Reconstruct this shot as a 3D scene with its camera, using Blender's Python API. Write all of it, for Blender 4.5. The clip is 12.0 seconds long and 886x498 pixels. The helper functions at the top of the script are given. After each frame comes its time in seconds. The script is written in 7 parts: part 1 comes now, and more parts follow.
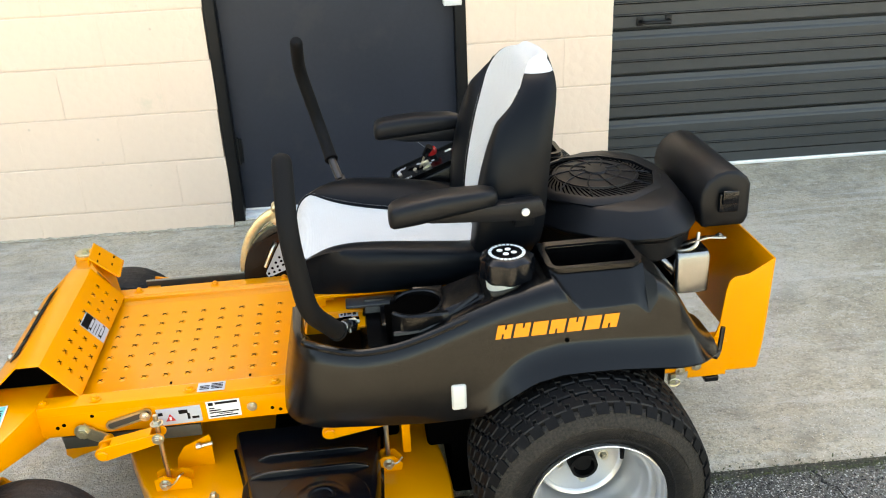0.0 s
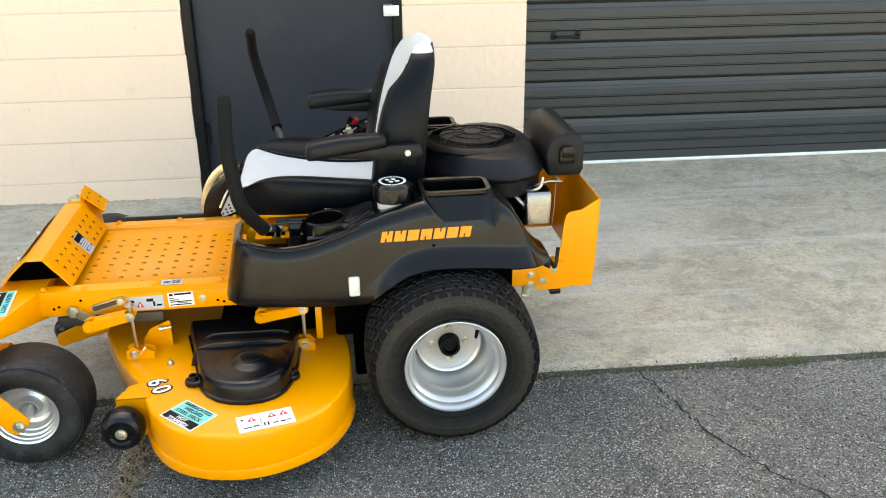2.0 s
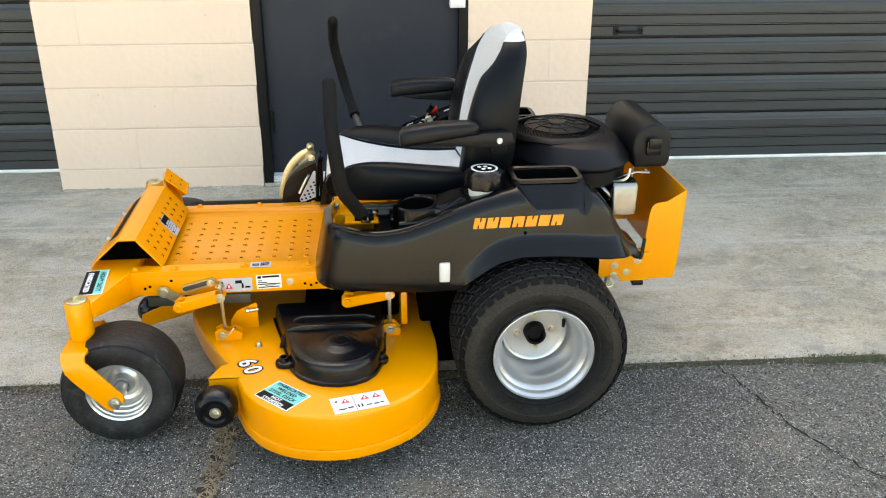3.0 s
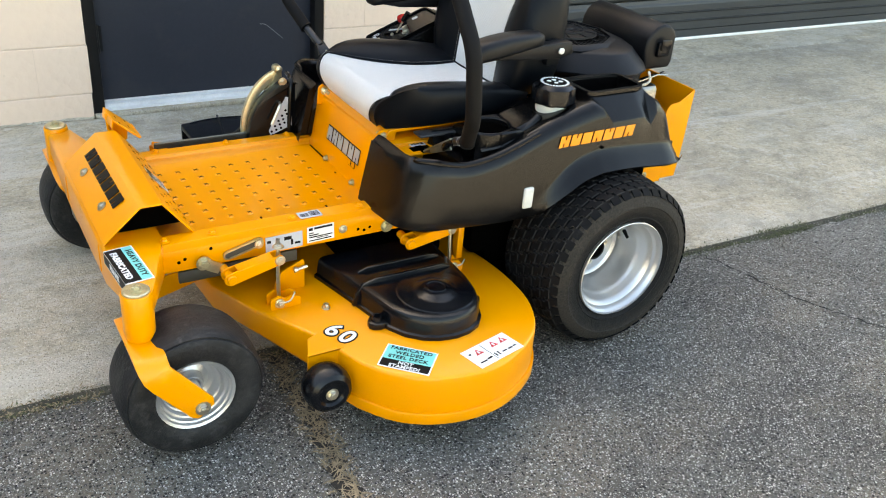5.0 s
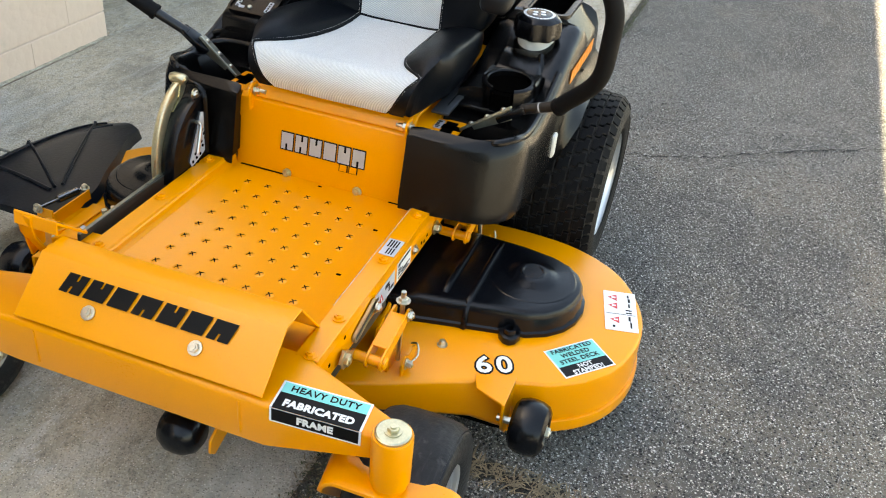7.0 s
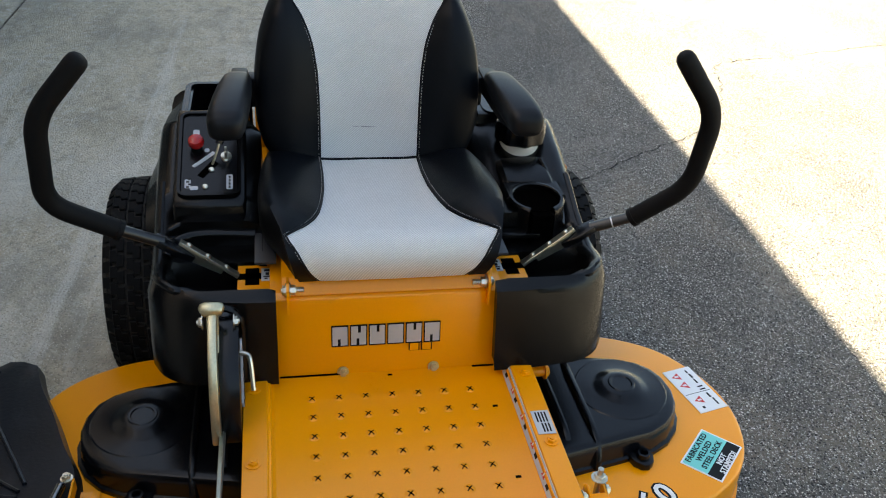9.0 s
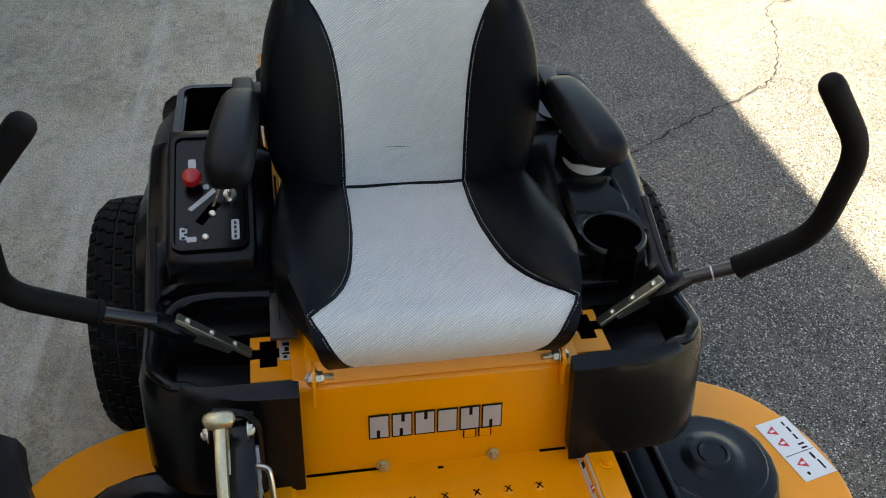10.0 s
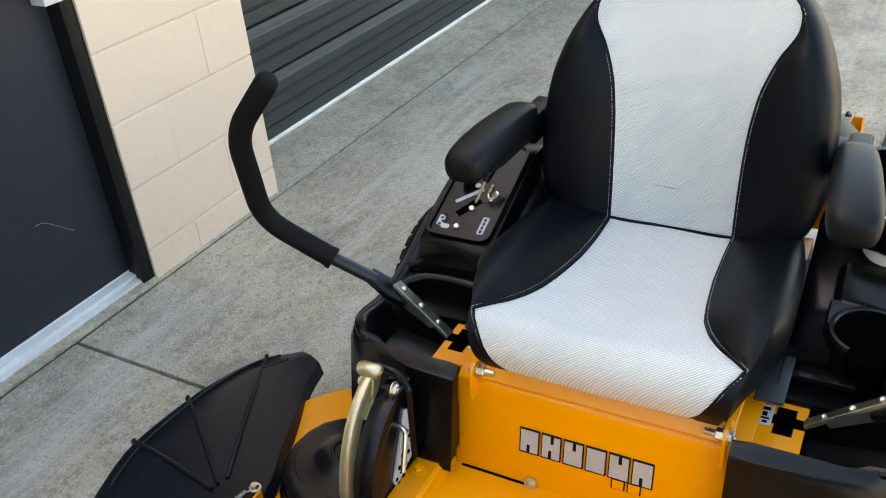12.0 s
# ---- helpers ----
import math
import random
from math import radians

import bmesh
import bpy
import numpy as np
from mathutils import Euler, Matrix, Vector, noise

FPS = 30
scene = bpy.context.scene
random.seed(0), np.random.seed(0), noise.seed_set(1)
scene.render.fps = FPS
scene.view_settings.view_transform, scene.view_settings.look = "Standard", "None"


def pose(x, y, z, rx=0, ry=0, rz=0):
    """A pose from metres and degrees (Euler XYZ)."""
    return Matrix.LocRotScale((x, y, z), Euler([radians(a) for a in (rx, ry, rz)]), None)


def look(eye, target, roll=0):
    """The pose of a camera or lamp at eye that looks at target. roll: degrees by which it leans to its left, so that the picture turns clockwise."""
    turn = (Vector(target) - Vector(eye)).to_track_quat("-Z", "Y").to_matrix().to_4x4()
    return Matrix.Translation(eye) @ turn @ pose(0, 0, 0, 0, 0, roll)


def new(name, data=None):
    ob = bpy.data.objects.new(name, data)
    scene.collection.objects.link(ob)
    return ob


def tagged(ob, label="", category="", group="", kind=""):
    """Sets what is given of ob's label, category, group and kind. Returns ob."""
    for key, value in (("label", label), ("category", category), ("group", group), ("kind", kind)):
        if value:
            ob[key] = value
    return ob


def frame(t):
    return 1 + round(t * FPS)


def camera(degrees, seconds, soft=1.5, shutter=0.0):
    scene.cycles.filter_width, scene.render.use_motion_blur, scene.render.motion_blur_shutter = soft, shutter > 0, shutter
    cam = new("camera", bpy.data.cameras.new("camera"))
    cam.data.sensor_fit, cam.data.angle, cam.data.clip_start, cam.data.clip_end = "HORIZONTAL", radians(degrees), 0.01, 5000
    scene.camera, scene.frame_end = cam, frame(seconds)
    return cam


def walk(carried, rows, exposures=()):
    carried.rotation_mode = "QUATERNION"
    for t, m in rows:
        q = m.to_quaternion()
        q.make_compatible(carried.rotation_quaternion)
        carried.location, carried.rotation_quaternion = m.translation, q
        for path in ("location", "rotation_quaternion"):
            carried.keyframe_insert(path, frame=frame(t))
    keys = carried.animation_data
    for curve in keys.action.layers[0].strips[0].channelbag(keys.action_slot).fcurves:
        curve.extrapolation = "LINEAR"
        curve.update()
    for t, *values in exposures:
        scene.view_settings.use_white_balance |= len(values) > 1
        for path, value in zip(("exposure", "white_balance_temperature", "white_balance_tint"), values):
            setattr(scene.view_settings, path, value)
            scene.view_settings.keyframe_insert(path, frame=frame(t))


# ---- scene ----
# ---- the camera and its walk: mower's rear axle at the origin, its front towards -x, the wall at +y ----
cam = camera(53.1, 12.0, soft=1.05)
PATH = [
    (0.0, -0.4542, -2.0196, 1.5581, 64.696, 2.366, -6.937),
    (0.2, -0.4966, -2.1464, 1.5505, 63.850, 1.638, -7.510),
    (0.5, -0.5114, -2.3186, 1.5452, 63.683, 1.259, -6.658),
    (0.7, -0.4828, -2.4424, 1.5276, 64.863, 1.544, -5.161),
    (1.0, -0.4053, -2.6346, 1.5403, 65.402, 1.688, -3.610),
    (1.5, -0.3314, -2.7517, 1.5686, 66.275, 0.809, -5.549),
    (2.0, -0.3103, -2.7786, 1.5804, 66.618, 0.529, -7.429),
    (2.5, -0.3577, -2.7819, 1.5704, 66.489, 0.648, -6.336),
    (3.0, -0.5172, -2.7779, 1.5559, 66.509, -0.089, -5.789),
    (3.2, -0.6290, -2.7730, 1.5493, 66.599, -0.569, -6.840),
    (3.5, -0.7940, -2.7470, 1.5304, 66.310, -0.208, -7.047),
    (3.7, -0.8913, -2.7232, 1.5250, 65.770, -1.325, -9.922),
    (5.3, -1.7767, -2.0034, 1.4809, 59.670, -5.137, -35.710),
    (5.5, -1.8639, -1.8815, 1.4694, 59.180, -5.448, -39.665),
    (5.8, -1.9849, -1.6334, 1.4584, 57.961, -3.911, -43.939),
    (6.0, -2.0512, -1.4870, 1.4559, 57.355, -3.820, -46.809),
    (6.2, -2.1236, -1.3461, 1.4619, 56.919, -4.522, -51.793),
    (6.5, -2.2183, -1.1456, 1.4658, 56.634, -3.884, -57.393),
    (6.7, -2.2568, -1.0147, 1.4658, 56.340, -4.363, -62.284),
    (8.3, -2.2015, 0.0397, 1.4879, 56.465, -4.102, -95.990),
    (8.5, -2.1668, 0.1139, 1.5092, 57.177, -4.220, -98.109),
    (8.8, -2.0733, 0.1840, 1.5286, 58.006, -3.705, -99.023),
    (9.0, -1.9924, 0.2042, 1.5474, 58.477, -3.657, -99.919),
    (9.5, -1.8083, 0.2078, 1.5558, 58.032, -3.106, -100.774),
    (9.8, -1.6449, 0.2133, 1.5520, 54.995, -2.772, -100.826),
    (10.0, -1.5513, 0.2103, 1.5533, 53.191, -2.538, -100.035),
    (10.2, -1.4733, 0.1738, 1.5381, 52.543, -1.382, -97.545),
    (10.5, -1.4079, 0.0920, 1.5195, 53.174, 0.763, -91.096),
    (10.8, -1.3549, -0.0180, 1.4877, 54.373, 2.959, -81.560),
    (11.0, -1.3531, -0.0605, 1.4870, 54.900, 3.532, -77.613),
    (11.5, -1.4431, -0.1740, 1.4752, 57.448, 4.090, -70.568),
    (12.0, -1.5503, -0.3263, 1.4931, 58.258, 4.518, -62.659),
]
EXPOSURES = [(0.0, 4.22, 9300, 7), (2.5, 4.1, 9300, 7), (3.7, 4.0, 9300, 7), (5.5, 4.15, 8900, 7), (6.5, 4.05, 9100, 7), (8.4, 3.65, 8700, 8), (9.0, 3.25, 8100, 6), (9.5, 3.03, 8350, 7), (10.0, 3.03, 8350, 6), (10.5, 3.43, 8400, 6), (11.0, 3.65, 8750, 8), (11.5, 3.8, 8800, 8), (12.0, 3.91, 8700, 8)]
walk(cam, [(t, pose(*p)) for t, *p in PATH], EXPOSURES)

# ---- world, sun, exposure ----
SUN_EL, SUN_AZ = 50.0, 0.0
world = bpy.data.worlds.new("world")
scene.world = world
world.use_nodes = True
wn = world.node_tree.nodes
sky = wn.new("ShaderNodeTexSky")
sky.sky_type = "NISHITA"
sky.sun_disc = False
sky.sun_elevation, sky.sun_rotation = radians(SUN_EL), radians(SUN_AZ)
sky.air_density, sky.dust_density, sky.ozone_density = 1.0, 1.5, 1.0
wn["Background"].inputs["Strength"].default_value = 0.055
world.node_tree.links.new(sky.outputs[0], wn["Background"].inputs["Color"])
sun = new("sun", bpy.data.lights.new("sun", "SUN"))
sun.data.energy, sun.data.angle, sun.data.color = 5.0, radians(0.6), (1.0, 0.95, 0.87)
sun.matrix_world = look((0, 0, 0), (-math.sin(radians(SUN_AZ)) * math.cos(radians(SUN_EL)), -math.cos(radians(SUN_AZ)) * math.cos(radians(SUN_EL)), -math.sin(radians(SUN_EL))))

# ---- material helpers ----
def material(name, base, rough=0.5, metal=0.0, vary=0.12, big=3.0, fine=90.0, bump=0.15, dist=0.002, second=None, amount=0.0, patch=6.0, coat=0.0, spec=0.5):
    """A procedural surface: base colour with variation at two scales, optional patches of a second colour, fine relief."""
    m = bpy.data.materials.new(name)
    m.use_nodes = True
    nt = m.node_tree
    n, l = nt.nodes, nt.links
    bsdf = n["Principled BSDF"]
    co = n.new("ShaderNodeTexCoord")
    info = n.new("ShaderNodeObjectInfo")
    shift = n.new("ShaderNodeVectorMath")
    shift.operation = "MULTIPLY_ADD"
    l.new(info.outputs["Random"], shift.inputs[0])
    shift.inputs[1].default_value = (17.0, 31.0, 53.0)
    l.new(co.outputs["Object"], shift.inputs[2])
    vec = shift.outputs[0]

    def tex(scale, detail=4.0, roughness=0.6):
        t = n.new("ShaderNodeTexNoise")
        t.inputs["Scale"].default_value, t.inputs["Detail"].default_value, t.inputs["Roughness"].default_value = scale, detail, roughness
        l.new(vec, t.inputs["Vector"])
        return t.outputs["Fac"]

    a, b = tex(big, 5), tex(fine, 3)
    add = n.new("ShaderNodeMath")
    add.operation = "MULTIPLY_ADD"
    add.inputs[1].default_value = 0.6
    l.new(a, add.inputs[0])
    half = n.new("ShaderNodeMath")
    half.operation = "MULTIPLY"
    half.inputs[1].default_value = 0.4
    l.new(b, half.inputs[0])
    l.new(half.outputs[0], add.inputs[2])
    ramp = n.new("ShaderNodeMapRange")
    ramp.inputs["From Min"].default_value, ramp.inputs["From Max"].default_value = 0.3, 0.7
    ramp.inputs["To Min"].default_value, ramp.inputs["To Max"].default_value = 1 - vary, 1 + vary
    l.new(add.outputs[0], ramp.inputs["Value"])
    mul = n.new("ShaderNodeVectorMath")
    mul.operation = "SCALE"
    mul.inputs[0].default_value = base
    l.new(ramp.outputs[0], mul.inputs["Scale"])
    col = mul.outputs[0]
    if second:
        mask = n.new("ShaderNodeMapRange")
        mask.inputs["From Min"].default_value, mask.inputs["From Max"].default_value = 0.66 - amount * 0.3, 0.78 - amount * 0.3
        l.new(tex(patch, 6, 0.65), mask.inputs["Value"])
        mix = n.new("ShaderNodeMix")
        mix.data_type = "RGBA"
        l.new(mask.outputs[0], mix.inputs["Factor"])
        l.new(col, mix.inputs["A"])
        mix.inputs["B"].default_value = (*second, 1)
        col = mix.outputs["Result"]
    l.new(col, bsdf.inputs["Base Color"])
    rr = n.new("ShaderNodeMapRange")
    rr.inputs["To Min"].default_value, rr.inputs["To Max"].default_value = max(0.02, rough - 0.1), min(1.0, rough + 0.1)
    l.new(add.outputs[0], rr.inputs["Value"])
    l.new(rr.outputs[0], bsdf.inputs["Roughness"])
    bsdf.inputs["Metallic"].default_value = metal
    bsdf.inputs["Coat Weight"].default_value = coat
    bsdf.inputs["Specular IOR Level"].default_value = spec
    if bump:
        bp = n.new("ShaderNodeBump")
        bp.inputs["Strength"].default_value, bp.inputs["Distance"].default_value = bump, dist
        l.new(b, bp.inputs["Height"])
        l.new(bp.outputs[0], bsdf.inputs["Normal"])
    return m


def nodes_of(m):
    return m.node_tree.nodes, m.node_tree.links, m.node_tree.nodes["Principled BSDF"]


def speckle(m, scale, colour, cut, amount=1.0, relief=0.0, dist=0.002, keep=0.45):
    """Stones set in a surface: cells whose middle shows another colour, over what the material has."""
    n, l, bsdf = nodes_of(m)
    co = n.new("ShaderNodeTexCoord")
    v = n.new("ShaderNodeTexVoronoi")
    v.inputs["Scale"].default_value = scale
    info = n.new("ShaderNodeObjectInfo")
    shift = n.new("ShaderNodeVectorMath")
    shift.operation = "MULTIPLY_ADD"
    l.new(info.outputs["Random"], shift.inputs[0])
    shift.inputs[1].default_value = (7.0, 13.0, 5.0)
    l.new(co.outputs["Object"], shift.inputs[2])
    l.new(shift.outputs[0], v.inputs["Vector"])
    pick = n.new("ShaderNodeSeparateColor")
    l.new(v.outputs["Color"], pick.inputs[0])
    gate = n.new("ShaderNodeMapRange")
    gate.inputs["From Min"].default_value, gate.inputs["From Max"].default_value = cut, min(1.0, cut + 0.15)
    l.new(pick.outputs[0], gate.inputs["Value"])
    near = n.new("ShaderNodeMapRange")
    near.inputs["From Min"].default_value, near.inputs["From Max"].default_value = keep, keep - 0.12
    l.new(v.outputs["Distance"], near.inputs["Value"])
    mul = n.new("ShaderNodeMath")
    mul.operation = "MULTIPLY"
    l.new(gate.outputs[0], mul.inputs[0])
    l.new(near.outputs[0], mul.inputs[1])
    mul2 = n.new("ShaderNodeMath")
    mul2.operation = "MULTIPLY"
    mul2.inputs[1].default_value = amount
    l.new(mul.outputs[0], mul2.inputs[0])
    mix = n.new("ShaderNodeMix")
    mix.data_type = "RGBA"
    old = bsdf.inputs["Base Color"].links[0].from_socket
    l.new(mul2.outputs[0], mix.inputs["Factor"])
    l.new(old, mix.inputs["A"])
    mix.inputs["B"].default_value = (*colour, 1)
    l.new(mix.outputs["Result"], bsdf.inputs["Base Color"])
    if relief:
        bp = n.new("ShaderNodeBump")
        bp.inputs["Strength"].default_value, bp.inputs["Distance"].default_value = relief, dist
        bp.invert = True
        l.new(v.outputs["Distance"], bp.inputs["Height"])
        if bsdf.inputs["Normal"].links:
            l.new(bsdf.inputs["Normal"].links[0].from_socket, bp.inputs["Normal"])
        l.new(bp.outputs[0], bsdf.inputs["Normal"])


def streaks(m, scale, colour, lo, hi, amount=1.0, detail=6.0):
    """Stains or scuffs: another colour where a stretched noise passes from lo to hi."""
    n, l, bsdf = nodes_of(m)
    co = n.new("ShaderNodeTexCoord")
    mp = n.new("ShaderNodeMapping")
    mp.inputs["Scale"].default_value = scale
    mp.inputs["Location"].default_value = (3.7 * amount, 1.9, 0.4)
    l.new(co.outputs["Object"], mp.inputs["Vector"])
    t = n.new("ShaderNodeTexNoise")
    t.inputs["Scale"].default_value, t.inputs["Detail"].default_value, t.inputs["Roughness"].default_value = 1.0, detail, 0.65
    l.new(mp.outputs[0], t.inputs["Vector"])
    mask = n.new("ShaderNodeMapRange")
    mask.inputs["From Min"].default_value, mask.inputs["From Max"].default_value = lo, hi
    mask.inputs["To Max"].default_value = amount
    l.new(t.outputs["Fac"], mask.inputs["Value"])
    mix = n.new("ShaderNodeMix")
    mix.data_type = "RGBA"
    l.new(mask.outputs[0], mix.inputs["Factor"])
    l.new(bsdf.inputs["Base Color"].links[0].from_socket, mix.inputs["A"])
    mix.inputs["B"].default_value = (*colour, 1)
    l.new(mix.outputs["Result"], bsdf.inputs["Base Color"])


# ---- mesh helpers ----
def finish(name, bm, mats, smooth=32.0):
    me = bpy.data.meshes.new(name)
    bmesh.ops.recalc_face_normals(bm, faces=bm.faces)
    bm.to_mesh(me)
    bm.free()
    for m in mats if isinstance(mats, (list, tuple)) else [mats]:
        me.materials.append(m)
    if smooth:
        me.shade_smooth()
        me.set_sharp_from_angle(angle=radians(smooth))
    return me


def part(name, bm, mats, parent, label="", smooth=32.0):
    """One mesh object under a thing or under a part."""
    ob = new(name, finish(name, bm, mats, smooth))
    ob.parent = parent
    if label:
        tagged(ob, label)
    return ob


def bevel(bm, width, seg=2, angle=30.0):
    es = [e for e in bm.edges if len(e.link_faces) == 2 and e.calc_face_angle(0) > radians(angle)]
    if es:
        bmesh.ops.bevel(bm, geom=es, offset=width, offset_type="OFFSET", segments=seg, profile=0.5, affect="EDGES", clamp_overlap=True)
    return bm


def merge(*bms):
    """Several meshes in one; each keeps its place in the list as its material."""
    out = bmesh.new()
    for i, b in enumerate(bms):
        me = bpy.data.meshes.new("tmp")
        bmesh.ops.recalc_face_normals(b, faces=b.faces)
        b.to_mesh(me)
        b.free()
        k = len(out.faces)
        out.from_mesh(me)
        out.faces.ensure_lookup_table()
        for f in out.faces[k:]:
            f.material_index = i
        bpy.data.meshes.remove(me)
    return out


def join(bm, other):
    me = bpy.data.meshes.new("tmp")
    other.to_mesh(me)
    other.free()
    bm.from_mesh(me)
    bpy.data.meshes.remove(me)
    return bm


def box(x0, x1, y0, y1, z0, z1, b=0.0, seg=2):
    bm = bmesh.new()
    bmesh.ops.create_cube(bm, size=1.0, matrix=Matrix.Translation(((x0 + x1) / 2, (y0 + y1) / 2, (z0 + z1) / 2)) @ Matrix.Diagonal((abs(x1 - x0), abs(y1 - y0), abs(z1 - z0), 1)))
    return bevel(bm, b, seg) if b else bm


def place(bm, m):
    bmesh.ops.transform(bm, matrix=m, verts=bm.verts)
    return bm


def prism(poly, axis, a, b, bev=0.0, seg=2):
    """A polygon drawn out along an axis from a to b; the polygon is (x, y), (x, z) or (y, z)."""
    put = {"z": lambda p, h: (p[0], p[1], h), "y": lambda p, h: (p[0], h, p[1]), "x": lambda p, h: (h, p[0], p[1])}[axis]
    bm = bmesh.new()
    lo = [bm.verts.new(put(p, a)) for p in poly]
    hi = [bm.verts.new(put(p, b)) for p in poly]
    bm.faces.new(lo)
    bm.faces.new(hi[::-1])
    for i in range(len(poly)):
        j = (i + 1) % len(poly)
        bm.faces.new((lo[i], lo[j], hi[j], hi[i]))
    bmesh.ops.recalc_face_normals(bm, faces=bm.faces)
    return bevel(bm, bev, seg) if bev else bm


def loft(rings, closed=True, caps=True):
    bm = bmesh.new()
    vs = [[bm.verts.new(p) for p in r] for r in rings]
    n = len(rings[0])
    for a, b in zip(vs, vs[1:]):
        for i in range(n if closed else n - 1):
            j = (i + 1) % n
            bm.faces.new((a[i], a[j], b[j], b[i]))
    if caps and closed:
        bm.faces.new(vs[0][::-1])
        bm.faces.new(vs[-1])
    bmesh.ops.recalc_face_normals(bm, faces=bm.faces)
    return bm


def lathe(profile, centre=(0, 0, 0), axis="z", seg=32, closed=False):
    """(radius, height) turned about an axis through the centre."""
    rings = []
    for i in range(seg):
        c, s = math.cos(2 * math.pi * i / seg), math.sin(2 * math.pi * i / seg)
        ring = []
        for r, h in profile:
            p = {"z": (r * c, r * s, h), "y": (r * c, h, r * s), "x": (h, r * c, r * s)}[axis]
            ring.append((p[0] + centre[0], p[1] + centre[1], p[2] + centre[2]))
        rings.append(ring)
    rings.append(rings[0])
    bm = loft(rings, closed=closed, caps=False)
    bmesh.ops.remove_doubles(bm, verts=bm.verts, dist=1e-5)
    bmesh.ops.recalc_face_normals(bm, faces=bm.faces)
    return bm


def spline(pts, n=6):
    """A smooth curve through the points."""
    p = [Vector(q) for q in pts]
    p = [2 * p[0] - p[1]] + p + [2 * p[-1] - p[-2]]
    out = []
    for a, b, c, d in zip(p, p[1:], p[2:], p[3:]):
        for k in range(n):
            t = k / n
            out.append(0.5 * (2 * b + (c - a) * t + (2 * a - 5 * b + 4 * c - d) * t * t + (3 * b - a - 3 * c + d) * t ** 3))
    return out + [p[-2]]


def tube(pts, r, seg=12):
    """A round bar along a path; r is one radius or one a point."""
    pts = [Vector(p) for p in pts]
    rs = r if isinstance(r, (list, tuple)) else [r] * len(pts)
    rings, side = [], None
    for i, p in enumerate(pts):
        t = (pts[min(i + 1, len(pts) - 1)] - pts[max(i - 1, 0)]).normalized()
        if side is None:
            side = t.orthogonal().normalized()
        side = (side - t * side.dot(t)).normalized()
        up = t.cross(side)
        rings.append([p + rs[i] * (math.cos(2 * math.pi * k / seg) * side + math.sin(2 * math.pi * k / seg) * up) for k in range(seg)])
    return loft(rings)


def bent(pts, radius, n=7):
    """Straight runs between the corners, each corner rounded with its own short bend."""
    p = [Vector(q) for q in pts]
    out = [p[0]]
    for a, b, c in zip(p, p[1:], p[2:]):
        d0, d1 = (a - b).normalized(), (c - b).normalized()
        e0, e1 = b + d0 * radius, b + d1 * radius
        out += [(1 - k / n) ** 2 * e0 + 2 * (1 - k / n) * (k / n) * b + (k / n) ** 2 * e1 for k in range(n + 1)]
    return out + [p[-1]]


def ribbon(pts, sides, thick):
    """A flat bar along a path; sides gives half its width as a vector at each point."""
    pts, rings = [Vector(p) for p in pts], []
    for i, p in enumerate(pts):
        t = (pts[min(i + 1, len(pts) - 1)] - pts[max(i - 1, 0)]).normalized()
        w = Vector(sides[i] if isinstance(sides, list) else sides)
        nrm = t.cross(w).normalized() * thick / 2
        rings.append([p - w - nrm, p + w - nrm, p + w + nrm, p - w + nrm])
    return loft(rings)


def frame_at(o, right, up):
    """A pose whose x goes right, y up and z out of a plate."""
    r = Vector(right).normalized()
    n = r.cross(Vector(up)).normalized()
    u = n.cross(r)
    m = Matrix((r, u, n)).transposed().to_4x4()
    m.translation = o
    return m


def letters(text, size, bold=0.0, spread=1.0):
    """Lettering in the built-in font as a thin mesh, centred on its own plane."""
    cu = bpy.data.curves.new("lettering", "FONT")
    cu.body, cu.size, cu.align_x, cu.align_y, cu.extrude, cu.offset, cu.space_character = text, size, "CENTER", "CENTER", 0.0003, bold, spread
    cu.resolution_u = 3
    ob = new("lettering", cu)
    bpy.context.view_layer.update()
    me = bpy.data.meshes.new_from_object(ob.evaluated_get(bpy.context.evaluated_depsgraph_get()))
    bm = bmesh.new()
    bm.from_mesh(me)
    bpy.data.objects.remove(ob)
    bpy.data.curves.remove(cu)
    bpy.data.meshes.remove(me)
    return bm


def hexbolt(o, n, r=0.008, h=0.006, washer=True):
    """A bolt head on its washer in one turned piece, standing out along n."""
    n = Vector(n).normalized()
    m = n.to_track_quat("Z", "Y").to_matrix().to_4x4()
    m.translation = o

    def ring(kind, rad, z):
        out = []
        for k in range(12):
            a = k * math.pi / 6
            q = rad if kind == "round" or k % 2 == 0 else rad * math.cos(math.pi / 6)
            out.append((q * math.cos(a), q * math.sin(a), z))
        return out

    rings = [ring("round", r * 1.5, 0.0), ring("round", r * 1.5, 0.0018), ring("hex", r, 0.002), ring("hex", r, h - 0.001), ring("hex", r * 0.92, h), ring("round", r * 0.5, h), ring("round", r * 0.5, h + 0.0025)]
    return place(loft(rings if washer else rings[2:]), m)


def repeat(name, me, parent, poses, label=""):
    """Alike pieces, each an object of its own on one mesh."""
    for m in poses:
        ob = new(name, me)
        ob.parent = parent
        ob.matrix_basis = m
        if label:
            tagged(ob, label)

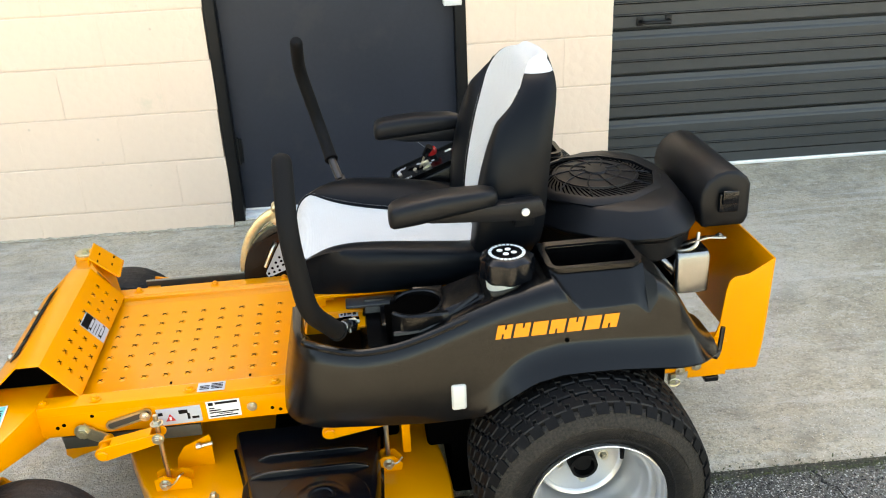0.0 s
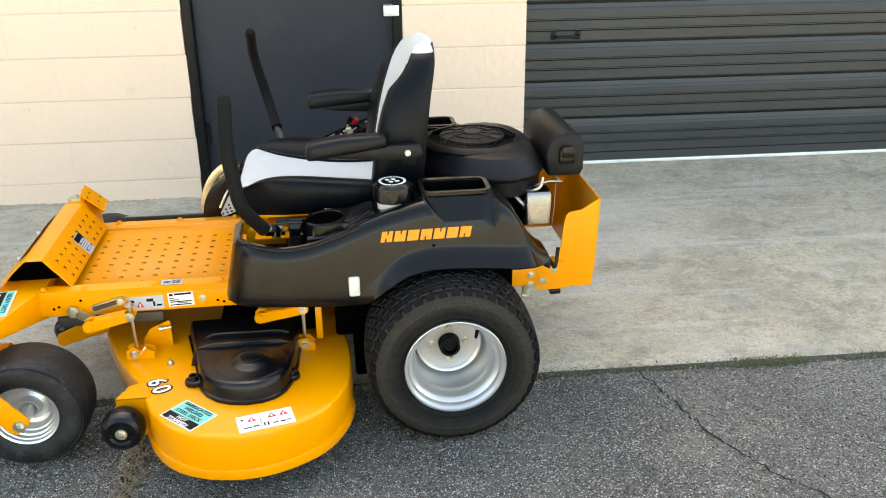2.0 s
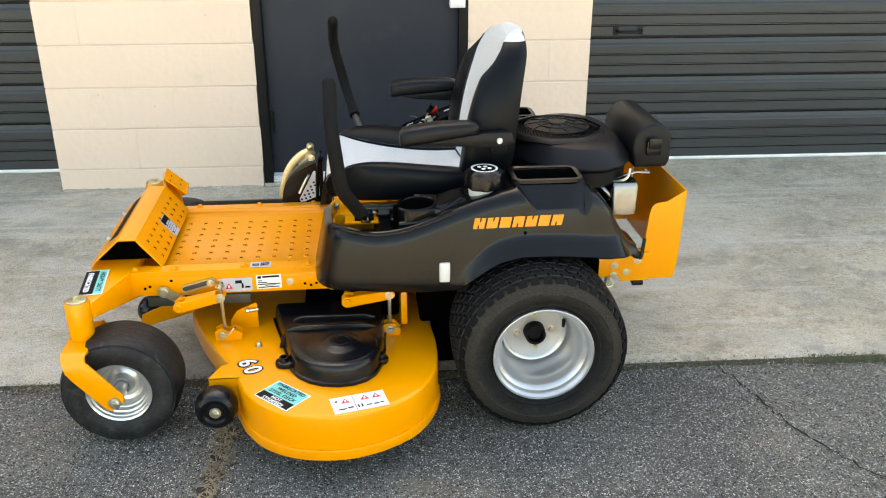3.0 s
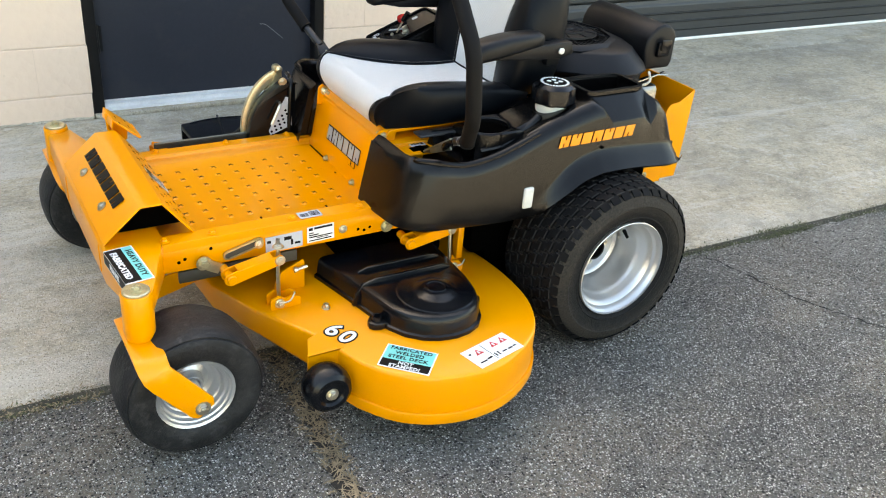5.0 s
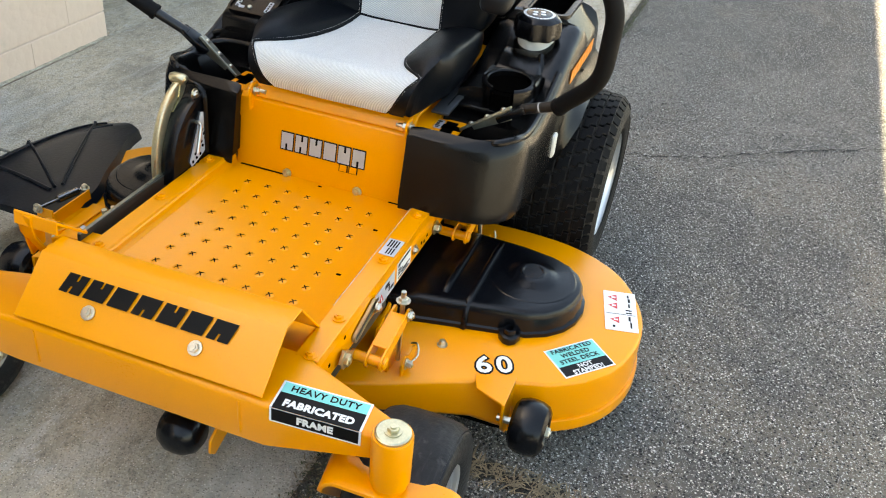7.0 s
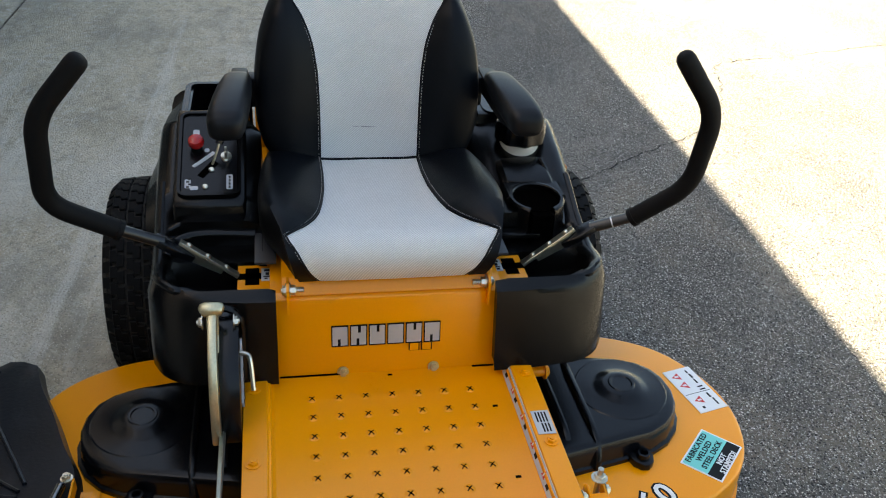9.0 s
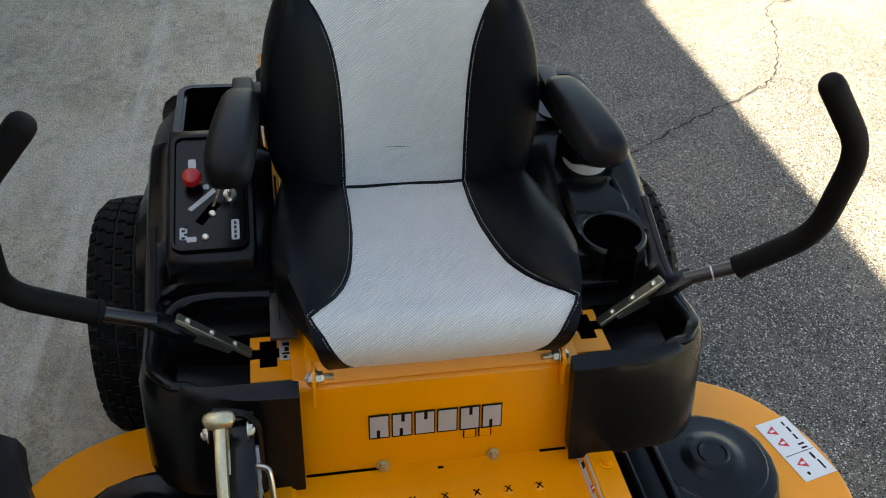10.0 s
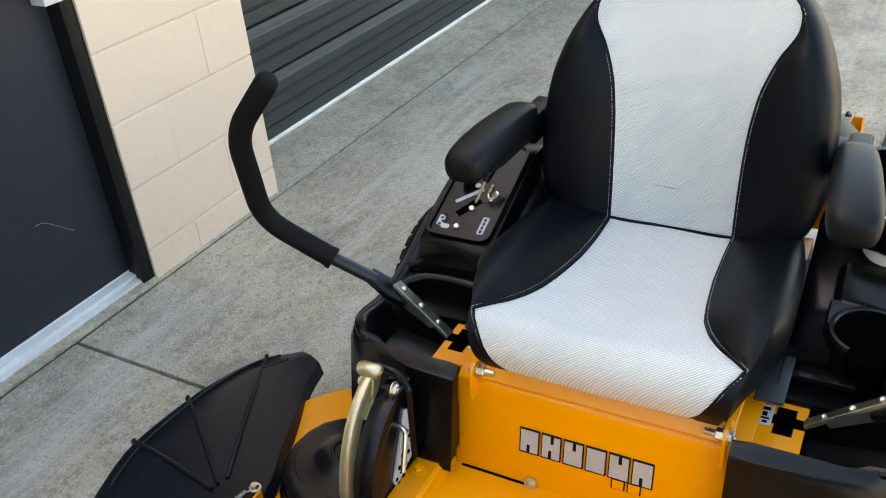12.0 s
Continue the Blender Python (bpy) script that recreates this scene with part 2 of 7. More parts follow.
# ---- materials ----
YELLOW = material("yellow_paint", (0.82, 0.283, 0.003), 0.30, vary=0.05, big=4, fine=260, bump=0.05, dist=0.0006, coat=0.13, spec=0.35, second=(0.68, 0.25, 0.008), amount=-0.05, patch=9)
PLASTIC = material("black_plastic", (0.0026, 0.0025, 0.0026), 0.24, vary=0.18, big=5, fine=900, bump=0.15, dist=0.0004, spec=0.25)
GLOSSY = material("smooth_black_plastic", (0.0024, 0.0030, 0.0042), 0.24, vary=0.2, big=6, fine=500, bump=0.1, dist=0.0004, spec=0.27)
SHROUD = material("engine_black", (0.0034, 0.0040, 0.0052), 0.42, vary=0.2, big=6, fine=500, bump=0.2, dist=0.0005, spec=0.20)
ROD = material("black_rod", (0.006, 0.0065, 0.0075), 0.3, vary=0.2, big=9, fine=300, bump=0.1, dist=0.0005, spec=0.5)
FOAM = material("foam_grip", (0.0026, 0.0027, 0.0031), 0.7, vary=0.2, big=8, fine=700, bump=0.35, dist=0.0006, spec=0.15)
VINYL = material("black_vinyl", (0.0018, 0.0028, 0.0044), 0.40, vary=0.2, big=5, fine=420, bump=0.3, dist=0.0007, spec=0.13)
SILVER = material("silver_vinyl", (0.68, 0.70, 0.695), 0.5, vary=0.05, big=7, fine=300, bump=0.05, dist=0.0005, metal=0.0)
MARK = material("silver_mark", (0.42, 0.43, 0.43), 0.4, metal=0.3, vary=0.05, bump=0)
GREYSCUFF = material("grey_scuff", (0.30, 0.30, 0.33), 0.7, vary=0.4)
SCUFF = material("pale_scuff", (0.22, 0.22, 0.23), 0.6, vary=0.3)
THREAD = material("thread", (0.36, 0.36, 0.35), 0.8)
RUBBER = material("tyre_rubber", (0.0052, 0.0052, 0.0055), 0.62, vary=0.3, big=14, fine=220, bump=0.35, dist=0.0012, second=(0.03, 0.028, 0.026), amount=0.08, patch=16, spec=0.08)
SIDEWALL = material("tyre_sidewall", (0.0070, 0.0071, 0.0075), 0.66, vary=0.7, big=34, fine=170, bump=1.0, dist=0.003, second=(0.030, 0.027, 0.024), amount=0.20, patch=130, spec=0.15)
# Paler rubber for tread chamfers: edge highlights and dust, put into the colour.
EDGERUBBER = material("block_edge_rubber", (0.018, 0.0175, 0.017), 0.7, vary=0.6, big=30, fine=300, bump=0.4, dist=0.001, spec=0.15)
SMOOTHTYRE = material("worn_tyre_rubber", (0.0095, 0.0098, 0.0106), 0.55, vary=0.55, big=14, fine=95, bump=0.8, dist=0.003, second=(0.045, 0.043, 0.041), amount=0.22, patch=46, spec=0.24)
streaks(SMOOTHTYRE, (12, 46, 12), (0.034, 0.033, 0.032), 0.50, 0.66, 0.5)
streaks(SMOOTHTYRE, (26, 120, 26), (0.045, 0.044, 0.043), 0.55, 0.68, 0.5)
RIM = material("silver_wheel_paint", (0.53, 0.53, 0.53), 0.33, metal=0.72, vary=0.06, big=9, fine=300, bump=0.05, dist=0.0005)
ZINC = material("zinc_plate", (0.62, 0.58, 0.48), 0.3, metal=1.0, vary=0.2, big=40, fine=300, bump=0.1, dist=0.0005)
BRASSY = material("yellow_zinc", (0.55, 0.50, 0.33), 0.33, metal=0.9, vary=0.25, big=20, fine=200, bump=0.1, dist=0.0005)
BARZINC = material("dark_zinc", (0.30, 0.295, 0.235), 0.30, metal=0.9, vary=0.25, big=20, fine=200, bump=0.1, dist=0.0005)
CHROME = material("muffler_steel", (0.20, 0.198, 0.195), 0.24, metal=1.0, vary=0.15, big=20, fine=120, bump=0.12, dist=0.001)
OLIVE = material("dull_steel", (0.055, 0.052, 0.04), 0.55, metal=0.4, vary=0.2, big=12)
WHITE = material("decal_white", (0.70, 0.71, 0.70), 0.45, vary=0.03, bump=0)
GREYD = material("decal_grey", (0.45, 0.47, 0.50), 0.45, vary=0.05, bump=0)
TEAL = material("decal_teal", (0.13, 0.56, 0.51), 0.45, vary=0.03, bump=0)
INK = material("decal_black", (0.003, 0.003, 0.0032), 0.45, vary=0.05, bump=0, spec=0.15)
RED = material("decal_red", (0.62, 0.03, 0.03), 0.4, vary=0.05, bump=0)
LOGO = material("decal_orange", (0.80, 0.24, 0.008), 0.45, vary=0.04, bump=0)
POLY = material("translucent_white_plastic", (0.56, 0.56, 0.52), 0.45, vary=0.05, bump=0.05)
KNOBRED = material("red_plastic", (0.42, 0.008, 0.008), 0.2, vary=0.05, bump=0)
# Near-black without gloss: shade in holes and under parts, put into the colour.
SHADEBLACK = material("shade_black", (0.0012, 0.0011, 0.001), 0.9, vary=0.1, bump=0, spec=0.0)

ASPHALT = material("asphalt", (0.168, 0.157, 0.136), 0.95, vary=0.62, big=1.1, fine=140, bump=1.0, dist=0.014, second=(0.186, 0.164, 0.130), amount=0.30, patch=1.6)
streaks(ASPHALT, (2.1, 2.6, 1), (0.080, 0.077, 0.072), 0.46, 0.62, 0.60)
streaks(ASPHALT, (1.3, 1.9, 1), (0.25, 0.215, 0.165), 0.55, 0.68, 0.60)
speckle(ASPHALT, 125, (0.014, 0.014, 0.014), 0.48, 0.94, relief=0.9, dist=0.008, keep=0.48)
speckle(ASPHALT, 280, (0.50, 0.48, 0.44), 0.58, 1.0, relief=0.8, dist=0.004, keep=0.46)
speckle(ASPHALT, 165, (0.76, 0.73, 0.67), 0.69, 1.0, relief=0.9, dist=0.006, keep=0.44)
speckle(ASPHALT, 95, (0.84, 0.81, 0.75), 0.905, 1.0, relief=0.9, dist=0.006, keep=0.32)
CONCRETE = material("concrete", (0.455, 0.390, 0.285), 0.95, vary=0.32, big=2.4, fine=130, bump=1.0, dist=0.008, second=(0.31, 0.265, 0.195), amount=0.3, patch=4.0)
streaks(CONCRETE, (60, 66, 60), (0.20, 0.173, 0.130), 0.52, 0.62, 0.6)
streaks(CONCRETE, (24, 30, 30), (0.58, 0.545, 0.475), 0.52, 0.66, 0.55)
streaks(CONCRETE, (13, 17, 15), (0.24, 0.208, 0.160), 0.52, 0.66, 0.50)
streaks(CONCRETE, (1.1, 2.6, 1), (0.56, 0.525, 0.455), 0.50, 0.64, 0.55)
streaks(CONCRETE, (2.3, 3.1, 1), (0.20, 0.182, 0.150), 0.50, 0.70, 0.6)
streaks(CONCRETE, (0.7, 9.0, 1), (0.61, 0.58, 0.515), 0.55, 0.68, 0.5)
speckle(CONCRETE, 210, (0.16, 0.138, 0.105), 0.72, 0.75, relief=0.3, dist=0.002)
speckle(CONCRETE, 240, (0.74, 0.68, 0.57), 0.76, 0.75)
speckle(CONCRETE, 33, (0.20, 0.185, 0.15), 0.955, 0.55, keep=0.20)
BLOCK = material("cream_block_paint", (0.735, 0.555, 0.428), 0.62, vary=0.02, big=2.2, fine=45, bump=0.35, dist=0.004, second=(0.62, 0.51, 0.38), amount=-0.03, patch=4)
speckle(BLOCK, 26, (0.45, 0.35, 0.27), 0.95, 0.6, relief=0.5, dist=0.003, keep=0.2)
MORTAR = material("painted_mortar", (0.64, 0.485, 0.378), 0.75, vary=0.12, big=5, fine=80, bump=0.5, dist=0.004)
DOORPAINT = material("navy_door_paint", (0.0195, 0.0220, 0.0305), 0.48, vary=0.15, big=2.5, fine=60, bump=0.12, dist=0.001, second=(0.027, 0.028, 0.033), amount=0.3, patch=3, spec=0.25)
FRAMEPAINT = material("black_frame_paint", (0.0045, 0.0045, 0.005), 0.5, spec=0.25, vary=0.2, big=8, fine=100, bump=0.2, dist=0.001)
ROLLER = material("roller_door_grey", (0.031, 0.0345, 0.0365), 0.45, vary=0.16, big=1.8, fine=70, bump=0.12, dist=0.001, second=(0.025, 0.028, 0.029), amount=0.3, patch=2.5, spec=0.4)
ALU = material("aluminium", (0.84, 0.84, 0.83), 0.38, metal=0.4, vary=0.15, big=12, fine=200, bump=0.1, dist=0.001)
# Near-black colour stands in for the shaded depth of cracks and joints.
CRACK = material("crack_dark", (0.010, 0.009, 0.008), 0.95, vary=0.4, big=30, fine=300, bump=0.5)
CRACKSOIL = material("crack_soil", (0.022, 0.017, 0.012), 0.95, vary=0.7, big=30, fine=300, bump=1.0, dist=0.006)
STRAW = material("dry_grass", (0.23, 0.175, 0.105), 0.8, vary=0.7, big=40, fine=200, bump=0)
GRASS = material("moss_grass", (0.062, 0.072, 0.026), 0.8, vary=0.5, big=40, fine=200, bump=0)
WALLFAR = material("upper_wall_paint", (0.76, 0.575, 0.45), 0.7, vary=0.08, big=1.5, fine=30, bump=0.3, dist=0.004)


def weave(m):
    """Fine slanting ribs pressed into the seat cloth."""
    n, l, bsdf = nodes_of(m)
    co = n.new("ShaderNodeTexCoord")
    w = n.new("ShaderNodeTexWave")
    w.wave_type, w.bands_direction = "BANDS", "DIAGONAL"
    w.inputs["Scale"].default_value, w.inputs["Distortion"].default_value = 108.0, 0.35
    l.new(co.outputs["Object"], w.inputs["Vector"])
    bp = n.new("ShaderNodeBump")
    bp.inputs["Strength"].default_value, bp.inputs["Distance"].default_value = 0.8, 0.0012
    l.new(w.outputs["Fac"], bp.inputs["Height"])
    l.new(bp.outputs[0], bsdf.inputs["Normal"])
    mix = n.new("ShaderNodeMix")
    mix.data_type = "RGBA"
    mix.blend_type = "MULTIPLY"
    mix.inputs["Factor"].default_value = 0.32
    old = bsdf.inputs["Base Color"].links[0].from_socket
    l.new(old, mix.inputs["A"])
    l.new(w.outputs["Color"], mix.inputs["B"])
    l.new(mix.outputs["Result"], bsdf.inputs["Base Color"])


weave(SILVER)
# Dark green for the added screen that holds back low sky light.
SCREENDARK = material("screen_dark", (0.045, 0.058, 0.03), 0.9, vary=0.5, big=0.8, fine=6, bump=0.6, dist=0.1, spec=0.2)

def shoulder_dust(m, inner, outer, colour):
    """Dried dust ringing the shoulder of a tyre, clear towards the rim."""
    n, l, bsdf = nodes_of(m)
    co = n.new("ShaderNodeTexCoord")
    sep = n.new("ShaderNodeSeparateXYZ")
    flat = n.new("ShaderNodeCombineXYZ")
    ln = n.new("ShaderNodeVectorMath")
    ln.operation = "LENGTH"
    l.new(co.outputs["Object"], sep.inputs[0])
    l.new(sep.outputs["X"], flat.inputs["X"])
    l.new(sep.outputs["Z"], flat.inputs["Z"])
    l.new(flat.outputs[0], ln.inputs[0])
    nz = n.new("ShaderNodeTexNoise")
    nz.inputs["Scale"].default_value, nz.inputs["Detail"].default_value = 34.0, 6.0
    l.new(co.outputs["Object"], nz.inputs["Vector"])
    wob = n.new("ShaderNodeMath")
    wob.operation = "MULTIPLY_ADD"
    wob.inputs[1].default_value = 0.05
    l.new(nz.outputs["Fac"], wob.inputs[0])
    l.new(ln.outputs["Value"], wob.inputs[2])
    rg = n.new("ShaderNodeMapRange")
    rg.inputs["From Min"].default_value, rg.inputs["From Max"].default_value = inner + 0.025, outer + 0.025
    l.new(wob.outputs[0], rg.inputs["Value"])
    gr = n.new("ShaderNodeTexNoise")
    gr.inputs["Scale"].default_value, gr.inputs["Detail"].default_value = 190.0, 4.0
    l.new(co.outputs["Object"], gr.inputs["Vector"])
    gm = n.new("ShaderNodeMapRange")
    gm.inputs["From Min"].default_value, gm.inputs["From Max"].default_value = 0.20, 0.72
    l.new(gr.outputs["Fac"], gm.inputs["Value"])
    mul = n.new("ShaderNodeMath")
    mul.operation = "MULTIPLY"
    l.new(rg.outputs[0], mul.inputs[0])
    l.new(gm.outputs[0], mul.inputs[1])
    mix = n.new("ShaderNodeMix")
    mix.data_type = "RGBA"
    l.new(mul.outputs[0], mix.inputs["Factor"])
    l.new(bsdf.inputs["Base Color"].links[0].from_socket, mix.inputs["A"])
    mix.inputs["B"].default_value = (*colour, 1)
    l.new(mix.outputs["Result"], bsdf.inputs["Base Color"])


shoulder_dust(SIDEWALL, 0.186, 0.214, (0.038, 0.033, 0.027))


# ---- the ground, the pavement and the building ----
B = pose(0, 1.663, 0, 0, 0, -1.7)


def set_piece(name, bm, mats, label, category, smooth=0.0, at=None):
    ob = new(name, finish(name, bm, mats, smooth))
    ob.matrix_world = B if at is None else at
    return tagged(ob, label, category, kind="structure")


def ground_sheet():
    bm = bmesh.new()
    xs = [-300, -60, -14] + [-8 + 0.5 * i for i in range(33)] + [14, 60, 300]
    ys = [-300, -60, -14] + [-8 + 0.5 * i for i in range(33)] + [14, 60, 300]
    vs = [[bm.verts.new((x, y, -0.004 + (0.004 * noise.noise((x * 0.9, y * 0.9, 3)) if abs(x) < 9 and abs(y) < 9 else 0) - (0.05 if y > 0.2 else 0))) for x in xs] for y in ys]
    for r, s in zip(vs, vs[1:]):
        for i in range(len(xs) - 1):
            bm.faces.new((r[i], r[i + 1], s[i + 1], s[i]))
    return bm


tagged(new("ground", finish("ground", ground_sheet(), ASPHALT, 180)), "weathered dark asphalt lot with pale stones showing", "ground", kind="structure")

pavement = tagged(new("pavement"), "worn grey concrete apron along the building", "pavement", kind="structure")
pavement.matrix_world = B
EDGE = -1.918


def slab(u0, u1, v0, v1, rough_front=False, top=0.004):
    bm = bmesh.new()
    n = max(2, int((min(u1, 6) - max(u0, -6)) / 0.035)) if rough_front else 2
    us = [u0 + (u1 - u0) * i / (n - 1) for i in range(n)]
    if rough_front:
        lo, hi = max(u0, -5.0), min(u1, 6.0)
        us = sorted({u0, u1} | {lo + (hi - lo) * i / 320 for i in range(321)})
    rows = []
    for u in us:
        e = (0.012 * noise.noise((u * 7, 0, 0)) + 0.006 * noise.noise((u * 40, 5, 0))) if rough_front else 0
        rows.append([(u, v0 + e, -0.12), (u, v0 + e - 0.004, top - 0.016), (u, v0 + e + 0.010, top - 0.008), (u, v0 + e * 0.6 + 0.055, top), (u, v1 - 0.006, top), (u, v1, top - 0.006), (u, v1, -0.12)])
    return loft(rows, closed=True)


for u0, u1, v0, v1, rf in ((-14, -0.290, EDGE, -0.014, True), (-0.277, 16, EDGE, -0.014, True), (-14, 16, 0.010, 0.6, False)):
    part("slab", slab(u0, u1, v0, v1, rf), CONCRETE, pavement)
part("joint_filler", box(-14, 16, EDGE + 0.05, 0.5, -0.11, -0.05), CRACK, pavement, "near-black filler in the joints")

# walls: piers of painted block beside the doors, plain wall above them
COURSE, LONG = 0.2105, 0.414
WALL_H = 3.735


def pier(name, u0, u1, first_odd, tag):
    w = set_piece(name, box(u0 + 0.004, u1 - 0.004, 0.0035, 0.30, -0.05, 2.45), MORTAR, tag, "wall")
    kinds = {}
    row = 0
    z = 0.112 - COURSE
    while z < 2.4:
        z0, z1 = max(z, 0.0), min(z + COURSE, 2.445)
        off = first_odd if row % 2 == 0 else first_odd + LONG / 2
        u = off + LONG * math.floor((u0 - off) / LONG)
        while u < u1 - 0.01:
            a, b = max(u, u0), min(u + LONG, u1)
            if b - a > 0.03:
                key = (round(b - a, 3), round(z1 - z0, 3))
                if key not in kinds:
                    h_ = key[1]
                    bm = prism([(0.12, 0.0026), (0.0040, 0.0026), (0.0012, 0.0038), (0.0, 0.0068), (0.0, h_ - 0.0068), (0.0012, h_ - 0.0038), (0.0040, h_ - 0.0026), (0.12, h_ - 0.0026)], "x", 0.0006, key[0] - 0.0006)
                    kinds[key] = finish("block", bm, BLOCK, 0)
                ob = new("block", kinds[key])
                ob.parent = w
                ob.location = (a, random.uniform(-0.0008, 0.0008), z0)
            u += LONG
        z += COURSE
        row += 1
    return w


pier("wall_west", -2.035, -1.0, -1.832, "cream painted concrete block pier beside the door")
pier("wall_east", 0.06, 0.68, 0.267, "cream painted concrete block pier between the doors")
set_piece("wall_upper", box(-14, 16, 0.0, 0.3, 2.45, WALL_H, 0.005), WALLFAR, "cream painted upper wall over the doors", "wall")
set_piece("wall_back", box(-14, 16, 3.0, 3.2, -0.05, WALL_H), WALLFAR, "plain wall at the back of the building", "wall")
set_piece("roof", box(-14, 16, 0.3, 3.2, WALL_H - 0.2, WALL_H - 0.02), WALLFAR, "flat roof of the building", "roof")
for nm, a, b in (("wall_far_west", -14, -5.6), ("wall_far_east", 5.6, 16)):
    set_piece(nm, box(a, b, 0.0, 0.3, -0.05, 2.45), WALLFAR, "cream painted wall beyond the roller doors", "wall")


def sky_screen():
    """A dark uneven screen at one side of the lot, unseen, added to block low sky light."""
    rnd = random.Random(12)
    bm = bmesh.new()
    rows = []
    for k in range(90):
        a = radians(148 + 62 * k / 89)
        r = 26 + rnd.uniform(-1.5, 1.5)
        h = 7.5 + rnd.uniform(-1.6, 1.6)
        rows.append([(r * math.cos(a) + rnd.uniform(-0.4, 0.4), r * math.sin(a), z) for z in (-0.3, h * 0.35, h * 0.7, h)] + [((r + 3) * math.cos(a), (r + 3) * math.sin(a), z) for z in (h * 0.8, -0.3)])
    return loft(rows, closed=False)


# Stays out of view; it only darkens the faces turned to -x.
tagged(new("backdrop", finish("backdrop", sky_screen(), SCREENDARK, 0)), "unseen dark screen added to block low sky light", "trees", kind="structure")

# personnel door
door = set_piece("door_1", box(-0.955, 0.015, 0.062, 0.105, 0.055, 2.08, 0.003), DOORPAINT, "flush dark navy steel door, closed", "door")
for a, b in ((-1.0, -0.955), (0.015, 0.06)):
    part("door_frame", box(a, b, 0.007, 0.22, 0.0, 2.13, 0.003), FRAMEPAINT, door)
part("door_frame", box(-0.955, 0.015, 0.007, 0.22, 2.085, 2.13, 0.003), FRAMEPAINT, door)
for a, b in ((-0.957, -0.945), (0.004, 0.016)):
    part("door_stop", box(a, b, 0.105, 0.13, 0.05, 2.085, 0.002), FRAMEPAINT, door)
sill = prism([(0.020, 0.018), (0.020, 0.026), (0.034, 0.030), (0.034, 0.024), (0.039, 0.024), (0.039, 0.042), (0.060, 0.048), (0.060, 0.040), (0.064, 0.040), (0.064, 0.055), (0.14, 0.055), (0.14, 0.018)], "x", -0.955, 0.015)
part("threshold", sill, ALU, door, "bare aluminium threshold")
part("step", box(-1.0, 0.06, -0.012, 0.15, 0.0, 0.018, 0.004), CONCRETE, door, "thin concrete step")
for z in (0.33, 1.1, 1.85):
    part("hinge", join(lathe([(0, -0.06), (0.009, -0.06), (0.009, 0.06), (0, 0.06)], (-0.951, 0.052, z), seg=10), box(-0.975, -0.93, 0.056, 0.062, z - 0.055, z + 0.055)), FRAMEPAINT, door)
part("latch_guard", box(-0.03, 0.045, 0.002, 0.058, 0.905, 0.955, 0.003), ALU, door, "small steel latch guard")
part("knob", lathe([(0, 0), (0.02, 0), (0.02, -0.03), (0.03, -0.045), (0.026, -0.07), (0, -0.075)], (-0.08, 0.062, 1.02), "y", 16), ALU, door)


def roller_door(name, u0, u1):
    """A roll-up steel curtain: each slat a wide hollow, two narrow flats and a folded joint."""
    d = set_piece(name, box(u0, u1, 0.345, 0.36, 0.0, 2.45), FRAMEPAINT, "closed dark grey ribbed steel roller door", "garage door")
    P = 0.2105
    prof = [(0.345, 0.0), (0.306, 0.0), (0.300, 0.004), (0.300, 0.0525), (0.322, 0.0540), (0.322, 0.0590), (0.2905, 0.0600), (0.2905, 0.0640), (0.300, 0.0660), (0.300, 0.1075), (0.322, 0.109), (0.322, 0.114), (0.2905, 0.1150), (0.2905, 0.119), (0.300, 0.121), (0.300, 0.158), (0.303, 0.167), (0.308, 0.174), (0.310, 0.182), (0.313, 0.195), (0.334, 0.197), (0.330, 0.2085), (0.345, 0.2085)]
    me = finish("slat", prism(prof, "x", u0, u1), ROLLER, 12)
    for k in range(-1, 11):
        ob = new("slat", me if k >= 0 else finish("slat", prism([(0.345, 0.157), (0.301, 0.157), (0.301, 0.2085), (0.345, 0.2085)], "x", u0, u1), ROLLER, 12))
        ob.parent = d
        ob.location = (0, 0, 0.073 + k * P)
    part("bottom_bar", box(u0, u1, 0.292, 0.34, 0.006, 0.024, 0.003), ALU, d, "pale bottom seal bar")
    for a, b in ((u0 - 0.06, u0 + 0.0), (u1 - 0.0, u1 + 0.06)):
        part("guide", box(a, b, 0.302, 0.36, 0.0, 2.45, 0.003), FRAMEPAINT, d)
    return d


gd = roller_door("door_2", 0.735, 5.5)
roller_door("door_3", -5.5, -2.10)
handle = tube(spline([(0.885, 0.30, 0.735), (0.89, 0.262, 0.735), (0.91, 0.25, 0.735), (0.995, 0.25, 0.735), (1.015, 0.262, 0.735), (1.02, 0.30, 0.735)], 3), 0.008, 8)
join(handle, box(0.872, 0.9, 0.290, 0.300, 0.715, 0.755, 0.002))
join(handle, box(1.005, 1.033, 0.290, 0.300, 0.715, 0.755, 0.002))
part("handle", handle, FRAMEPAINT, gd, "black lift handle")


def crack_strip(pts, width, at=None, seed=0):
    """A ragged dark crack lying in the surface."""
    rnd = random.Random(seed)
    path, rows = spline([(x, y, 0) for x, y in pts], 9), []
    for i, p in enumerate(path):
        t = (path[min(i + 1, len(path) - 1)] - path[max(0, i - 1)]).normalized()
        s = Vector((-t.y, t.x, 0))
        c = p + s * rnd.uniform(-1, 1) * 0.011
        w = width * rnd.uniform(0.35, 1.3) / 2
        rows.append([c - s * w + Vector((0, 0, 0.0022)), c + s * w + Vector((0, 0, 0.0022))])
    return loft(rows, closed=False)


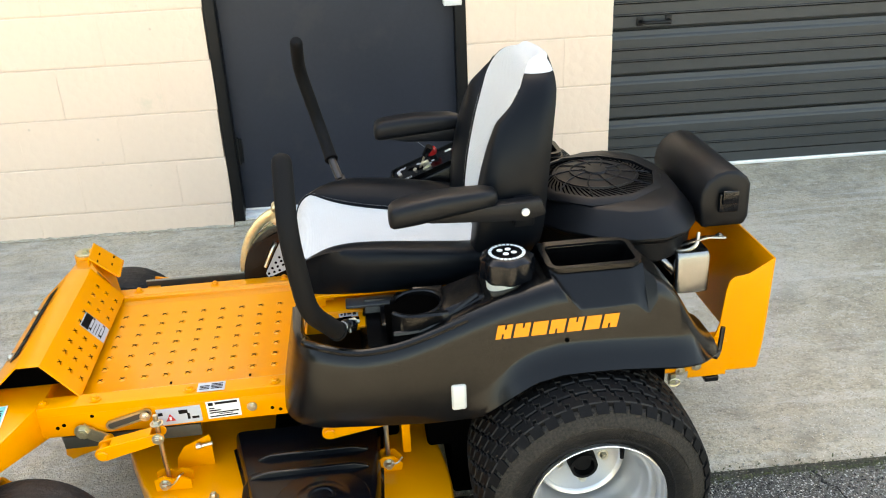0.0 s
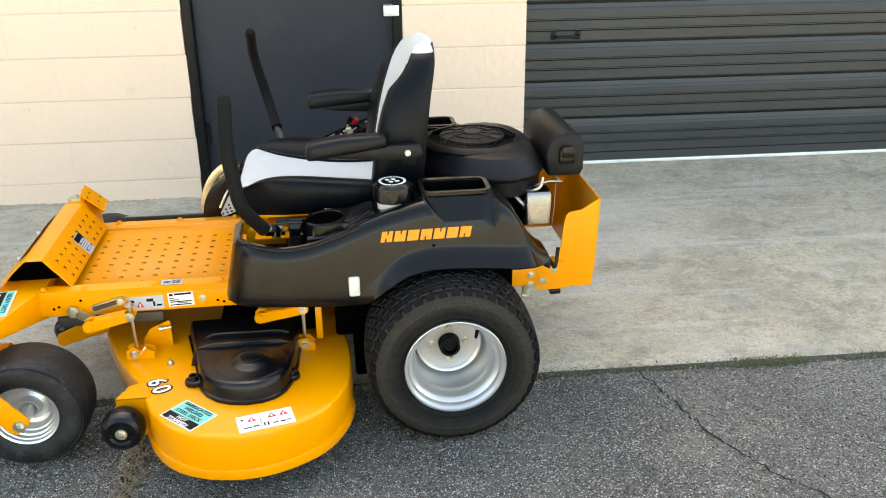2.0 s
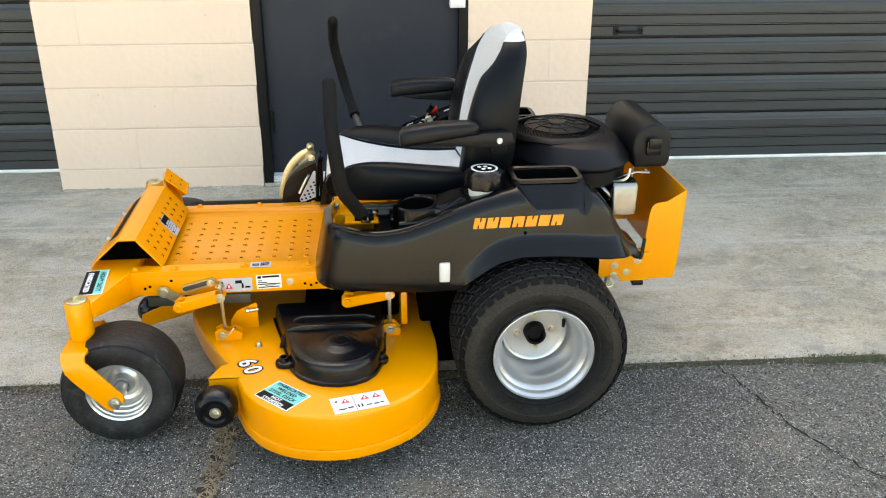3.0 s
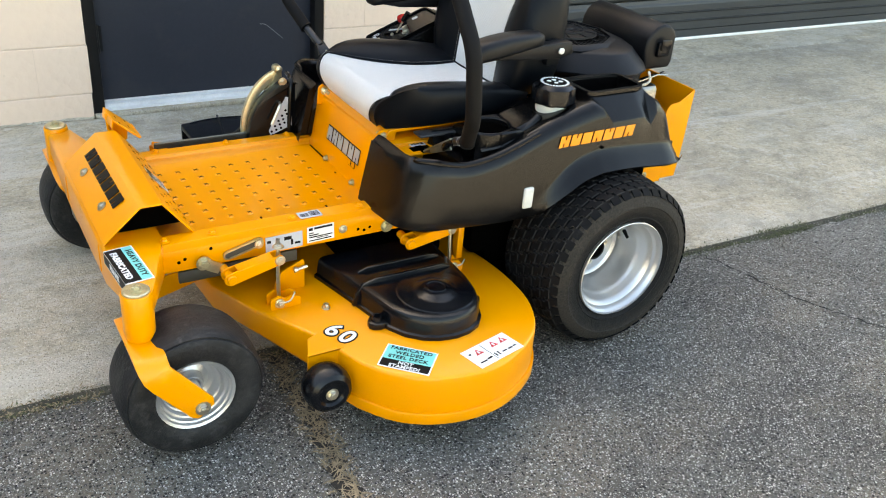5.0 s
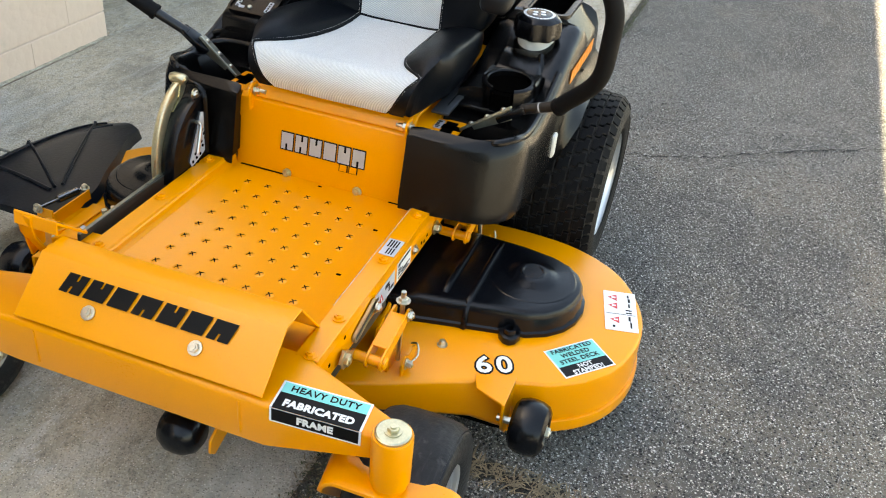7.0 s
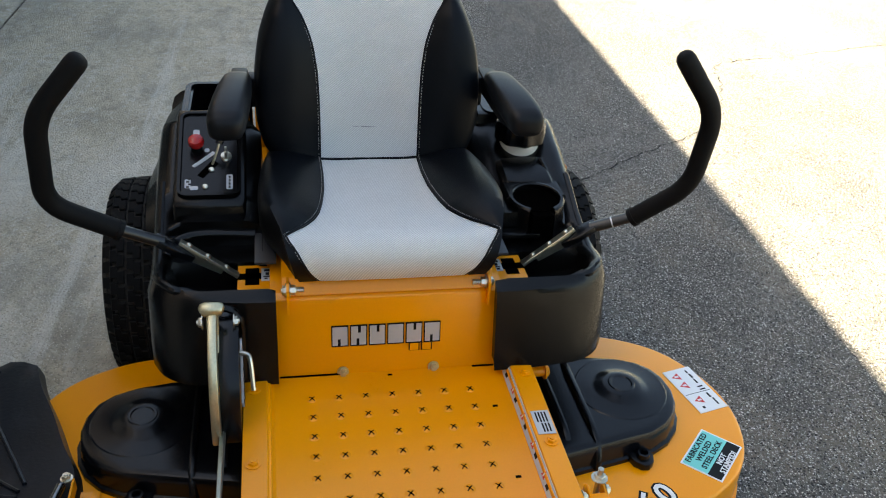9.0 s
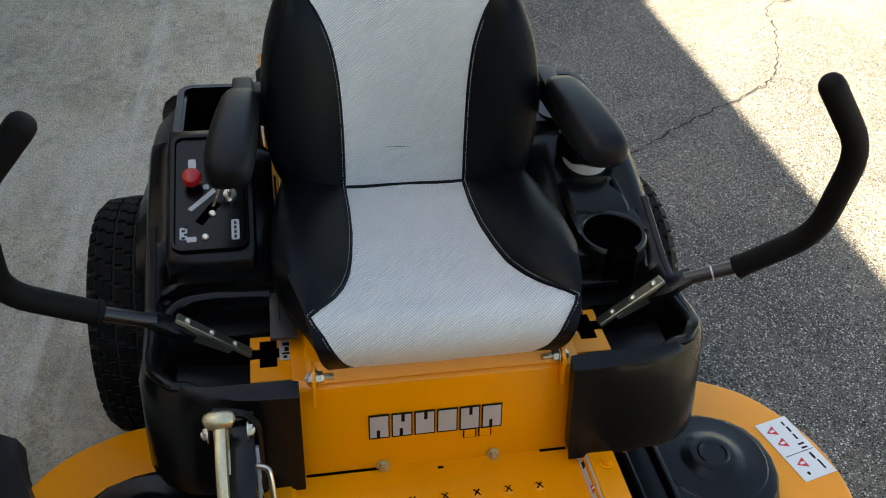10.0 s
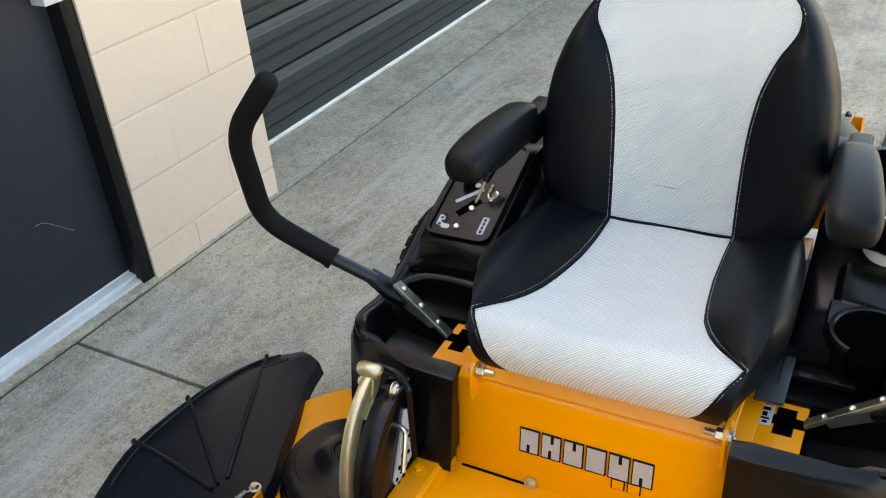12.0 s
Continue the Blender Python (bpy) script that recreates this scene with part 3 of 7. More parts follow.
tagged(new("crack", finish("crack", crack_strip([(0.67, -0.29), (0.70, -0.42), (0.735, -0.56), (0.78, -0.72), (0.89, -0.90), (1.03, -1.08), (1.22, -1.38), (1.42, -1.70), (1.62, -1.86), (1.95, -2.02), (2.25, -2.15), (2.36, -2.63), (2.52, -3.14), (2.7, -3.9)], 0.0065, seed=3), CRACK, 0)), "long ragged crack across the asphalt", "crack", kind="structure")
tagged(new("crack", finish("crack", crack_strip([(-0.915, -0.22), (-0.935, -0.40), (-0.93, -0.55), (-0.94, -0.68), (-0.955, -0.82), (-0.99, -1.1), (-1.03, -1.5), (-1.0, -2.2)], 0.042, seed=5), CRACKSOIL, 0)), "wide crack in the asphalt filled with dead grass", "crack", kind="structure")


def blades(where, count, length, seed, flat=0.6, patchy=False):
    """Loose blades scattered along a line, joined."""
    rnd = random.Random(seed)
    bm = bmesh.new()
    path = spline([(x, y, 0) for x, y in where], 12)
    for k in range(count):
        p = path[rnd.randrange(len(path))]
        if patchy and noise.noise((p.x * 3.1, p.y, 7.0)) < -0.05:
            continue
        p = p + Vector((rnd.gauss(0, 1) * 0.016, rnd.gauss(0, 1) * 0.016, 0))
        a, h = rnd.uniform(0, 6.28), rnd.uniform(0.4, 1.0) * length
        d = Vector((math.cos(a), math.sin(a), 0))
        s = Vector((-d.y, d.x, 0)) * rnd.uniform(0.0008, 0.002)
        lift = rnd.uniform(0.05, 1 - flat) * h
        q = p + d * h * 0.5 + Vector((0, 0, lift + 0.003))
        e = p + d * h + Vector((0, 0, lift * rnd.uniform(0.2, 1.4) + 0.003))
        p = p + Vector((0, 0, 0.002))
        v = [bm.verts.new(c) for c in (p - s, p + s, q + s, q - s, e)]
        bm.faces.new(v[:4])
        bm.faces.new((v[3], v[2], v[4]))
    return bm


def edge_line(x0, x1, n=14):
    return [(x, 1.663 + EDGE - 0.0297 * x - 0.006) for x in np.linspace(x0, x1, n)]


tagged(new("dead_grass", finish("dead_grass", blades([(-0.92, -0.28), (-0.935, -0.45), (-0.93, -0.6), (-0.945, -0.75), (-0.96, -0.95), (-1.0, -1.2), (-1.02, -1.5)], 760, 0.045, 2, 0.86), STRAW, 0)), "dead straw-coloured grass lying in the asphalt crack", "grass", kind="stuff")
DIRT = material("edge_dirt", (0.060, 0.055, 0.040), 0.95, vary=0.6, big=14, fine=160, bump=1.0, dist=0.006, second=(0.045, 0.052, 0.022), amount=0.35, patch=9)
speckle(DIRT, 170, (0.30, 0.27, 0.22), 0.62, 0.9, relief=0.8, dist=0.004, keep=0.42)


def edge_dirt(x0, x1, step=0.006):
    """A low ragged bank of dirt and grit where the asphalt meets the slab."""
    rnd, rows = random.Random(31), []
    for k in range(int((x1 - x0) / step)):
        x = x0 + k * step
        y = 1.663 + EDGE - 0.0297 * x
        w = 0.013 + 0.014 * noise.noise((x * 2.3, 1.0, 0)) + 0.010 * noise.noise((x * 11, 4.0, 0)) + rnd.uniform(-0.005, 0.005)
        w = max(0.004, w)
        rows.append([(x, y + 0.012, 0.003), (x, y + 0.002, 0.003 + rnd.uniform(0, 0.005)), (x, y - w * 0.4, 0.002 + rnd.uniform(0, 0.007)), (x, y - w * 0.8, rnd.uniform(0, 0.005)), (x, y - w - 0.006, -0.006)])
    return loft(rows, closed=False)


tagged(new("edge_dirt", finish("edge_dirt", edge_dirt(-4.0, 5.0), DIRT, 0)), "brown dirt and grit banked along the concrete edge", "dirt", kind="stuff")
tagged(new("edge_grass", finish("edge_grass", blades(edge_line(-3, 4.5, 40), 6500, 0.012, 4, 0.70, True), [GRASS], 0)), "low moss and grass along the concrete edge", "grass", kind="stuff")
tagged(new("edge_debris", finish("edge_debris", blades(edge_line(-2.4, -0.85, 24), 1500, 0.020, 15, 0.86, True), [STRAW], 0)), "dead grass and stems lying along the concrete edge", "grass", kind="stuff")
tagged(new("grass_tuft", finish("grass_tuft", blades(edge_line(1.00, 1.26), 900, 0.013, 9, 0.55), GRASS, 0)), "small green tuft growing at the concrete edge", "grass", kind="stuff")


def base_lip(u0, u1, seed):
    """A ragged strip of old mortar where a pier meets the slab."""
    rnd = random.Random(seed)
    rows = []
    n = int((u1 - u0) / 0.02)
    for i in range(n + 1):
        u = u0 + (u1 - u0) * i / n
        h, d = 0.004 + rnd.uniform(0, 0.006), 0.005 + rnd.uniform(0, 0.007)
        rows.append([(u, 0.004, h + 0.004), (u, -d * 0.4, h), (u, -d, 0.007), (u, -d - 0.004, 0.003)])
    return loft(rows, closed=False)


for u0, u1, seed in ((-2.03, -1.005, 1), (0.05, 0.668, 2)):
    set_piece("trim", base_lip(u0, u1, seed), CONCRETE, "ragged old mortar at the foot of the wall", "trim", 30)
part("scratch", ribbon(spline([(-0.232, 0.0612, 0.350), (-0.205, 0.0612, 0.345), (-0.165, 0.0612, 0.313), (-0.122, 0.0612, 0.275)], 4), (0, 0, 0.0012), 0.0006), SCUFF, door, "short pale scratch on the door")


def pebbles(count, seed):
    """Loose grit scattered over the asphalt and the slab's edge."""
    rnd = random.Random(seed)
    bm = bmesh.new()
    for _ in range(count):
        x, y = rnd.uniform(-2.6, 3.0), rnd.choice((rnd.gauss(-0.27, 0.10), rnd.uniform(-2.4, 1.2)))
        r = rnd.uniform(0.0015, 0.0045)
        c = Vector((x, y, 0.004 if y > -0.2 else 0.0))
        top = bm.verts.new(c + Vector((rnd.uniform(-1, 1) * r * 0.3, 0, r * 1.2)))
        ring = [bm.verts.new(c + Vector((r * rnd.uniform(0.7, 1.3) * math.cos(k * 1.2566), r * rnd.uniform(0.7, 1.3) * math.sin(k * 1.2566), 0.0))) for k in range(5)]
        for k in range(5):
            bm.faces.new((ring[k], ring[(k + 1) % 5], top))
    return bm


GRIT = material("loose_grit", (0.33, 0.31, 0.27), 0.9, vary=0.5, big=30, fine=300, bump=0)
tagged(new("grit", finish("grit", pebbles(1500, 21), GRIT, 0)), "loose pale grit on the asphalt and concrete", "grit", kind="stuff")

# ---- the mower: rear axle over the origin, front towards -x ----
mower = tagged(new("riding_mower"), "yellow zero-turn riding mower with black fenders and silver-black seat", "riding mower")


def mirrored(bm):
    out = bm.copy()
    bmesh.ops.transform(out, matrix=Matrix.Diagonal((1, -1, 1, 1)), verts=out.verts)
    bmesh.ops.reverse_faces(out, faces=out.faces)
    return out


# chassis
for s in (-1, 1):
    y0, y1 = sorted((s * 0.232, s * 0.282))
    rail = part("frame_rail", box(-1.215, 0.40, y0, y1, 0.345, 0.424, 0.006), YELLOW, mower)
    for x, z in ((-0.735, 0.378), (-1.10, 0.356)):
        part("bolt", hexbolt((x, s * 0.283, z), (0, s, 0), 0.008), ZINC, rail)
    for x, z in ((-0.69, 0.368), (-0.672, 0.362), (-0.655, 0.368), (-1.155, 0.378), (-1.09, 0.395), (-1.17, 0.372)):
        part("hole", lathe([(0, 0), (0.0045, 0), (0.0045, 0.001), (0, 0.001)], (x, s * 0.2825, z), "y", 10), SHADEBLACK, rail)
    for x in (-0.678, -0.871, -1.080, -1.196):
        part("bolt", hexbolt((x, s * 0.264, 0.428), (0, 0, 1), 0.009, 0.007), YELLOW, rail)

pan = [(-0.283, 0.405), (-0.283, 0.4265), (-0.240, 0.4285), (-0.227, 0.404), (0.227, 0.404), (0.240, 0.4285), (0.283, 0.4265), (0.283, 0.405), (0.2805, 0.405), (0.2805, 0.4235), (0.2385, 0.4255), (0.226, 0.4005), (-0.226, 0.4005), (-0.2385, 0.4255), (-0.2805, 0.4235), (-0.2805, 0.405)]
floor_pan = part("floor_pan", prism(pan, "x", -1.205, -0.612, 0.0008, 1), YELLOW, mower, "yellow steel footplate with punched grip holes")


def slit(turn):
    """One slit lying over the pressed dome."""
    c_, s_ = math.cos(radians(turn)), math.sin(radians(turn))
    return ribbon([(r * c_, r * s_, z) for r, z in ((-0.0075, 0.0009), (-0.004, 0.0019), (0.0, 0.0022), (0.004, 0.0019), (0.0075, 0.0009))], (-0.0011 * s_, 0.0011 * c_, 0), 0.0005)


cross = join(slit(40), slit(-40))
# Near-black slits on the surface stand for the shade in punched holes.
GRIPHOLE = finish("grip_hole", cross, SHADEBLACK, 0)
GRIPLIP = finish("grip_lip", lathe([(0.0, 0.0024), (0.004, 0.0021), (0.0075, 0.0011), (0.0105, 0.0)], seg=12), YELLOW)


def grips(parent, poses):
    """Pierced cross-shaped grips: a dark slot inside a small raised lip."""
    poses = list(poses)
    repeat("grip_hole", GRIPHOLE, parent, poses)
    repeat("grip_lip", GRIPLIP, parent, [m @ Matrix.Translation((0, 0, -0.0005)) for m in poses])


grips(floor_pan, [pose(-0.6885 - 0.0513 * i, -0.1515 + 0.0513 * j, 0.4045) for i in range(9) for j in range(7)])
for nm in ((-0.622, -0.614, 0.095, 0.215), (-0.633, -0.629, -0.005, 0.004), (-0.622, -0.614, -0.215, -0.17), (-0.745, -0.740, -0.196, -0.186), (-0.93, -0.925, -0.196, -0.186)):
    part("slot", box(*nm, 0.4045, 0.4055), SHADEBLACK, floor_pan)


def sign_decal(w, h, triangles, bars, base=WHITE, spin=0):
    """A plain label with red warning triangles and bars for unreadable lines."""
    b0, b1, b2, b3 = box(-w / 2, w / 2, -h / 2, h / 2, 0, 0.0012, 0.0), bmesh.new(), bmesh.new(), bmesh.new()
    for x, y, r in triangles:
        join(b1, prism([(x + r * math.cos(radians(a)), y + r * math.sin(radians(a))) for a in (90 + spin, 210 + spin, 330 + spin)], "z", 0.0012, 0.0018))
        join(b2, box(x - r * 0.2, x + r * 0.18, y - r * 0.3, y + r * 0.42, 0.0018, 0.0022))
    for x0, x1, y0, y1 in bars:
        join(b3, box(x0, x1, y0, y1, 0.0012, 0.0018))
    return merge(b0, b1, b2, b3), [base, RED, WHITE, INK]


bm, mats = sign_decal(0.40, 0.022, [(-0.13 + 0.075 * k, 0, 0.009) for k in range(5)], [(-0.185 + 0.0375 * k, -0.173 + 0.0375 * k, -0.006, 0.004) for k in range(11) if k % 2 == 0], GREYD)
part("decal", place(bm, frame_at((-0.845, -0.2332, 0.4163), (-1, 0, 0), (0, -0.013, 0.0245))), mats, floor_pan, "long grey warning strip with red triangles", 0)
bm, mats = sign_decal(0.062, 0.034, [], [(-0.026, -0.004, 0.002 - 0.006 * k, 0.005 - 0.006 * k) for k in range(3)] + [(0.0, 0.026, 0.008 - 0.006 * k, 0.011 - 0.006 * k) for k in range(4)], GREYD)
part("decal", place(bm, frame_at((-0.822, -0.262, 0.4284), (1, 0, 0), (0, 1, 0))), mats, floor_pan, "pale grey label", 0)

# foot rest: a folded plate open at both ends
def folded(line, t):
    """A closed outline of sheet metal of thickness t under an open line of (x, z)."""
    p = [Vector((a, 0, b)) for a, b in line]
    under = []
    for i, q in enumerate(p):
        d = (p[min(i + 1, len(p) - 1)] - p[max(i - 1, 0)]).normalized()
        under.append(q + Vector((d.z, 0, -d.x)) * t)
    return [(q.x, q.z) for q in p] + [(q.x, q.z) for q in under[::-1]]


rest = part("foot_rest", prism(folded([(-1.332, 0.437), (-1.242, 0.518), (-1.188, 0.518), (-1.116, 0.426)], 0.004), "y", -0.246, 0.246, 0.001, 1), YELLOW, mower, "yellow folded foot rest with grip holes")
# Near-black block inside the folded plate, in place of its inner shade.
part("lining", prism([(-1.322, 0.43), (-1.24, 0.505), (-1.19, 0.505), (-1.13, 0.43)], "y", -0.185, 0.185), SHADEBLACK, rest)
face = frame_at((-1.287, 0.0, 0.4785), (0, -1, 0), (0.09, 0, 0.081))


def mark_block(w, h, slant, cut):
    """One plain slanted block of a brand mark."""
    sh, t = slant * h, 0.07 * h
    a, b, c = w / 2, h / 2, w * 0.17
    low = [(-c * 0.3 - t, -b), (-c * 0.3 - t, -b * 0.30), (-c * 0.3 + t, -b * 0.30), (-c * 0.3 + t, -b)] if cut in (1, 3) else []
    top = [(c * 0.3 + t, b), (c * 0.3 + t, b * 0.30), (c * 0.3 - t, b * 0.30), (c * 0.3 - t, b)] if cut in (2, 3) else []
    poly = [(-a, -b), *low, (a, -b), (a, b), *top, (-a, b)]
    return prism([(x + sh * y / h, y) for x, y in poly], "z", 0, 0.0012)


def brand(parent, at, width, height, mat, slant=0.18, cuts=(3, 2, 0, 1, 2, 0, 1), gap=0.16, rim=None, label=""):
    """A brand mark as a row of plain blocks, each a part of its own; rim: a dark edge under each."""
    step = width / len(cuts)
    for k, c in enumerate(cuts):
        m = at @ Matrix.Translation((-width / 2 + (k + 0.5) * step, 0, 0))
        if rim:
            part("emblem_rim", place(mark_block(step * (1 - gap * 0.45), height * 1.14, slant, 0), m), rim, parent, smooth=0)
            m = m @ Matrix.Translation((0, 0, 0.0008))
        part("emblem_block", place(mark_block(step * (1 - gap), height, slant, c), m), mat, parent, label, 0)


brand(rest, face @ pose(-0.007, 0.021, 0.0015), 0.345, 0.036, INK, 0.25, label="black brand mark block")
for y in (0.108, -0.105):
    part("bolt", hexbolt(face @ Vector((-y, -0.019, 0.0015)), face.to_3x3() @ Vector((0, 0, 1)), 0.009, 0.007), ZINC, rest)
back = frame_at((-1.152, 0.0, 0.472), (0, 1, 0), (-0.072, 0, 0.092))
grips(rest, [back @ pose(-0.19 + 0.0475 * j, y, 0.0005) for y in (0.022, -0.008, -0.04) for j in range(9)])
bm, mats = sign_decal(0.066, 0.074, [], [(-0.031, 0.031, 0.014, 0.034)] + [(-0.028, 0.024 - 0.01 * (k % 2), 0.006 - 0.008 * k, 0.0075 - 0.008 * k) for k in range(5)], GREYD)
part("decal", place(bm, back @ pose(0.02, -0.018, 0.001)), mats, rest, "grey label with a dark heading", 0)

# front axle beam with its kingpin sockets
def beam_section(y, xf, zf, xm, zm, xr, zr, zb):
    return [(xf, y, zb), (xf, y, zf), (xm, y, zm), (xr, y, zr), (xr, y, zb)]


beam = part("front_axle_beam", bevel(loft([beam_section(-0.462, -1.316, 0.414, -1.309, 0.421, -1.274, 0.421, 0.372), beam_section(-0.25, -1.336, 0.420, -1.329, 0.427, -1.196, 0.428, 0.331), beam_section(0.25, -1.336, 0.420, -1.329, 0.427, -1.196, 0.428, 0.331), beam_section(0.566, -1.326, 0.400, -1.318, 0.408, -1.262, 0.410, 0.340)]), 0.003), YELLOW, mower)
for y in (-0.205, 0.205):
    part("seam", box(-1.3385, -1.335, y - 0.0025, y + 0.0025, 0.345, 0.418, 0.001, 1), YELLOW, beam)
PIVOTS = {-1: (-1.312, -0.470), 1: (-1.300, 0.576)}
for s, (px, py) in PIVOTS.items():
    zt = 0.433 if s < 0 else 0.420
    part("kingpin_socket", lathe([(0.0, zt - 0.105), (0.033, zt - 0.105), (0.0345, zt - 0.100), (0.0345, zt - 0.004), (0.033, zt), (0, zt)], (px, py, 0), seg=28), YELLOW, beam)
    part("cap", join(lathe([(0.0, zt), (0.030, zt), (0.030, zt + 0.004), (0.027, zt + 0.006), (0.0, zt + 0.006)], (px, py, 0), seg=28), hexbolt((px, py, zt + 0.006), (0, 0, 1), 0.010, 0.009)), BRASSY, beam, "zinc washer and bolt")


def word_decal(w, h, split, top_lines, low_lines, size_top, size_low):
    """A printed label: a teal band over a black one with a white rim."""
    rim = box(-w / 2, w / 2, -h / 2, h / 2, 0, 0.0010)
    e = 0.0035
    teal = box(-w / 2 + e, w / 2 - e, split, h / 2 - e, 0.0010, 0.0014)
    black = box(-w / 2 + e, w / 2 - e, -h / 2 + e, split, 0.0010, 0.0014)
    ink, white = bmesh.new(), bmesh.new()
    for text, y in top_lines:
        join(ink, place(letters(text, size_top, 0.0004, 1.08), pose(0, y, 0.0018)))
    for text, y in low_lines:
        join(white, place(letters(text, size_low, 0.0004, 1.04), pose(0, y, 0.0018)))
    return merge(rim, teal, black, ink, white), [WHITE, TEAL, INK, INK, WHITE]


w_ = 0.158
rim_ = join(box(-w_ / 2, w_ / 2, -0.0335, 0.031, 0, 0.001), place(box(-w_ / 2, w_ / 2, -0.030, 0, 0, 0.001), pose(0, -0.0335, -0.0010, 90)))
teal_ = box(-w_ / 2 + 0.004, w_ / 2 - 0.004, 0.004, 0.0275, 0.001, 0.0014)
black_ = join(box(-w_ / 2 + 0.004, w_ / 2 - 0.004, -0.0342, 0.004, 0.001, 0.0014), place(box(-w_ / 2 + 0.004, w_ / 2 - 0.004, -0.0265, 0, 0.001, 0.0014), pose(0, -0.0335, -0.0010, 90)))
ink_ = place(letters("HEAVY DUTY", 0.0190, 0.0004, 1.08), pose(0, 0.0158, 0.0018))
white_ = join(place(letters("FABRICATED", 0.0200, 0.0010, 1.08), pose(0, -0.0185, 0.0018)), place(place(letters("FRAME", 0.0200, 0.0010, 1.06), pose(0, -0.0135, 0.0018)), pose(0, -0.0335, -0.0010, 90)))
part("decal", place(merge(rim_, teal_, black_, ink_, white_), frame_at((-1.2955, -0.338, 0.4262), (0.015, -0.16, -0.0048), (0.062, 0.006, 0.001))), [WHITE, TEAL, INK, INK, WHITE], beam, "teal and black label reading heavy duty fabricated frame", 0)


def caster(s):
    """One front caster: a folded strap fork and its smooth tyre."""
    px, py = PIVOTS[s]
    m = Matrix.Translation((px + 1.312, py, 0))
    arm = [(-1.208, 0.118, 0.158), (-1.217, 0.118, 0.170), (-1.296, 0.118, 0.268), (-1.308, 0.117, 0.284), (-1.313, 0.110, 0.299), (-1.315, 0.098, 0.309), (-1.315, 0.085, 0.312), (-1.315, 0.0, 0.313)]
    sd = [(0.018, 0, 0.015), (0.0255, 0, 0.0205), (0.0265, 0, 0.021), (0.029, 0, 0.016), (0.032, 0, 0.010), (0.034, 0, 0.004), (0.035, 0, 0.0), (0.035, 0, 0.0)]
    pp = [Vector(p) for p in arm] + [Vector((x, -y, z)) for x, y, z in arm[-2::-1]]
    ss = [Vector(v) for v in sd + sd[-2::-1]]
    f = part("caster_fork", bevel(place(ribbon(pp, ss, 0.009), m), 0.0018, 2, 40), YELLOW, mower)
    part("collar", place(lathe([(0, 0.310), (0.030, 0.310), (0.030, 0.330), (0, 0.330)], (-1.312, 0, 0), seg=24), m), YELLOW, f)
    for e in (1, -1):
        part("bolt", hexbolt((px + 0.095, py + e * 0.123, 0.170), (0, e, 0), 0.012, 0.010), ZINC, f)
    c = (px + 0.095, py, 0.170)
    edge = [(0.088, 0.068), (0.100, 0.078), (0.125, 0.083), (0.145, 0.0815), (0.152, 0.0775), (0.1535, 0.0735), (0.1575, 0.0740), (0.1600, 0.0690), (0.1650, 0.056), (0.1675, 0.028)]
    prof = [(r, -h) for r, h in edge] + [(0.1683, 0.0)] + edge[::-1] + [(0.080, 0.05), (0.080, -0.05)]
    w = part("caster_wheel", lathe([(0.012, -0.10), (0.018, -0.10), (0.018, 0.10), (0.012, 0.10)], c, "y", 16, True), RIM, mower)
    part("tyre", lathe(prof, c, "y", 88, True), SMOOTHTYRE, w, "smooth scuffed black tyre")
    rim = [(0.018, -0.030), (0.022, -0.036), (0.027, -0.037), (0.031, -0.030), (0.034, -0.016), (0.047, -0.009), (0.058, -0.013), (0.064, -0.024), (0.067, -0.034), (0.071, -0.036), (0.073, -0.050), (0.078, -0.052), (0.080, -0.062), (0.088, -0.066), (0.093, -0.070), (0.092, -0.074), (0.086, -0.071), (0.080, -0.05)]
    rim = rim + [(r, -h) for r, h in rim[::-1]]
    part("rim", lathe(rim, c, "y", 40, True), RIM, w, "silver painted rim")


caster(-1)
caster(1)


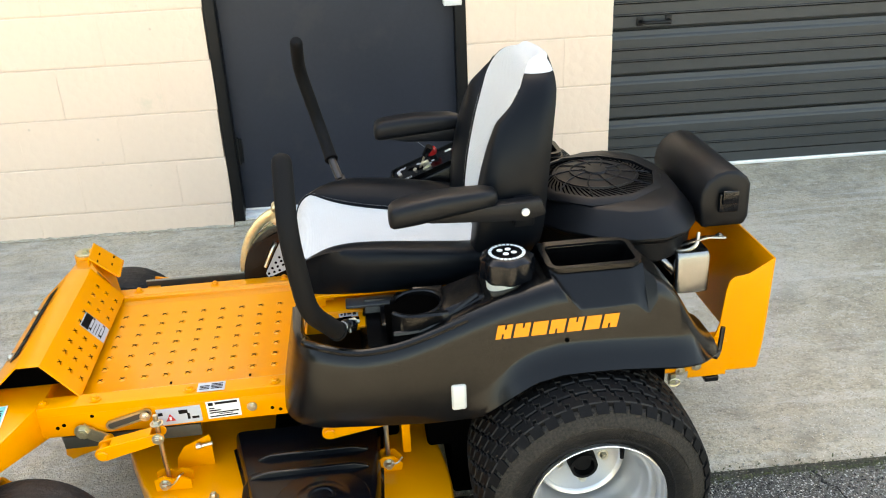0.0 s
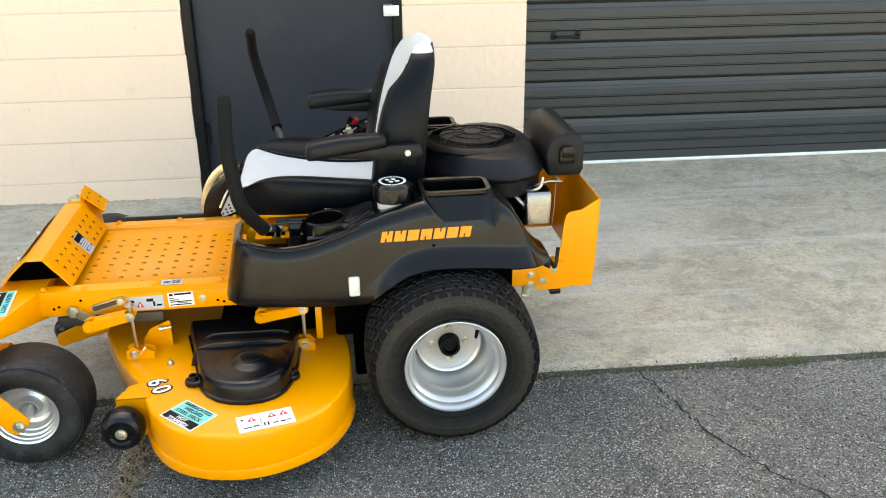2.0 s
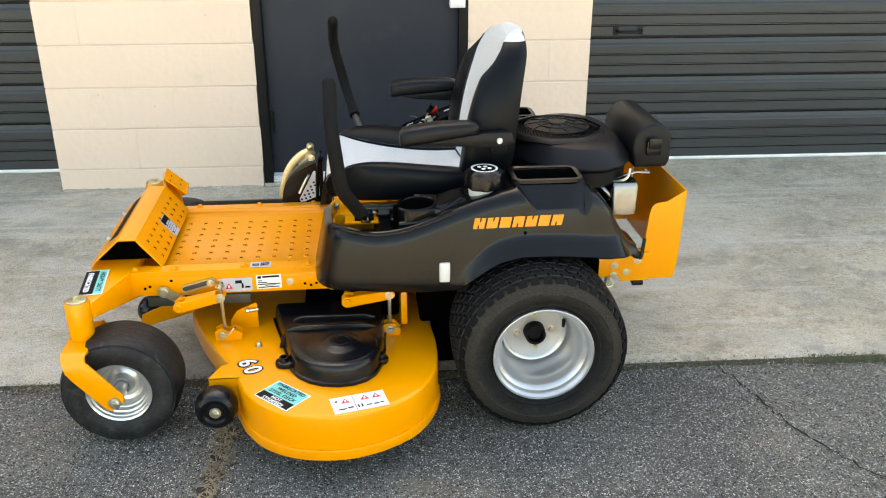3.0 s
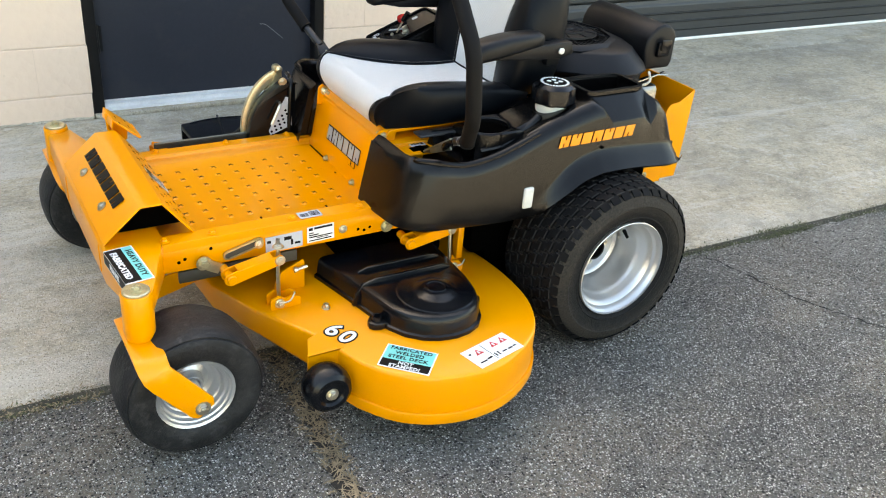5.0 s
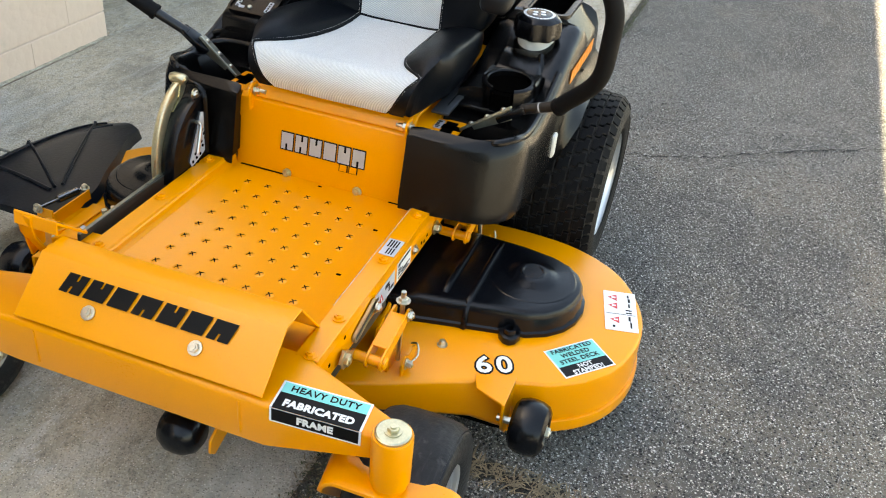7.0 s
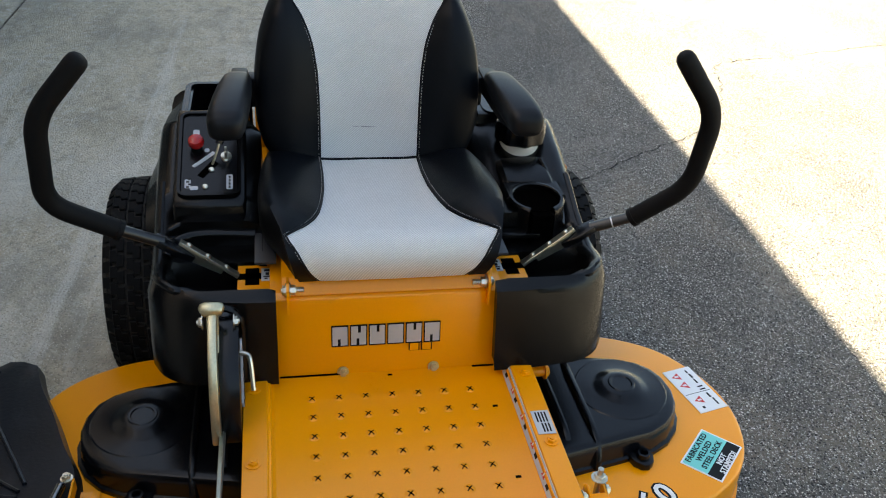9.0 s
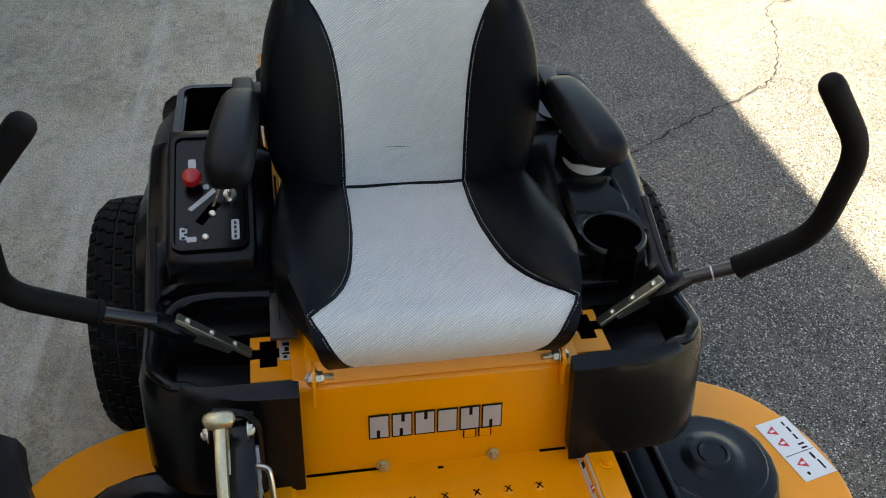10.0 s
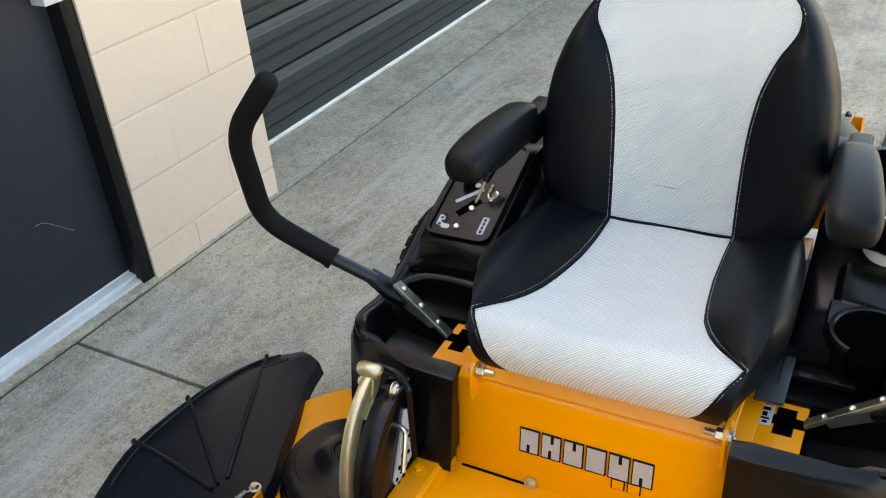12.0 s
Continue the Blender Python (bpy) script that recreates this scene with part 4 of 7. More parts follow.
def rear_tyre():
    """A wide turf tyre with staggered wavy tread blocks."""
    prof = [(0.150, -0.100), (0.1550, -0.115), (0.166, -0.123), (0.169, -0.127), (0.173, -0.1255), (0.190, -0.130), (0.205, -0.1315), (0.208, -0.134), (0.213, -0.133), (0.224, -0.130), (0.241, -0.120), (0.2505, -0.104), (0.2545, -0.06), (0.2565, 0.0), (0.2545, 0.06), (0.2505, 0.104), (0.241, 0.120), (0.224, 0.130), (0.213, 0.133), (0.208, 0.134), (0.205, 0.1315), (0.190, 0.130), (0.173, 0.1255), (0.169, 0.127), (0.166, 0.123), (0.1550, 0.115), (0.150, 0.100), (0.142, 0.08), (0.142, -0.08)]
    a = lathe(prof, (0, 0, 0), "y", 72, True)
    tread = bmesh.new()
    rows, n = 6, 42
    ha, step = math.pi / n * 0.80, math.pi / n * 0.62
    outline_ = ((-1, -1, -1), (-0.12, -1, -1), (0.12, -1, 1), (1, -1, 1), (1, 1, 1), (0.12, 1, 1), (-0.12, 1, -1), (-1, 1, -1))
    for j in range(rows):
        yc = -0.112 + 0.224 * (j + 0.5) / rows
        hw = 0.224 / rows / 2 * 0.89
        for i in range(n):
            th = 2 * math.pi * (i + (0.5 if j % 2 else 0.0)) / n
            ring = []
            for k, rise in ((1.0, -0.003), (0.97, 0.0062), (0.86, 0.0088)):
                pts = []
                for e, sg, off in outline_:
                    y = yc + e * hw * k
                    r = 0.2565 - 0.0060 * (y / 0.1) ** 2 + rise
                    a_ = th + sg * ha * k + off * step * 0.5
                    pts.append((r * math.sin(a_), y, r * math.cos(a_)))
                ring.append([tread.verts.new(p) for p in pts])
            hi = ring[-1]
            tread.faces.new(hi[:3] + hi[5:])
            tread.faces.new(hi[2:6])
            for level, (lo, up) in enumerate(zip(ring, ring[1:])):
                for q in range(8):
                    tread.faces.new((lo[q], lo[(q + 1) % 8], up[(q + 1) % 8], up[q])).material_index = level
    for e in (-1, 1):
        for i in range(n):
            th = 2 * math.pi * i / n
            ha = math.pi / n * 0.70
            ring = []
            for r0, y0, out in ((0.2515, 0.104, 0), (0.238, 0.1225, 0), (0.240, 0.1265, 1), (0.2575, 0.107, 1)):
                ring.append([(r0 * math.sin(th + sg * ha), e * y0, r0 * math.cos(th + sg * ha)) for sg in (-1, 1)])
            v = [[tread.verts.new(p) for p in r] for r in ring]
            for q in range(4):
                tread.faces.new((v[q][0], v[q][1], v[(q + 1) % 4][1], v[(q + 1) % 4][0]))
            tread.faces.new([v[q][0] for q in range(4)])
            tread.faces.new([v[q][1] for q in range(4)][::-1])
    bmesh.ops.recalc_face_normals(tread, faces=tread.faces)
    return a, tread


carcass, blocks = rear_tyre()
TYRE, TREAD = finish("tyre", carcass, SIDEWALL, 28), finish("tread", blocks, [RUBBER, EDGERUBBER], 28)
rimp = [(0.020, -0.030), (0.088, -0.030), (0.093, -0.025), (0.0975, -0.0235), (0.1005, -0.028), (0.1030, -0.036), (0.1050, -0.034), (0.107, 0.000), (0.110, 0.046), (0.114, 0.056), (0.119, 0.062), (0.1205, 0.080), (0.127, 0.090), (0.1345, 0.095), (0.137, 0.106), (0.1405, 0.111), (0.1445, 0.114), (0.1470, 0.119), (0.1465, 0.1235), (0.1485, 0.1225), (0.1480, 0.112), (0.1415, 0.107), (0.1395, 0.092), (0.134, 0.06), (0.134, -0.10), (0.148, -0.118), (0.128, -0.118), (0.112, -0.06), (0.09, -0.042), (0.02, -0.038)]
RIMMESH = finish("rim", lathe(rimp, (0, 0, 0), "y", 64, True), RIM, 40)
for s in (-1, 1):
    c = Vector((0, 0.482 if s > 0 else -0.470, 0.2525))
    w = part("rear_wheel", lathe([(0, s * -0.045), (0.05, s * -0.045), (0.05, -s * 0.2), (0, -s * 0.2)], c, "y", 24), OLIVE, mower)
    for nm, me, lb in (("tyre", TYRE, "black turf tyre with a dusty sidewall"), ("tread", TREAD, "worn wavy tread blocks"), ("rim", RIMMESH, "silver painted deep steel rim")):
        ob = tagged(new(nm, me), lb)
        ob.parent = w
        k = 1.0 if nm == "rim" else 0.97
        ob.matrix_basis = Matrix.Translation(c) @ Matrix.Diagonal((k, s, k, 1))
        if nm == "tread":
            tagged(ob, kind="stuff")
    hubp = [(0, -0.010), (0.019, -0.010), (0.0195, -0.022), (0.024, -0.022), (0.0245, 0.002), (0.031, 0.002), (0.033, -0.030), (0.033, -0.05), (0, -0.05)]
    part("hub", lathe([(r, s * h) for r, h in hubp], c, "y", 24), FOAM, w, "black hub")
    for k in range(4):
        a = radians(90 * k + 4)
        part("lug_nut", hexbolt(c + Vector((0.052 * math.cos(a), -s * 0.030, 0.052 * math.sin(a))), (0, s, 0), 0.0085, 0.013), ZINC, w)
    part("valve", tube([c + Vector((0.078, s * 0.022, 0.060)), c + Vector((0.070, s * 0.048, 0.052))], [0.006, 0.0045], 8), RUBBER, w)

# cutting deck
half = [(-1.075, -0.0), (-1.064, -0.17), (-1.003, -0.325), (-0.908, -0.497), (-0.884, -0.560), (-0.852, -0.645), (-0.808, -0.710), (-0.755, -0.755), (-0.690, -0.784), (-0.61, -0.797), (-0.53, -0.788), (-0.455, -0.757), (-0.385, -0.707), (-0.338, -0.64), (-0.308, -0.56), (-0.297, -0.47), (-0.298, -0.38), (-0.308, -0.30), (-0.325, -0.2), (-0.34, 0.0)]
left = half[:5] + [(p.x, p.y) for p in spline([(x, y, 0) for x, y in half[5:]], 3)]
right = [(x, -y * 0.96) for x, y in left[::-1][1:-1]]
right = [(x, min(y, 0.755)) for x, y in right]
outline = left + right
deck_bm = prism(outline, "z", 0.088, 0.222, 0.010, 3)
for v in deck_bm.verts:
    if v.co.z < 0.15 and v.co.x < -0.88:
        v.co.z += (0.145 - 0.088) * min(1.0, (-0.88 - v.co.x) / 0.05)
deck = part("cutting_deck", deck_bm, YELLOW, mower, "yellow welded steel cutting deck", 30)
lip = [(x, y) for x, y in outline if y < -0.5]
cx, cy = -0.6, -0.45
grow = [(x + (x - cx) * 0.022, y + (y - cy) * 0.022) for x, y in lip]
part("skirt_band", prism(grow + [(x - (x - cx) * 0.03, y - (y - cy) * 0.03) for x, y in lip[::-1]], "z", 0.086, 0.118, 0.003), YELLOW, deck)
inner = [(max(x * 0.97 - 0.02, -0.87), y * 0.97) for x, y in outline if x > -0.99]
# Near-black sheet that paints the shade below the deck.
part("underside", prism(inner, "z", 0.070, 0.087), SHADEBLACK, deck)


def pulley_cover(s):
    """A moulded black belt cover with ribs, a raised boss and screw ears."""
    base = [(-0.800, -0.245), (-0.772, -0.360), (-0.748, -0.470), (-0.730, -0.555), (-0.706, -0.598), (-0.672, -0.630), (-0.635, -0.648), (-0.590, -0.656), (-0.548, -0.651), (-0.512, -0.634), (-0.485, -0.604), (-0.465, -0.556), (-0.452, -0.48), (-0.440, -0.245)]

    def ring(k, z):
        return [(-0.600 + (x + 0.600) * k, (-0.45 + (y + 0.45) * k) if y < -0.3 else y, z) for x, y in base]

    rings = [ring(1.0, 0.222), ring(1.0, 0.232), ring(0.965, 0.235), ring(0.950, 0.262), ring(0.938, 0.274), ring(0.915, 0.280), ring(0.88, 0.2825), ring(0.80, 0.2835)]
    bm = loft(rings)
    c = (-0.582, -0.524)
    boss = lathe([(0.106, 0.281), (0.100, 0.2850), (0.066, 0.2875), (0.056, 0.2900), (0.044, 0.2965), (0.034, 0.2990), (0.030, 0.2992), (0.028, 0.3010), (0.0235, 0.3010), (0.0215, 0.2992), (0.0, 0.2992)], (c[0], c[1], 0), seg=32)
    join(bm, boss)
    for yy in (-0.420, -0.360):
        o_ = (yy + 0.40) * -0.25
        q = [(-0.764 - o_, 0.225), (-0.755 - o_, 0.260), (-0.735 - o_, 0.288), (-0.70, 0.2965), (-0.512, 0.2965), (-0.482, 0.288), (-0.460, 0.264), (-0.448, 0.225)]
        join(bm, prism(q, "y", yy - 0.0065, yy + 0.0065, 0.003))
    for x, y, a in ((-0.748, -0.523, 195), (-0.472, -0.530, -5)):
        d = Vector((math.cos(radians(a)), math.sin(radians(a)), 0))
        o = Vector((x, y, 0.2225))
        n = Vector((-d.y, d.x, 0))
        ear = [o - d * 0.04 + n * 0.026, o + d * 0.004 + n * 0.024, o + d * 0.020 + n * 0.014, o + d * 0.026, o + d * 0.020 - n * 0.014, o + d * 0.004 - n * 0.024, o - d * 0.04 - n * 0.026]
        join(bm, prism([(p.x, p.y) for p in ear], "z", 0.222, 0.240, 0.003))
        join(bm, lathe([(0.008, 0.238), (0.009, 0.252), (0.013, 0.252), (0.015, 0.238)], (o.x, o.y, 0), seg=16))
    return bm if s < 0 else place(mirrored(bm), Matrix.Translation((0, -0.035, 0)))


for s in (-1, 1):
    part("pulley_cover", pulley_cover(s), GLOSSY, mower, "moulded black plastic pulley cover", 28)
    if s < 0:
        # Near-black box filling the shaded space between the two covers.
        part("belt_housing", box(-0.70, -0.40, -0.245, 0.245, 0.222, 0.27, 0.01), SHADEBLACK, mower)

# deck decals
bm, mats = word_decal(0.128, 0.092, -0.013, [("FABRICATED", 0.034), ("WELDED", 0.0165), ("STEEL DECK", -0.001)], [("NOT", -0.0222), ("STAMPED!", -0.0368)], 0.0170, 0.0165)
r_ = Vector((-0.662, -0.696, 0)) - Vector((-0.748, -0.613, 0))
ctr = (Vector((-0.662, -0.696, 0)) + Vector((-0.825, -0.67, 0))) / 2
part("decal", place(bm, frame_at((ctr.x, ctr.y, 0.2225), r_, (0.086, 0.083, 0))), mats, deck, "teal and black label reading fabricated welded steel deck", 0)
hz, mats = sign_decal(0.150, 0.076, [(-0.036, 0.012, 0.014), (0.018, 0.014, 0.014), (0.050, 0.014, 0.014)], [(-0.062, -0.040, -0.024, -0.020), (-0.036, -0.020, -0.022, -0.017), (-0.008, -0.004, -0.026, -0.012), (0.002, 0.006, -0.026, -0.012), (0.016, 0.030, -0.023, -0.019), (0.036, 0.050, -0.024, -0.019), (0.054, 0.064, -0.022, -0.018), (-0.064, -0.057, 0.015, 0.021), (-0.0135, -0.0125, -0.034, 0.034)])
part("decal", place(hz, frame_at((-0.535, -0.735, 0.2225), (0.135, 0.032, 0), (-0.032, 0.135, 0))), mats, deck, "white warning label with red triangles", 0)
marks = [(-0.0085, -0.0075, -0.036, 0.036), (0.031, 0.032, -0.036, 0.036), (-0.045, 0.031, -0.0005, 0.0005)]
for x, y in ((-0.062, 0.024), (-0.056, 0.012), (-0.064, -0.022), (0.010, 0.024), (0.018, 0.014), (0.008, -0.016), (0.016, -0.026), (0.064, 0.026)):
    marks += [(x - 0.006, x + 0.002, y + 0.002, y + 0.0045), (x - 0.001, x + 0.006, y - 0.004, y - 0.002), (x - 0.001, x + 0.001, y - 0.006, y + 0.006)]
hz, mats = sign_decal(0.150, 0.080, [(-0.027, 0.020, 0.016), (-0.026, -0.019, 0.016), (0.053, -0.002, 0.016)], marks, GREYD, -90)
part("decal", place(hz, frame_at((-0.852, 0.510, 0.2225), (-0.042, -0.14, 0), (0.14, -0.042, 0))), mats, deck, "grey warning label with red triangles", 0)
num = frame_at((-0.848, -0.520, 0.2228), (0.021, -0.045, 0), (0.045, 0.021, 0))
for ch, dx in (("6", -0.0225), ("0", 0.0225)):
    blk, wht = letters(ch, 0.072, 0.0058), letters(ch, 0.072, 0.0014)
    place(wht, Matrix.Translation((0, 0, 0.0009)))
    part("numeral", place(merge(blk, wht), num @ pose(dx, 0, 0)), [INK, WHITE], deck, "white numeral with a black outline", 0)
for x, y in ((-0.832, -0.397), (-0.832, 0.397)):
    part("bolt", hexbolt((x, y, 0.222), (0, 0, 1), 0.008, 0.012), ZINC, deck)

# anti-scalp wheels and their brackets
for x, y, s in ((-0.932, -0.630, -1), (-0.932, 0.630, 1)):
    br = [(-0.957, 0.2235), (-0.872, 0.2235), (-0.872, 0.10), (-0.905, 0.10), (-0.944, 0.150), (-0.957, 0.180)]
    part("scalp_bracket", join(prism(br, "y", *sorted((s * 0.570, s * 0.576)), 0.001, 1), prism([(-0.930, s * 0.508), (-0.890, s * 0.492), (-0.862, s * 0.576), (-0.957, s * 0.576)], "z", 0.2180, 0.2240, 0.001, 1)), YELLOW, deck)
    part("axle_bolt", tube([(x, s * 0.56, 0.165), (x, s * 0.60, 0.165)], 0.008, 10), ZINC, deck)
    wh = part("scalp_wheel", lathe([(0.010, -0.032), (0.028, -0.030), (0.034, -0.036), (0.042, -0.037), (0.052, -0.030), (0.058, -0.015), (0.0595, 0.0), (0.058, 0.015), (0.052, 0.030), (0.042, 0.037), (0.034, 0.036), (0.028, 0.030), (0.010, 0.032)], (x, y, 0.165), "y", 36, True), GLOSSY, mower, "small black anti-scalp wheel")
    part("bolt", hexbolt((x, y + s * 0.033, 0.165), (0, s, 0), 0.011, 0.010), ZINC, wh)
part("scalp_wheel", lathe([(0.0, -0.045), (0.02, -0.045), (0.036, -0.036), (0.046, -0.018), (0.048, 0.0), (0.046, 0.018), (0.036, 0.036), (0.02, 0.045), (0, 0.045)], (-1.228, -0.005, 0.163), "y", 28), GLOSSY, mower, "small black anti-scalp wheel")
part("roller_bracket", prism([(-1.25, 0.150), (-1.235, 0.135), (-1.21, 0.145), (-1.05, 0.190), (-1.05, 0.222), (-1.15, 0.222), (-1.245, 0.18)], "y", -0.080, -0.074, 0.001, 1), YELLOW, mower)

# seat box between the fenders
seat_box = part("seat_box", prism([(-0.618, 0.402), (-0.588, 0.566), (-0.575, 0.574), (0.02, 0.574), (0.02, 0.36), (-0.60, 0.36)], "y", -0.228, 0.228, 0.003), YELLOW, mower, "yellow steel box under the seat")
part("lip", prism([(-0.586, 0.574), (-0.568, 0.604), (-0.56, 0.606), (-0.20, 0.606), (-0.20, 0.598), (-0.555, 0.598), (-0.575, 0.574)], "y", -0.205, 0.205, 0.001, 1), YELLOW, seat_box)
panel = frame_at((-0.6035, 0.0, 0.484), (0, -1, 0), (0.030, 0, 0.164))
brand(seat_box, panel @ pose(-0.006, 0.003, 0.0012), 0.219, 0.040, MARK, 0.0, (1, 3, 2, 0, 2, 1), 0.20, INK, "silver model mark block")
brand(seat_box, panel @ pose(0.062, -0.028, 0.0012), 0.050, 0.015, YELLOW, 0.0, (0, 0), 0.30, INK, "small dark-rimmed model mark block")
for y in (0.092, -0.09):
    part("bolt", hexbolt(panel @ Vector((-y, -0.076, 0.001)), panel.to_3x3() @ Vector((0, 0, 1)), 0.0078, 0.009), BRASSY, seat_box)
for s in (-1, 1):
    plate = box(-0.560, -0.455, *sorted((s * 0.198, s * 0.290)), 0.560, 0.566, 0.001, 1)
    lp = part("lever_plate", plate, YELLOW, mower)
    part("slot", merge(box(-0.530, -0.472, *sorted((s * 0.248, s * 0.275)), 0.566, 0.5675), box(-0.510, -0.490, *sorted((s * 0.244, s * 0.291)), 0.566, 0.5675)), SHADEBLACK, lp)
    hz, mats = sign_decal(0.036, 0.044, [], [(-0.013, 0.013, 0.010, 0.017), (-0.010, -0.003, -0.003, 0.006), (0.003, 0.010, -0.003, 0.006), (-0.014, 0.014, -0.010, -0.006), (-0.012, -0.006, -0.018, -0.013), (0.005, 0.012, -0.018, -0.013)], GREYD)
    part("decal", place(hz, frame_at((-0.496, s * 0.226, 0.5665), (0, -1, 0), (1, 0, 0))), mats, lp, "grey lever pattern label", 0)
    hg = part("seat_hinge", join(prism([(-0.580, 0.555), (-0.528, 0.555), (-0.528, 0.585), (-0.54, 0.604), (-0.565, 0.604), (-0.580, 0.585)], "y", *sorted((s * 0.166, s * 0.171))), prism([(-0.606, 0.545), (-0.545, 0.545), (-0.545, 0.604), (-0.590, 0.606), (-0.602, 0.596)], "y", *sorted((s * 0.192, s * 0.197)))), YELLOW, mower)
    part("bolt", hexbolt((-0.582, s * 0.197, 0.586), (0, s, 0), 0.009, 0.008), ZINC, hg)
    part("nut", hexbolt((-0.582, s * 0.191, 0.586), (0, -s, 0), 0.0095, 0.011), ZINC, hg)
    part("hinge_pin", tube([(-0.582, s * 0.164, 0.586), (-0.582, s * 0.200, 0.586)], 0.005, 8), ZINC, hg)


def rounded(w, h, r, n=5):
    out = []
    for cx, cy, a0 in ((w / 2 - r, h / 2 - r, 0), (-w / 2 + r, h / 2 - r, 90), (-w / 2 + r, -h / 2 + r, 180), (w / 2 - r, -h / 2 + r, 270)):
        out += [(cx + r * math.cos(radians(a0 + 90 * k / n)), cy + r * math.sin(radians(a0 + 90 * k / n))) for k in range(n + 1)]
    return out


def rim_frame(w, h, r, t, z0, z1):
    """A rounded raised rim."""
    o, i = rounded(w, h, r), rounded(w - 2 * t, h - 2 * t, max(0.002, r - t))
    n = len(o)
    return loft([[(*p, z0) for p in o], [(*p, z1) for p in o], [(*p, z1) for p in i], [(*p, z0) for p in i]], closed=True, caps=False)


# side fenders
def knots(x, table):
    return float(np.interp(x, [a for a, _ in table], [b for _, b in table]))


WALLW = [(-0.6805, 0.210), (-0.680, 0.245), (-0.679, 0.295), (-0.676, 0.345), (-0.673, 0.374), (-0.667, 0.395), (-0.658, 0.412), (-0.648, 0.425), (-0.638, 0.434), (-0.628, 0.441), (-0.60, 0.453), (-0.56, 0.460), (-0.3, 0.466), (0.0, 0.468), (0.2, 0.458), (0.27, 0.44), (0.31, 0.425)]
BOTZ = [(-0.6805, 0.420), (-0.676, 0.423), (-0.645, 0.422), (-0.546, 0.420), (-0.347, 0.409), (-0.255, 0.411), (-0.232, 0.418), (-0.20, 0.446), (-0.16, 0.484), (-0.12, 0.508), (-0.06, 0.522), (0.0, 0.523), (0.068, 0.519), (0.19, 0.506), (0.27, 0.500), (0.31, 0.497)]
RIDGE = [(-0.6805, 0.586), (-0.676, 0.588), (-0.673, 0.592), (-0.667, 0.599), (-0.655, 0.606), (-0.62, 0.610), (-0.576, 0.606), (-0.53, 0.597), (-0.48, 0.592), (-0.42, 0.596), (-0.367, 0.608), (-0.32, 0.625), (-0.27, 0.645), (-0.23, 0.660), (-0.191, 0.674), (-0.14, 0.690), (-0.095, 0.704), (-0.03, 0.714), (0.04, 0.712), (0.10, 0.708), (0.13, 0.704), (0.165, 0.688), (0.195, 0.662), (0.218, 0.625), (0.240, 0.585), (0.265, 0.545), (0.29, 0.518), (0.31, 0.506)]


def fender_section(x, kind):
    w, zb, zr = knots(x, WALLW), knots(x, BOTZ), knots(x, RIDGE)
    flare = 0.040 * max(0.0, min(1.0, (x + 0.26) / 0.10)) * (1 if x < 0.25 else max(0, (0.34 - x) / 0.09))
    zk = min(zb + 0.052, zr - 0.03)
    outer = [(w + flare - 0.003, zb), (w + flare, zb + 0.006), (w + flare * 0.55, zb + (zk - zb) * 0.55), (w + flare * 0.06, zk), (w - 0.001, zk + 0.012 if zk + 0.012 < zr - 0.02 else zk), (w - 0.003, zr - 0.038), (w - 0.012, zr - 0.013), (w - 0.028, zr)]
    if kind == "front":
        top = [(w - 0.05, zr + 0.001), (w - 0.07, zr), (0.30, zr - 0.002), (0.26, zr - 0.004), (0.23, zr - 0.006), (0.204, zr - 0.014), (0.2, 0.44)]
        if w < 0.44:
            e = max(0.2, w - 0.028)
            outer = [(max(0.2, a), b) for a, b in outer]
            top = [(e + (0.201 - e) * (k + 1) / 6, zr) for k in range(5)] + [(0.2, zr - 0.004), (0.2, 0.44)]
    elif kind == "well":
        top = [(w - 0.036, zr - 0.003), (w - 0.044, zr - 0.016), (w - 0.055, 0.535), (0.33, 0.522), (0.25, 0.520), (0.224, 0.520), (0.222, 0.44)]
    elif kind == "shelf":
        top = [(w - 0.036, zr - 0.003), (w - 0.048, min(zr - 0.014, 0.586)), (w - 0.075, 0.574), (0.33, 0.572), (0.25, 0.574), (0.240, 0.603), (0.232, 0.44)]
    elif kind == "ledge":
        zt = 0.628
        top = [(w - 0.042, zr - 0.004), (w - 0.056, min(zr - 0.012, 0.60)), (0.402, zt - 0.002), (0.392, zt), (0.27, zt), (0.240, zt - 0.012), (0.236, 0.44)]
    elif kind == "tank":
        top = [(w - 0.045, zr + 0.002), (w - 0.06, zr), (0.38, zr - 0.004), (0.30, zr - 0.006), (0.262, zr - 0.010), (0.240, zr - 0.024), (0.236, 0.44)]
    elif kind == "tray":
        zt = min(zr + 0.012, 0.722)
        zc = max(zk + 0.02, zt - 0.004 - 0.060 - max(0.0, x - 0.09) * 0.5)
        outer = outer[:5] + [(w - 0.002, zc - 0.005), (w - 0.005, zc), (0.408, zt - 0.006)]
        top = [(0.402, zt), (0.397, zt - 0.001), (0.396, zt - 0.12), (0.292, zt - 0.12), (0.308, zt + 0.002), (0.272, zt + 0.001), (0.262, 0.44)]
    else:
        top = [(w - 0.05, zr + 0.001), (w - 0.07, zr), (0.36, zr), (0.31, zr), (0.28, zr - 0.004), (0.264, zr - 0.014), (0.262, 0.44)]
    return outer + top


